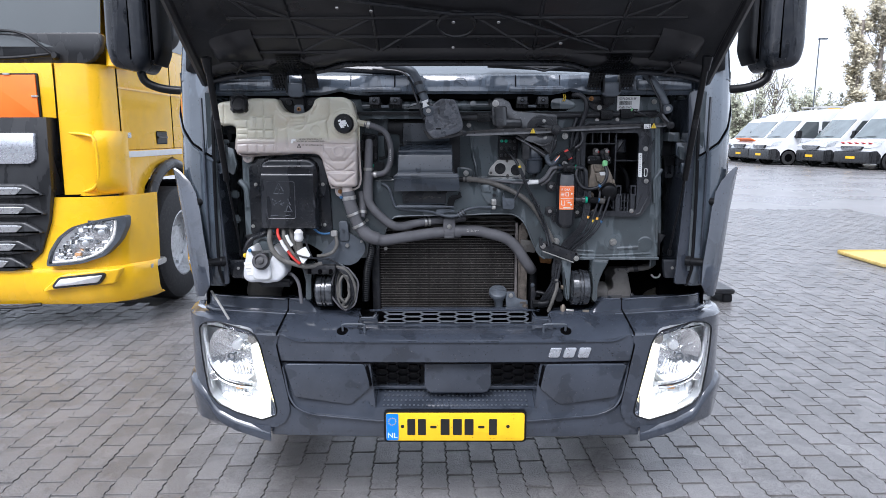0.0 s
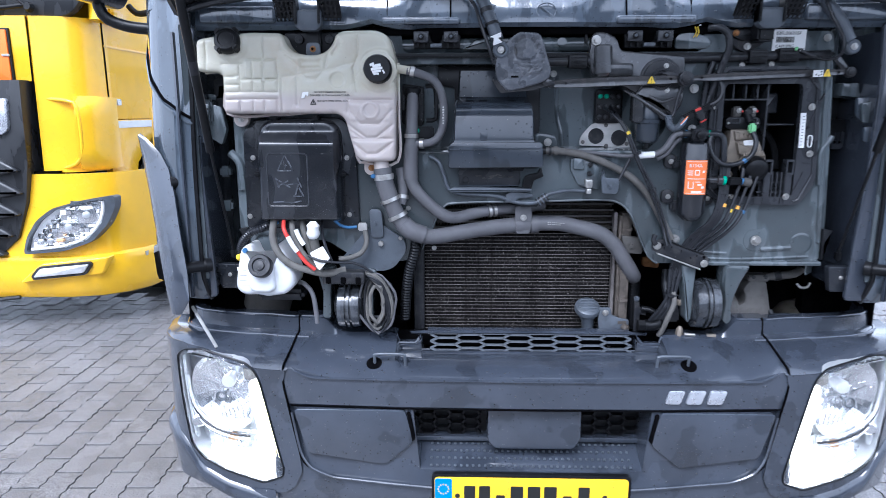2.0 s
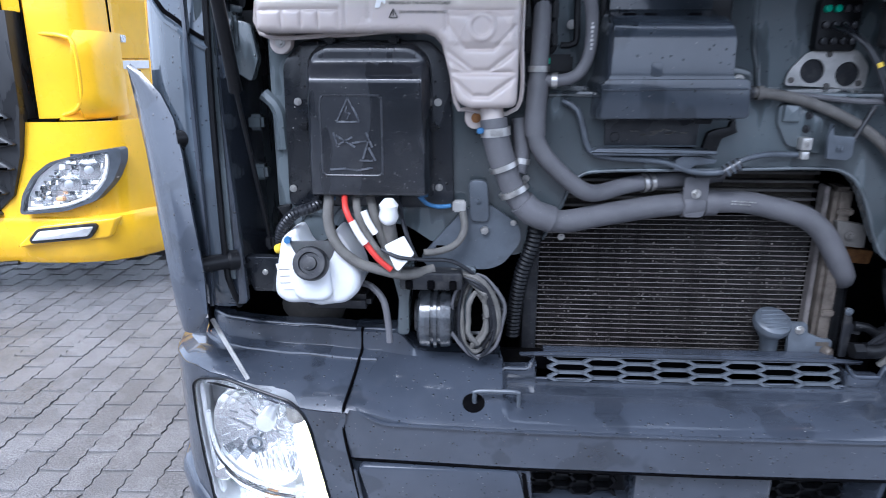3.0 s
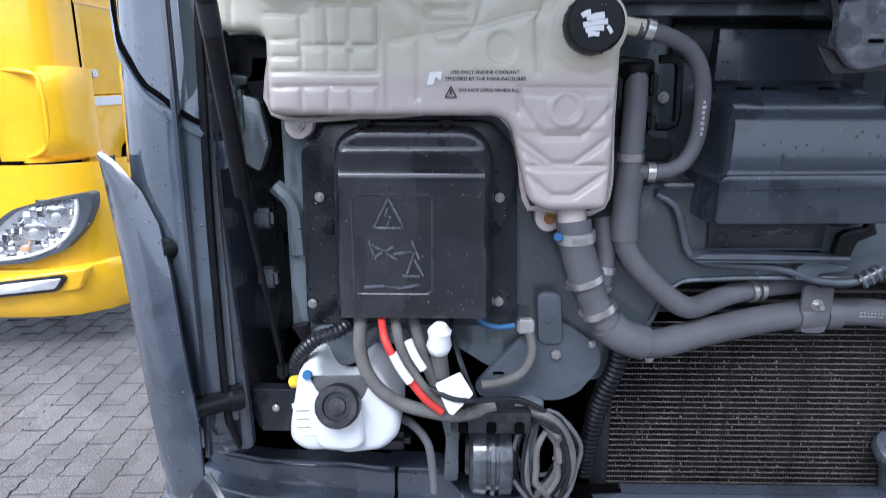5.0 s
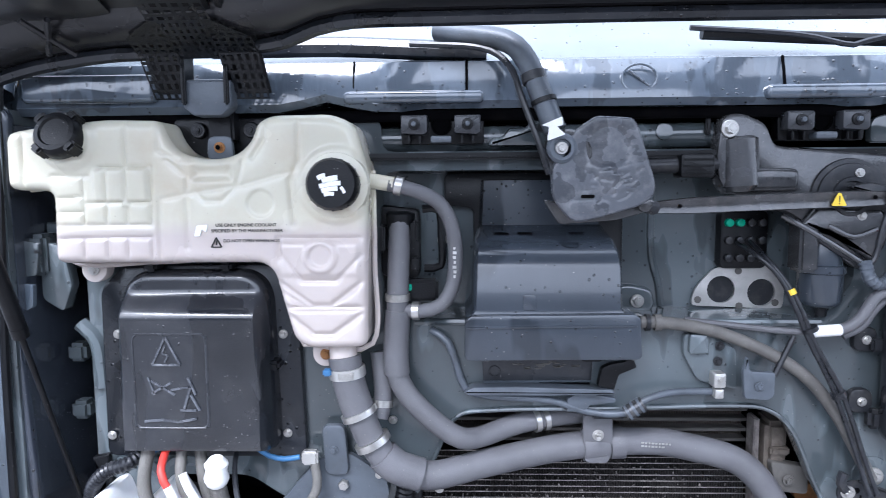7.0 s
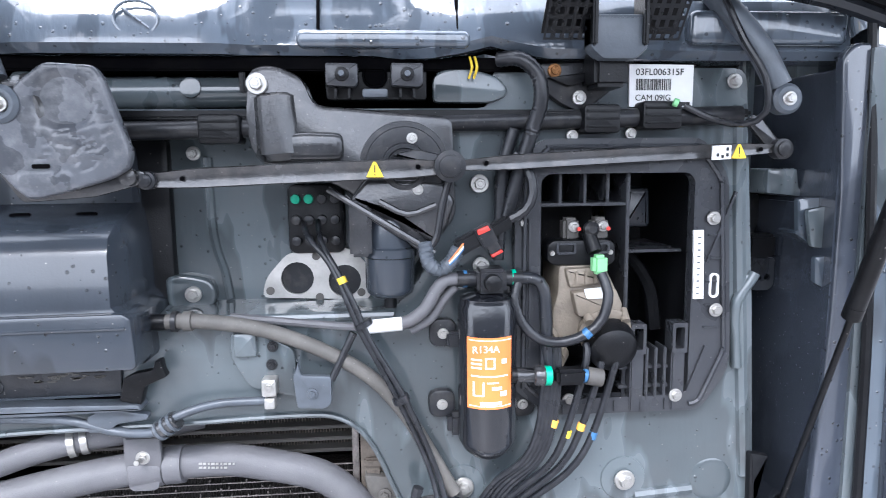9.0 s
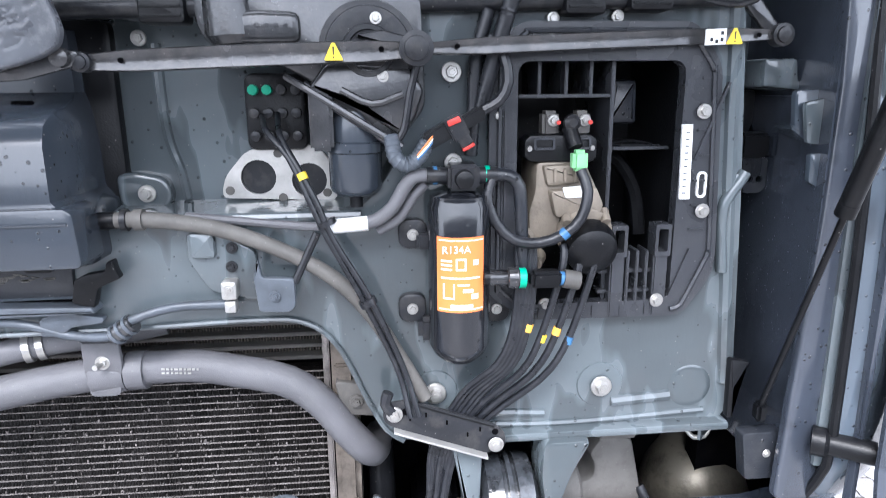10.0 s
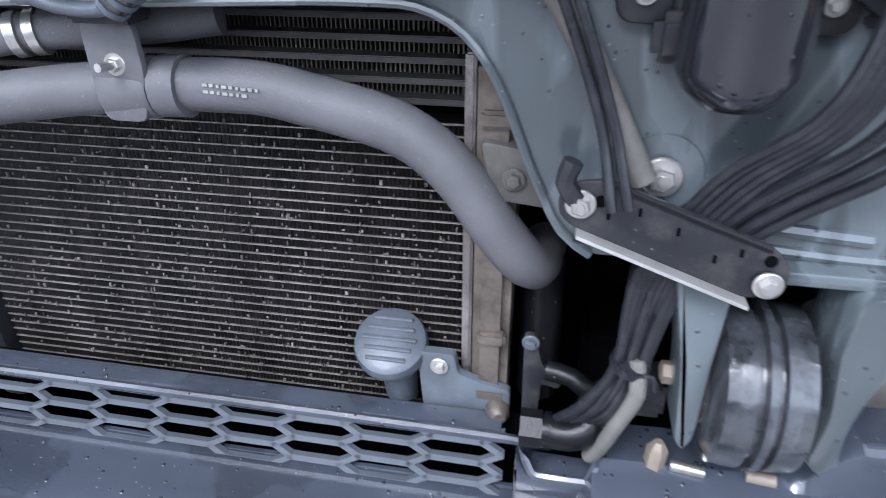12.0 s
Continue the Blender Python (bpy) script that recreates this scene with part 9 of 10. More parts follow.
part("shield", turned([(-0.02, 0.100), (0.0, 0.104), (0.05, 0.098), (0.095, 0.080), (0.120, 0.050), (0.128, 0.010)], (0.900, 2.735, 0.690), (-0.10, -0.30, 1), 32), SHIELD, can, "dull bronze heat shield")
part("shield_rim", turned([(0, 0.106), (0.008, 0.108), (0.012, 0.104)], (0.900, 2.735, 0.672), (-0.10, -0.30, 1), 32), DARKMETAL, can)
part("shield_clip", tube([(0.806, 2.60, 0.905), (0.815, 2.592, 0.895), (0.832, 2.590, 0.897), (0.840, 2.592, 0.910)], 0.004, 8, 0.006), ALU, can)
part("shield_clip", tube([(0.895, 2.56, 0.745), (0.905, 2.55, 0.752), (0.914, 2.55, 0.765)], 0.0045, 8, 0.006), ALU, can)
part("bracket_tube", rod((0.715, 2.56, 0.835), (0.745, 2.52, 0.765), 0.008, 10), DARKMETAL, can)
part("anchor_nut", turned([(-0.016, 0.0095), (0.010, 0.0095), (0.014, 0.007), (0.018, 0.004)], (0.423, 2.462, 0.798), (0.05, 0, 1), 6), BEIGE, can)
part("anchor_stud", rod((0.436, 2.458, 0.794), (0.464, 2.455, 0.793), 0.005, 10), ZINC, can)
part("anchor_stud", rod((0.500, 2.462, 0.789), (0.524, 2.460, 0.789), 0.006, 10), BEIGE, can)
elbow = part("pipe_elbow", tube([(0.322, 2.452, 0.822), (0.345, 2.450, 0.822), (0.362, 2.455, 0.829), (0.366, 2.475, 0.845)], 0.0145, 14, 0.006), BLACK, truck, "black elbow pipe with a hexagon nut")
part("elbow_nut", rod((0.303, 2.452, 0.822), (0.322, 2.452, 0.822), 0.0165, 6), BLACK, elbow)
part("elbow_ring", rod((0.324, 2.452, 0.822), (0.330, 2.452, 0.822), 0.0160, 14), BLACK, elbow)
part("lower_hose", tube([(0.310, 2.555, 0.938), (0.312, 2.556, 0.90), (0.313, 2.556, 0.85), (0.312, 2.556, 0.78)], 0.020, 16, 0.012), BLACK, truck)
stay = part("pipe_stay", prism(rnd([(0.300, 0.895), (0.310, 0.895), (0.318, 0.862), (0.338, 0.850), (0.334, 0.838), (0.318, 0.842), (0.316, 0.790), (0.302, 0.790)], 0.004), 2.488, 2.494, 0.001), DARKMETAL, truck)
bolt(stay, 0.306, 2.487, 0.888, 0.0070, GREYMETAL)
part("stay_tube", tube([(0.322, 2.490, 0.858), (0.345, 2.485, 0.856), (0.362, 2.48, 0.846), (0.378, 2.485, 0.852)], 0.009, 10, 0.008), BLACK, stay)
part("block_valve", box((0.412, 2.50, 0.842), (0.030, 0.04, 0.040), 0.005), DARKMETAL, stay)
part("block_port", turned([(0, 0.012), (0.016, 0.012), (0.018, 0.008)], (0.405, 2.482, 0.868), (0, -1, 0), 14), DARKMETAL, stay)
part("block_pipe", tube([(0.40, 2.50, 0.88), (0.395, 2.52, 0.92), (0.40, 2.54, 0.96)], 0.012, 10, 0.01), DARKMETAL, stay)
part("rust_plate", prism(rnd([(0.345, 0.985), (0.40, 0.98), (0.395, 0.95), (0.35, 0.955)], 0.006), 2.60, 2.62, 0.002), RUST, truck)
part("left_duct", turned([(0, 0.07), (0.12, 0.075)], (-0.79, 2.62, 0.82), (0.3, -0.2, 1), 24), FILTER, truck)


# ---- the yellow truck beside it ----
YX = -3.60
ytruck = root("truck", (YX, 6.4, 0), "bright yellow truck parked alongside, only its cab", "truck")


def ysheet(name, line, z0, z1, material, parent, n=8, thick=0.02, label="", lean=0.0, s=1):
    rows = [[(YX + (x - YX) * s if s < 0 else x, y + lean * (z - z0), z) for x, y in line] for z in steps(z0, z1, n)]
    return part(name, grid(rows, thick), material, parent, label)


for s in (1, -1):
    cab_y = ysheet("corner_panel", ((-2.855, 4.80), (-2.76, 4.81), (-2.67, 4.835), (-2.61, 4.875), (-2.575, 4.93), (-2.558, 5.00), (-2.55, 5.08)), 1.03, 1.985, YPAINT, ytruck, 14, 0.02, "yellow corner panel", 0.03, s)
    ysheet("front_seam", ((-2.862, 4.776), (-2.854, 4.776)), 1.06, 1.98, VOID, cab_y, 4, 0.004, "", 0.03, s)
    # moulded air deflector on the corner
    rows = []
    for k, z in enumerate(steps(1.045, 1.500, 14)):
        t = k / 14
        b = 0.055 * min(1, 5 * t, 5 * (1 - t)) ** 0.5 if 0 < t < 1 else 0
        rows.append([(YX + (x - YX) * s, y - b * f, z) for x, y, f in ((-2.635, 4.850, 0.0), (-2.612, 4.852, 1.0), (-2.57, 4.875, 1.0), (-2.53, 4.925, 1.0), (-2.50, 5.00, 0.9), (-2.515, 5.10, 0.2))])
    part("air_deflector", grid(rows, 0.012), YPAINT, cab_y, "moulded yellow air deflector")
    part("deflector_lip", tube([(YX + (x - YX) * s, y, z) for x, y, z in ((-2.82, 4.815, 1.49), (-2.66, 4.80, 1.475), (-2.605, 4.80, 1.43), (-2.60, 4.80, 1.20), (-2.63, 4.80, 1.10), (-2.72, 4.81, 1.06), (-2.84, 4.815, 1.045))], 0.013, 10, 0.03), YPAINT, cab_y)
    # bumper
    bmp = ysheet("bumper", ((-3.16, 4.74), (-2.95, 4.74), (-2.75, 4.75), (-2.60, 4.79), (-2.49, 4.88), (-2.43, 5.00), (-2.40, 5.20)), 0.46, 1.022, YPAINT, ytruck, 8, 0.03, "yellow bumper", 0.06, s)
    low = [[(YX + (x - YX) * s, y + dy, z) for x, y in ((-3.7, 4.72), (-3.20, 4.72), (-2.95, 4.72), (-2.75, 4.73), (-2.58, 4.77), (-2.46, 4.87), (-2.39, 5.00), (-2.37, 5.12))] for z, dy in ((0.485, 0.02), (0.475, -0.01), (0.44, -0.02), (0.36, -0.01), (0.28, 0.0), (0.235, 0.03), (0.22, 0.09))]
    part("bumper_lip", grid(low, 0.02), YPAINT, bmp)
    # near-black wedge draws the shade of the gap under the corner
    part("under_gap", prism([(YX + (x - YX) * s, z) for x, z in ((-2.93, 1.038), (-2.74, 1.042), (-2.76, 1.014), (-2.95, 0.992))], 4.765, 4.84), VOID, bmp)
    # headlamp
    hq = [(YX + (x - YX) * s, z) for x, z in rnd([(-2.421, 0.885), (-2.607, 0.858), (-2.765, 0.815), (-2.864, 0.740), (-2.938, 0.632), (-2.972, 0.522), (-2.719, 0.540), (-2.566, 0.590), (-2.474, 0.697), (-2.428, 0.806)], 0.03)]
    inner = [(YX + (x - YX) * s, z) for x, z in rnd([(-2.478, 0.864), (-2.607, 0.845), (-2.755, 0.804), (-2.850, 0.733), (-2.922, 0.630), (-2.952, 0.536), (-2.721, 0.556), (-2.590, 0.604), (-2.508, 0.700), (-2.480, 0.790)], 0.025)]
    lamp_y = part("headlamp", holed(hq, [inner[::-1]], 4.682, 4.76), GREYMETAL, ytruck, "clear unlit headlamp in a grey frame")
    part("lamp_housing", prism(inner, 4.722, 4.735), FACET, lamp_y)
    mirrors, rng_l = bmesh.new(), random.Random(21)
    for i in range(15):
        for j in range(10):
            x, z = -2.90 + 0.030 * i, 0.580 + 0.029 * j
            if z > 0.850 - 0.9 * max(0, -2.66 - x) or z < 0.565 + 0.75 * max(0, x + 2.66) or x < -2.93 + 0.35 * (z - 0.55):
                continue
            box((YX + (x - YX) * s, 4.716, z), (0.028, 0.008, 0.027), 0, 1, mirrors, Euler((rng_l.uniform(-0.5, 0.5), 0, rng_l.uniform(-0.6, 0.6))).to_matrix())
    part("reflector_facets", mirrors, CHROME, lamp_y, angle=5)
    for x, z, w, h in ((-2.585, 0.765, 0.105, 0.110), (-2.690, 0.690, 0.120, 0.085)):
        part("reflector_bowl", prism(rr(YX + (x - YX) * s, z, w, h, 0.035, 5), 4.700, 4.715, 0.006), CHROME, lamp_y)
        part("bulb_cap", turned([(0, 0.012), (0.004, 0.022), (0.016, 0.020)], (YX + (x - YX) * s, 4.690, z), (0, 1, 0), 14), LAMPGREY, lamp_y)
    part("running_light", tube([(YX + (x - YX) * s, 4.700, z) for x, z in ((-2.925, 0.552), (-2.80, 0.562), (-2.715, 0.574), (-2.60, 0.620), (-2.525, 0.710), (-2.498, 0.80), (-2.495, 0.850))], 0.009, 8, 0.03), WHITE, lamp_y)
    for k in range(4):
        part("indicator_cell", box((YX + (-2.87 + 0.060 * k - YX) * s, 4.708, 0.592 + 0.007 * k), (0.046, 0.02, 0.026), 0.006), AMBER if k == 2 else CHROME, lamp_y)
    part("lamp_lens", prism(inset(inner, 0.002), 4.684, 4.688), LENS, lamp_y).visible_shadow = False
    fog = [(YX + (x - YX) * s, z) for x, z in rnd([(-2.92, 0.375), (-2.62, 0.395), (-2.585, 0.450), (-2.87, 0.432)], 0.015)]
    part("fog_surround", prism([(YX + (x - YX) * s, z) for x, z in rnd([(-3.02, 0.335), (-2.52, 0.375), (-2.475, 0.490), (-2.87, 0.462)], 0.02)], 4.668, 4.73, 0.012, 3), YPAINT, bmp)
    part("fog_lamp", prism(fog, 4.660, 4.70, 0.006), FACET, bmp)
    part("fog_frame", prism(inset(fog, -0.016), 4.665, 4.69, 0.004), DARKTRIM, bmp)
    for ob in (lamp_y, *lamp_y.children, *[o for o in bmp.children if o.name.startswith("fog")]):
        for v in ob.data.vertices:
            v.co.y += 0.55 * max(0.0, abs(v.co.x - YX) - 0.66) ** 2 - 0.030
    # side: door, sill, wheel arch
    door = part("cab_side", prism([(5.04, 2.95), (7.15, 2.95), (7.15, 1.36), (5.04, 1.36)], -0.02, 0.02, 0.006), YPAINT, ytruck, "yellow door side")
    door.data.transform(Matrix.Translation((YX + (-2.555 - YX) * s, 0, 0)) @ Matrix.Rotation(radians(90), 4, "Z"))
    sill = part("side_skirt", prism([(5.00, 1.355), (7.15, 1.355), (7.15, 1.02), (6.35, 1.02), (6.25, 1.18), (5.95, 1.28), (5.60, 1.22), (5.36, 1.05), (5.22, 0.60), (5.00, 0.60)], -0.02, 0.02, 0.006), YPAINT, ytruck)
    sill.data.transform(Matrix.Translation((YX + (-2.545 - YX) * s, 0, 0)) @ Matrix.Rotation(radians(90), 4, "Z"))
    part("side_stripe", box((YX + (-2.523 - YX) * s, 6.06, 1.325), (0.012, 2.1, 0.048), 0.002), WHITE, sill, "pale reflective stripe")
    part("door_gap", box((YX + (-2.533 - YX) * s, 5.055, 2.15), (0.006, 0.012, 1.55), 0), VOID, door)
    part("door_crease", box((YX + (-2.533 - YX) * s, 6.0, 1.83), (0.014, 1.9, 0.014), 0.003), YPAINT, door)
    part("handle_recess", box((YX + (-2.533 - YX) * s, 5.77, 1.452), (0.012, 0.215, 0.112), 0.020), BLACK, door)
    part("door_handle", box((YX + (-2.522 - YX) * s, 5.77, 1.456), (0.016, 0.190, 0.020), 0.005), DARKTRIM, door, "black door handle")
    part("mirror_foot", box((YX + (-2.500 - YX) * s, 5.15, 2.02), (0.10, 0.20, 0.085), 0.02), YPAINT, door)
    part("door_seam", box((YX + (-2.534 - YX) * s, 6.02, 2.00), (0.005, 0.010, 1.30), 0), VOID, door)
    part("side_window", box((YX + (-2.538 - YX) * s, 6.1, 2.52), (0.02, 1.2, 0.62), 0.01), VANGLASS, door)
    for k in range(2):
        part("badge_block", box((YX + (-2.532 - YX) * s, 5.10 + 0.075 * k, 1.473), (0.014, 0.060, 0.042), 0.004), SILVER, door)
    part("wheel_arch", tube([(YX + (-2.50 - YX) * s, y, z) for y, z in ((5.30, 0.55), (5.34, 0.80), (5.46, 1.05), (5.66, 1.18), (5.92, 1.22), (6.18, 1.12), (6.36, 0.90))], 0.045, 10, 0.06), DARKTRIM, ytruck)
    step = part("entry_step", box((YX + (-2.44 - YX) * s, 5.15, 0.455), (0.16, 0.30, 0.05), 0.01), ALU, ytruck, "bare metal entry step")
    part("step_box", box((YX + (-2.50 - YX) * s, 5.14, 0.60), (0.10, 0.24, 0.24), 0.02), YPAINT, step)
    tyre = part("wheel", turned([(0.14, 0.30), (0.0, 0.30), (0.0, 0.46), (0.03, 0.50), (0.06, 0.51), (0.24, 0.51), (0.28, 0.50), (0.31, 0.46), (0.31, 0.30), (0.16, 0.30)], (YX + (-2.74 - YX) * s, 5.86, 0.51), (s, 0, 0), 40), TYRE, ytruck)
    part("rim", turned([(0.05, 0.30), (0.30, 0.302), (0.305, 0.285), (0.20, 0.26), (0.19, 0.17), (0.23, 0.15), (0.235, 0.02)], (YX + (-2.74 - YX) * s, 5.86, 0.51), (s, 0, 0), 32), RIM, tyre)
    for k in range(10):
        a = 2 * math.pi * k / 10
        part("wheel_nut", turned([(0, 0.020), (0.03, 0.016)], (YX + (-2.55 - YX) * s, 5.86 + 0.21 * math.cos(a), 0.51 + 0.21 * math.sin(a)), (s, 0, 0), 6), RIM, tyre)
    ym = part("door_mirror", prism([(YX + (x - YX) * s, z) for x, z in rnd([(-2.30, 2.75), (-2.12, 2.75), (-2.10, 2.20), (-2.16, 2.12), (-2.28, 2.13)], 0.04)], 5.10, 5.24, 0.03, 3), BLACK, ytruck, "black truck mirror")
    part("mirror_arm", tube([(YX + (-2.42 - YX) * s, 5.22, 2.10), (YX + (-2.36 - YX) * s, 5.2, 2.05), (YX + (-2.26 - YX) * s, 5.18, 2.06), (YX + (-2.22 - YX) * s, 5.17, 2.15)], 0.02, 10, 0.03), BLACK, ym)
    part("pillar", tube([(YX + (-2.49 - YX) * s, 4.95, 1.97), (YX + (-2.48 - YX) * s, 5.01, 2.5), (YX + (-2.50 - YX) * s, 5.10, 3.0)], 0.055, 12, 0.1), YPAINT, door)
# front face
nose = part("front_panel", prism([(-4.34, 1.985), (-2.860, 1.985), (-2.860, 1.595), (-4.34, 1.595)], 4.79, 4.85, 0.006), YPAINT, ytruck, "yellow front panel")
grl = part("grille", prism([(-4.32, 1.60), (-2.885, 1.60), (-2.90, 1.10), (-2.94, 0.85), (-3.02, 0.62), (-3.17, 0.49), (-4.03, 0.49), (-4.18, 0.62), (-4.28, 0.90)], 4.70, 4.86, 0.006), DARKTRIM, ytruck, "black grille with bright slats")
part("bright_bar", prism(rnd([(-4.24, 1.49), (-2.965, 1.49), (-2.98, 1.30), (-3.02, 1.27), (-4.22, 1.27)], 0.02), 4.675, 4.72, 0.01), SILVER, grl, "broad silver bar")
for k, z in enumerate((1.075, 0.935, 0.80, 0.665, 0.54)):
    x1 = (-2.97, -2.97, -3.00, -3.06, -3.13)[k]
    part("grille_slat", prism(rnd([(-4.12, z + 0.055), (x1 - 0.10, z + 0.055), (x1, z + 0.0), (x1 + 0.03, z - 0.03), (x1 - 0.10, z - 0.055), (-4.12, z - 0.055)], 0.02), 4.655, 4.72, 0.02, 3), DARKTRIM, grl)
    part("slat_inlay", prism(rnd([(-4.05, z + 0.025), (x1 - 0.16, z + 0.030), (x1 - 0.11, z + 0.024), (x1 - 0.16, z - 0.022), (-4.05, z - 0.028)], 0.01), 4.648, 4.665, 0.004), STEELMESH, grl)
haz = part("hazard_plate", prism(rr(-3.175, 1.750, 0.40, 0.30, 0.006), 4.765, 4.78, 0.002), ORANGE, ytruck, "plain orange hazard plate in a black frame")
part("plate_frame", prism(rr(-3.175, 1.750, 0.425, 0.325, 0.008), 4.775, 4.792, 0.002), BLACK, haz)
for x, z in ((-3.175, 1.906), (-3.175, 1.594), (-2.987, 1.750)):
    part("plate_clip", box((x, 4.762, z), (0.05, 0.012, 0.014), 0.003), ALU, haz)
part("screen_band", prism(rnd([(-4.68, 2.20), (-2.50, 2.20), (-2.52, 2.08), (-2.62, 1.985), (-4.58, 1.985)], 0.05), 4.84, 4.90, 0.01), DARKTRIM, ytruck)
rows = [[(x, 4.835 + 0.16 * t + 0.05 * ((x - YX) / 1.0) ** 4, 2.10 + 0.95 * t) for x in steps(-4.66, -2.55, 14)] for t in steps(0, 1, 6)]
part("windscreen", grid(rows, 0.01), VANGLASS, ytruck, "large curved windscreen")
part("wiper", tube([(-2.83, 4.80, 2.03), (-2.95, 4.79, 2.12), (-3.10, 4.80, 2.20), (-3.5, 4.82, 2.21), (-4.0, 4.83, 2.19)], 0.010, 8, 0.05), BLACK, ytruck)
part("wiper_head", turned([(0, 0.03), (0.03, 0.02)], (-2.83, 4.81, 2.03), (0, -1, 0.2), 14), BLACK, ytruck)
part("wiper_linkage", tube([(-2.83, 4.81, 2.05), (-3.2, 4.81, 2.02), (-3.7, 4.81, 2.03)], 0.014, 8, 0.05), BLACK, ytruck)
part("cab_shell", box((YX, 6.2, 2.1), (2.04, 1.9, 2.0), 0.05), YPAINT, ytruck)
part("cab_roof", box((YX, 6.1, 3.10), (2.34, 2.3, 0.12), 0.06), YPAINT, ytruck)
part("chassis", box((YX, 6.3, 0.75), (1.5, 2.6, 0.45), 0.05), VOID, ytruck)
# unseen near-black blocks, added to keep light out from under the cab
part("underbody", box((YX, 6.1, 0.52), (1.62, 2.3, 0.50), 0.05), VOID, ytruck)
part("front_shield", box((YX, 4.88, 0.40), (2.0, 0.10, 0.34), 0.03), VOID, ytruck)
part("silver_skid", tube([(-4.0, 4.76, 0.20), (-3.3, 4.71, 0.20), (-3.16, 4.71, 0.215), (-3.08, 4.72, 0.22)], 0.014, 8, 0.05), DARKTRIM, ytruck)


# ---- things across the yard ----
def van(m, paint, roof, marks, label, lamp=True):
    """A panel van with its nose along +x, built at the origin and then set in place."""
    v = root("van", (0, 0, 0), label, "van", "vans parked in a row")
    ax, az, bx, bz = 0.78, 1.28, 1.62, min(roof - 0.20, 2.18)
    side = rnd([(0.0, 0.42), (0.0, 0.86), (0.10, 1.04), (ax, az), (bx, bz), (bx + 0.18 + 0.9 * (roof - 0.2 - bz), roof - 0.10), (bx + 0.75 + 0.6 * (roof - 0.2 - bz), roof), (5.6, roof), (5.75, roof - 0.2), (5.8, 0.42)], 0.10)
    part("body", prism([(-x, z) for x, z in side], -0.97, 0.97, 0.10, 3), paint, v)
    part("bumper", prism(rnd([(0.07, 0.26), (0.07, 0.76), (-0.30, 0.80), (-0.52, 0.60), (-0.52, 0.26)], 0.07), -0.99, 0.99, 0.10, 3), DARKTRIM, v)
    part("grille", prism(rnd([(-0.62, 0.98), (0.62, 0.98), (0.50, 0.80), (-0.50, 0.80)], 0.05), -0.03, 0.04, 0.01), DARKTRIM, v).data.transform(Matrix.Translation((0.03, 0, 0)) @ Matrix.Rotation(radians(90), 4, "Z"))
    for k in range(3):
        part("grille_bar", box((0.075, 0, 0.835 + 0.05 * k), (0.02, 0.95 + 0.08 * k, 0.014), 0.004), STEELMESH, v)
    scr = [[(-(ax + 0.03) - (bx - ax - 0.06) * t + 0.022, y * (1 - 0.06 * t), az + 0.045 + (bz - az - 0.06) * t) for y in steps(-0.86, 0.86, 6)] for t in steps(0, 1, 4)]
    part("windscreen", grid(scr, 0.02), VANSCREEN, v)
    part("wiper", rod((-ax - 0.02 + 0.05, -0.6, az + 0.07), (-ax - 0.10 + 0.05, 0.3, az + 0.13), 0.012, 6), BLACK, v)
    for s in (-1, 1):
        win = [(-1.12, 1.34), (-2.35, 1.30), (-2.35, bz - 0.08), (-1.72, bz - 0.08)]
        part("side_window", prism(rnd(win, 0.06), 0.965 * s, 0.985 * s), VANGLASS, v)
        part("side_window", prism(rr(-2.95, (1.32 + bz) / 2, 0.85, bz - 1.45, 0.06), 0.965 * s, 0.985 * s), VANGLASS, v)
        part("mirror", prism(rnd([(-1.18, 1.30), (-1.38, 1.30), (-1.42, 1.66), (-1.22, 1.66)], 0.04), 1.0 * s, 1.2 * s, 0.03), BLACK, v)
        part("headlamp", prism(rnd([(0.02, 0.90), (-0.10, 1.06), (-0.62, 1.22), (-0.40, 0.98)], 0.04), 0.62 * s, 0.985 * s, 0.02), LAMPGREY, v)
        part("rub_strip", box((-3.2, 0.985 * s, 0.62), (3.6, 0.03, 0.10), 0.01), DARKTRIM, v)
        part("door_gap", box((-1.52, 0.972 * s, 1.0), (0.015, 0.012, 0.9)), DARKTRIM, v)
        for x in (-0.95, -4.55):
            tyre = part("wheel", turned([(0.12, 0.20), (0.0, 0.20), (0.0, 0.33), (0.03, 0.345), (0.20, 0.345), (0.22, 0.33), (0.22, 0.20), (0.14, 0.20)], (x, 0.78 * s, 0.345), (0, s, 0), 24), TYRE, v)
            part("rim", turned([(0.10, 0.21), (0.215, 0.212), (0.16, 0.17), (0.17, 0.05), (0.19, 0.01)], (x, 0.78 * s, 0.345), (0, s, 0), 16), RIM, tyre)
            # flat near-black disc on the body side, for the shade in the arch
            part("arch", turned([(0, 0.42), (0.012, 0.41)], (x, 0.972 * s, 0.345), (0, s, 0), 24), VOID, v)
    part("plate", box((0.075, 0, 0.50), (0.012, 0.50, 0.11), 0.003), PLATE, v)
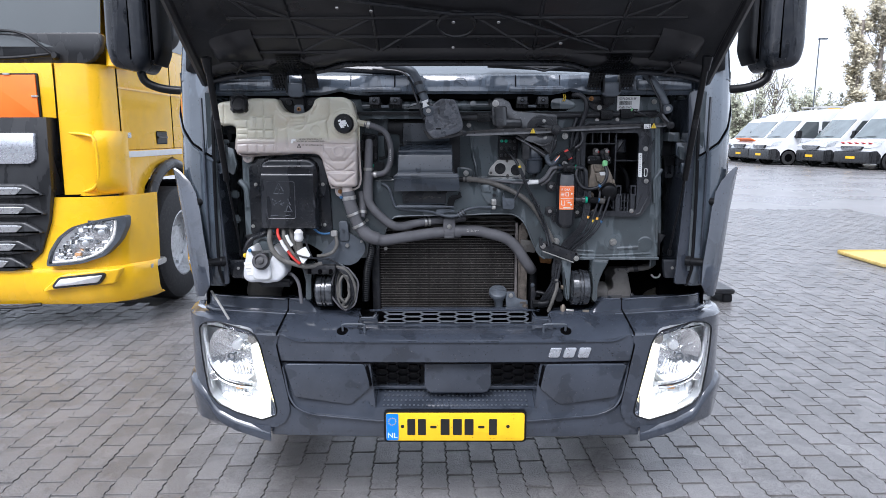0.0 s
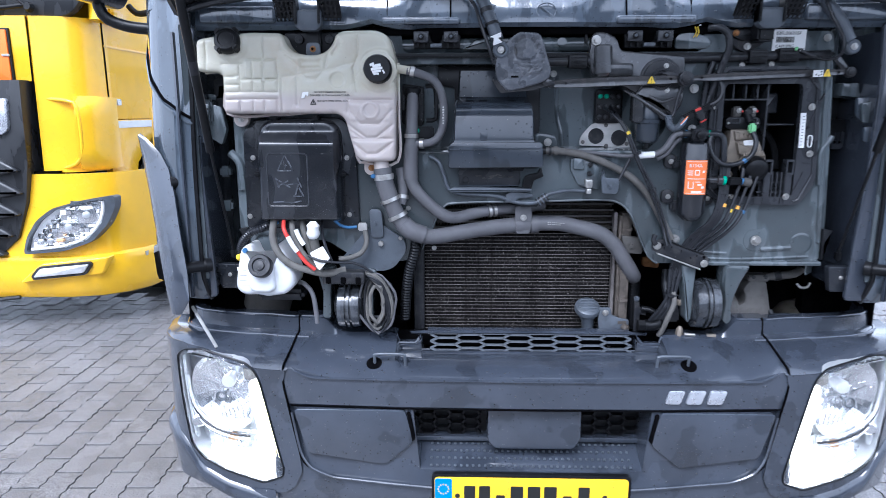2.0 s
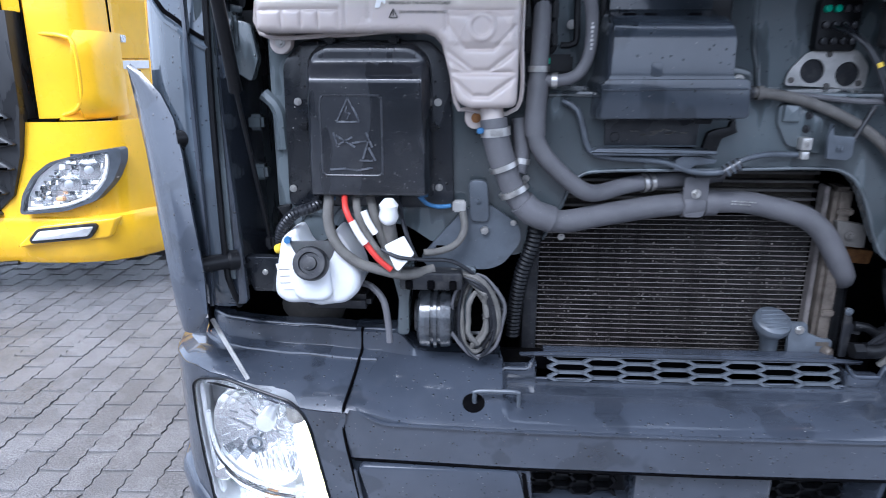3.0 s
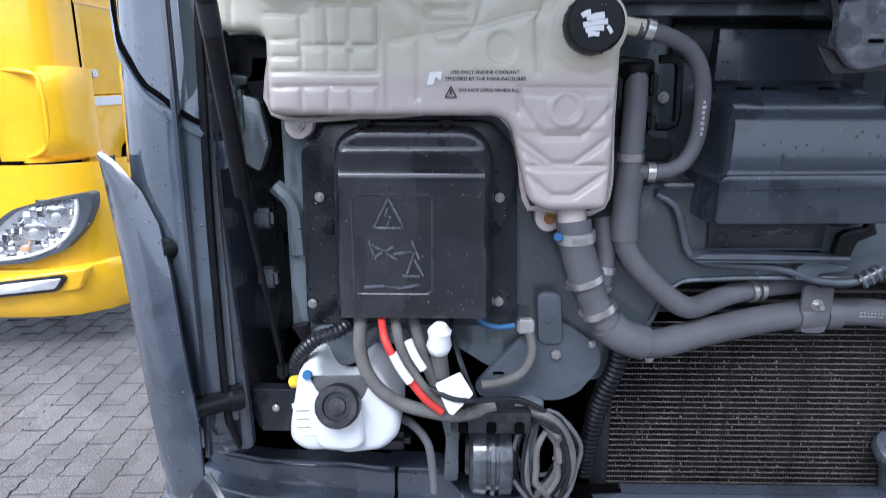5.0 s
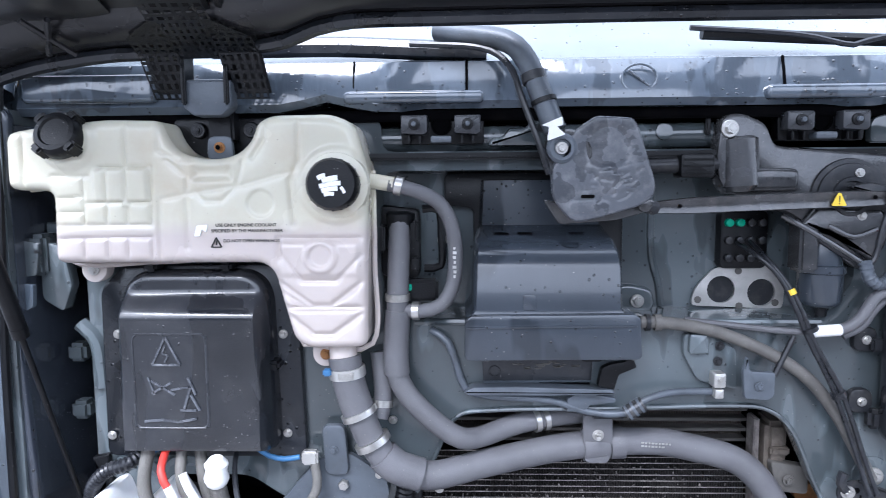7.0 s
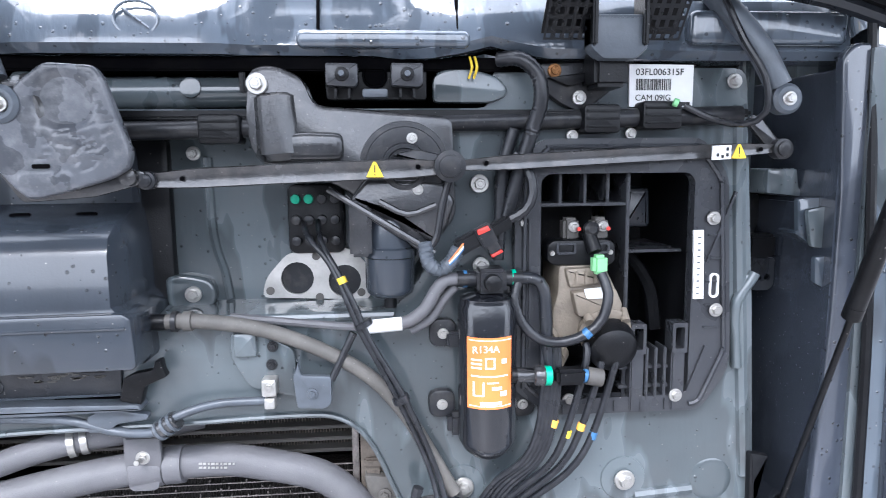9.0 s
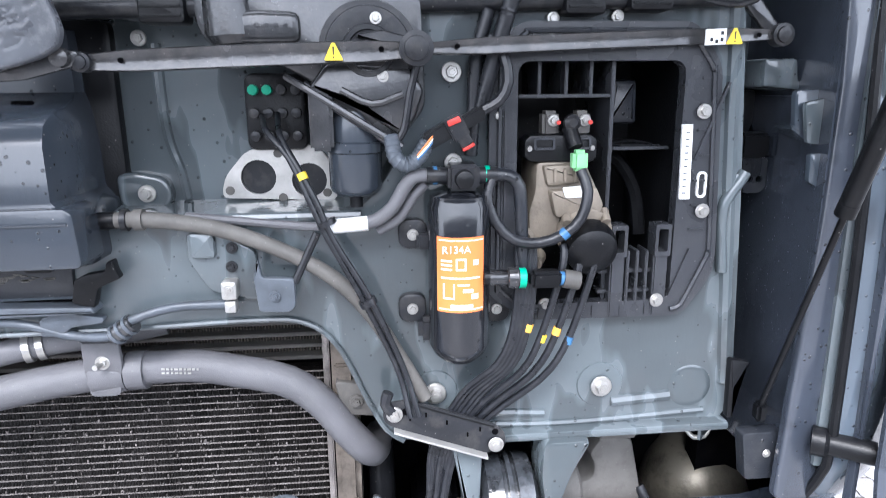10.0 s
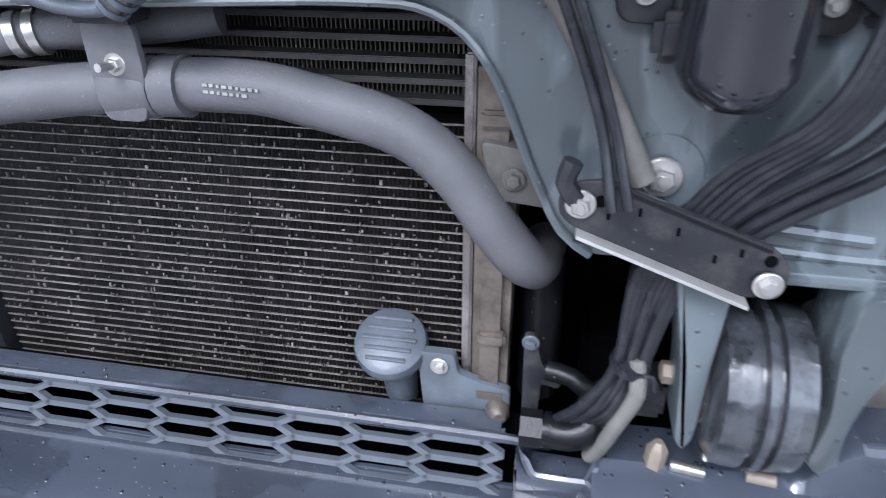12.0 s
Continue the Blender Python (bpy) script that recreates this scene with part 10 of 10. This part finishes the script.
    if marks == "stripes":
        for k in range(5):
            part("hazard_stripe", box((-0.22, -0.72 + 0.36 * k, 1.095), (0.22, 0.16, 0.03), 0.005, rot=Euler((0, radians(-21), 0)).to_matrix()), RED, v, "red hazard stripe")
    elif marks == "rednose":
        part("painted_bonnet", box((-0.44, 0, 1.165), (0.66, 1.5, 0.05), 0.02, rot=Euler((0, radians(-21), 0)).to_matrix()), REDL, v)
    elif marks == "rack":
        for y in (-0.7, 0.7):
            part("rack_rail", rod((-2.4, y, roof + 0.14), (-5.4, y, roof + 0.14), 0.03, 8), ALU, v)
        for x in (-2.5, -3.5, -4.5, -5.3):
            part("rack_bar", rod((x, -0.75, roof + 0.12), (x, 0.75, roof + 0.12), 0.025, 8), ALU, v)
            part("rack_post", rod((x, -0.7, roof - 0.05), (x, -0.7, roof + 0.14), 0.02, 8), ALU, v)
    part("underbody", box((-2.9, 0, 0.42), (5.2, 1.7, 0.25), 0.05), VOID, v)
    v.matrix_basis = m
    return v


HEAD = 183
for x, y, paint, roof, marks, label, turn in (
        (18.6, 42.5, VANDARK, 2.75, "", "dark blue panel van in the row", 0), (16.4, 38.4, VANWHITE, 2.45, "", "white panel van with clean sides", 0), (16.0, 35.9, VANWHITE, 2.65, "rednose", "white panel van with a red bonnet", 2),
        (15.9, 33.4, VANWHITE, 2.70, "rack", "white panel van with a metal roof rack", 0), (17.1, 30.9, VANWHITE, 3.00, "", "white high-roofed panel van", 4), (17.5, 28.4, VANWHITE, 3.05, "stripes", "white van with red hazard stripes on its bonnet", 8), (18.6, 26.2, VANWHITE, 2.75, "", "white van at the end of the row", 6)):
    van(pose(x, y, 0, 0, 0, HEAD + turn), paint, roof, marks, label)


def tree(x, y, h, w, base, leaf, n, size, seed, label, bare=0.0):
    rng = random.Random(seed)
    t = root("tree", (x, y, 0), label, "tree")
    wood = bmesh.new()
    tube([(x, y, 0), (x + 0.1, y, h * 0.3), (x - 0.1, y + 0.1, h * 0.65), (x, y, h * 0.96)], 0.16 + h * 0.006, 8, 0.5, wood)
    tips = []
    for k in range(34):
        z0 = base + (h - base) * (0.04 + 0.86 * rng.random())
        a = rng.random() * 2 * math.pi
        reach = w * (0.35 + 0.65 * rng.random()) * math.sin(math.pi * min(0.95, 0.25 + 0.75 * (1 - (z0 - base) / (h - base))))
        p0 = Vector((x, y, z0))
        p2 = p0 + Vector((reach * math.cos(a), reach * math.sin(a), reach * (1.2 + 0.9 * rng.random())))
        p1 = (p0 + p2) / 2 + Vector((rng.uniform(-0.2, 0.2), rng.uniform(-0.2, 0.2), -0.12 * reach))
        tube([p0, p1, p2], 0.045, 5, 0.4, wood)
        tips.append((p1, p2))
        for j in range(3):
            q = p1.lerp(p2, rng.random())
            e = q + Vector((rng.uniform(-0.7, 0.7), rng.uniform(-0.7, 0.7), rng.uniform(0.2, 1.1))) * w * 0.3
            rod(q, e, 0.016, 4, wood, 0.005)
            tips.append((q, e))
    part("trunk", wood, BARK, t)
    verts, faces = [], []
    for k in range(n):
        p1, p2 = rng.choice(tips)
        c = p1.lerp(p2, 0.2 + 0.9 * rng.random()) + Vector((rng.gauss(0, 0.22), rng.gauss(0, 0.22), rng.gauss(0, 0.25))) * w * 0.35
        u = Vector((rng.gauss(0, 1), rng.gauss(0, 1), rng.gauss(0, 1))).normalized()
        v = u.orthogonal().normalized()
        s = size * (0.6 + 0.8 * rng.random())
        i = len(verts)
        verts += [c - u * s, c + v * s * 0.55, c + u * s, c - v * s * 0.55]
        faces.append((i, i + 1, i + 2, i + 3))
    me = bpy.data.meshes.new("crown")
    me.from_pydata(verts, [], faces)
    me.materials.append(leaf)
    crown = new("crown", me)
    crown.parent = t
    crown.matrix_parent_inverse = Matrix.Translation((-x, -y, 0))


tree(48.4, 79.0, 15.2, 2.6, 2.0, LEAF_A, 11000, 0.16, 1, "tall narrow poplar with thin brown autumn leaves")
tree(51.4, 79.5, 15.6, 2.7, 2.0, LEAF_A, 11000, 0.16, 2, "tall narrow poplar with thin brown autumn leaves")
tree(54.6, 81.0, 14.6, 2.6, 2.0, LEAF_A, 9000, 0.16, 3, "tall narrow poplar with thin brown autumn leaves")
tree(33.6, 71.0, 8.0, 2.2, 1.5, LEAF_B, 300, 0.16, 4, "half bare tree behind the vans")
tree(35.6, 72.0, 6.6, 2.0, 1.2, LEAF_B, 250, 0.16, 5, "half bare tree behind the vans")
tree(42.5, 80.0, 4.2, 2.4, 0.8, LEAF_B, 3000, 0.17, 6, "low green tree behind the vans")
tree(31.0, 70.0, 3.4, 2.4, 0.5, LEAF_B, 3600, 0.17, 7, "low green tree behind the vans")
tree(47.0, 82.0, 3.4, 2.0, 0.8, LEAF_B, 1800, 0.17, 8, "low green tree behind the vans")
rng = random.Random(11)
verts, faces = [], []
for k in range(9000):
    c = Vector((rng.uniform(22, 75), 92 + rng.uniform(-2, 2), max(0.1, rng.random() ** 0.7 * (3.4 + 1.3 * math.sin(k * 0.0007) + rng.gauss(0, 0.5)))))
    u = Vector((rng.gauss(0, 1), rng.gauss(0, 1), rng.gauss(0, 1))).normalized()
    v = u.orthogonal().normalized()
    s = 0.3 * (0.6 + 0.8 * rng.random())
    i = len(verts)
    verts += [c - u * s, c + v * s * 0.6, c + u * s, c - v * s * 0.6]
    faces.append((i, i + 1, i + 2, i + 3))
me = bpy.data.meshes.new("hedge")
me.from_pydata(verts, [], faces)
me.materials.append(LEAF_B)
tagged(new("hedge", me), "dull green hedge along the far edge of the yard", "hedge", kind="stuff")
mast = root("light_mast", (33.1, 60.0, 0), "thin grey light mast behind the vans", "light mast")
part("pole", rod((33.1, 60, 0), (33.1, 60, 9.9), 0.05, 10, None, 0.05), GREYMETAL, mast)
part("lamp_head", box((33.4, 60, 9.85), (0.8, 0.25, 0.12), 0.03), GREYMETAL, mast)
low_mast = root("light_mast", (31.5, 68.0, 0), "short pale lamp post among the trees", "light mast")
part("pole", rod((31.5, 68, 0), (31.5, 68, 5.2), 0.04, 8, None, 0.05), ALU, low_mast)
part("lamp_head", box((31.5, 68, 5.2), (0.3, 0.3, 0.1), 0.03), ALU, low_mast)
lift = root("forklift", (44.8, 76, 0), "yellow machine top showing over the vans", "machine")
part("cab_top", box((44.8, 76, 4.1), (1.9, 1.2, 0.7), 0.1), YPAINT, lift)
part("mast_frame", box((44.8, 76, 1.95), (1.4, 1.0, 3.9), 0.1), DARKTRIM, lift)
part("jib", rod((44.3, 76, 4.3), (42.0, 76, 4.0), 0.12, 8), YPAINT, lift)
# board on the ground and the block beside the truck
plank = root("ramp_board", (5.25, 7.5, 0), "flat yellow painted board lying on the paving", "board")
part("board_plate", box((5.6, 7.55, 0.022), (1.5, 0.85, 0.035), 0.008), WOODBOARD, plank)
part("board_edge", box((5.6, 7.98, 0.030), (1.5, 0.03, 0.05), 0.006), WOODBOARD, plank)
blockr = root("wheel_chock_stand", (2.35, 5.75, 0), "dark timber block standing on the paving", "block")
for x in (2.20, 2.46):
    part("block_foot", box((x, 5.75, 0.040), (0.09, 0.30, 0.08), 0.010), BLACK, blockr)
part("block_top", box((2.33, 5.75, 0.100), (0.38, 0.32, 0.045), 0.010), DARKMETAL, blockr)


# ---- paving stones ----
PL, PW, GAP, TURN_P = 0.220, 0.110, 0.0050, radians(2.2)


def wave(i):
    """The fine zigzag edge of an interlocking stone, by its corners in turn."""
    return 0.0046 if i % 2 else -0.0046


def stone(bm, cx, cy, top, ca, sa, cham=0.0013):
    """One stone: a wavy outline, a flat top and chamfered edges."""
    us = [0.03] + [(i + 0.5) / 8 for i in range(8)] + [0.97]
    lo = [(u, -1, wave(i) if 0 < i < 9 else 0.0) for i, u in enumerate(us)]
    hi = [(u, 1, w) for u, _, w in reversed(lo)]
    rows = []
    for inset, z in ((0.0, top - 0.03), (0.0, top - cham * 0.7), (cham, top)):
        row = []
        for u, side, wv in lo + hi:
            x = (u - 0.5) * (PL - 0.0026)
            x -= inset * (1 if u > 0.9 else (-1 if u < 0.1 else 0))
            y = side * ((PW - GAP) / 2 - inset) + wv
            row.append(bm.verts.new((cx + x * ca - y * sa, cy + x * sa + y * ca, z)))
        rows.append(row)
    n = len(rows[0])
    for a, b in zip(rows, rows[1:]):
        for i in range(n):
            bm.faces.new((a[i], a[(i + 1) % n], b[(i + 1) % n], b[i]))
    bm.faces.new(rows[-1])


ca0, sa0 = math.cos(math.pi / 2 + TURN_P), math.sin(math.pi / 2 + TURN_P)
rng = random.Random(5)
bm = bmesh.new()
stone(bm, 0, 0, 0.0, ca0, sa0)
bmesh.ops.recalc_face_normals(bm, faces=bm.faces)
stone_mesh = bpy.data.meshes.new("paving_stone")
bm.to_mesh(stone_mesh)
bm.free()
stone_mesh.materials.append(PAVER)
near, verts, faces = 0, [], []
base_v = [tuple(v.co) for v in stone_mesh.vertices]
base_f = [tuple(p.vertices) for p in stone_mesh.polygons]
for j in range(-100, 100):
    for i in range(-64, 48):
        u, v = (i + 0.5 * (j % 2)) * PL - 0.053, j * PW + 0.065
        x, y = u * ca0 - v * sa0, 5.0 + u * sa0 + v * ca0
        if not (-5.6 < x < 8.0 and -3.4 < y < 13.0):
            continue
        if abs(x) < 0.95 and 3.7 < y < 12 or (-4.7 < x < -2.6 and y > 5.6):
            continue
        dz = rng.gauss(0, 0.0012)
        if near < 300 and (1.05 < abs(x) < 2.5 and 2.4 < y < 4.4 or abs(x) < 1.05 and 2.4 < y < 2.9):
            ob = new("paving_stone", stone_mesh)
            ob.parent = ground
            ob.location, ob.rotation_euler = (x, y, dz), (rng.gauss(0, 0.006), rng.gauss(0, 0.006), rng.gauss(0, 0.006))
            near += 1
        else:
            k = len(verts)
            verts += [(x + a, y + b, c + dz) for a, b, c in base_v]
            faces += [tuple(q + k for q in f) for f in base_f]
me = bpy.data.meshes.new("paving_field")
me.from_pydata(verts, [], faces)
me.materials.append(PAVER_FIELD)
field = new("paving_field", me)
field.parent = ground
field["kind"] = "stuff"
part("joint_sand", box((1.2, 4.8, -0.010), (13.4, 16.2, 0.006)), JOINT, ground, "dark sand between the stones")
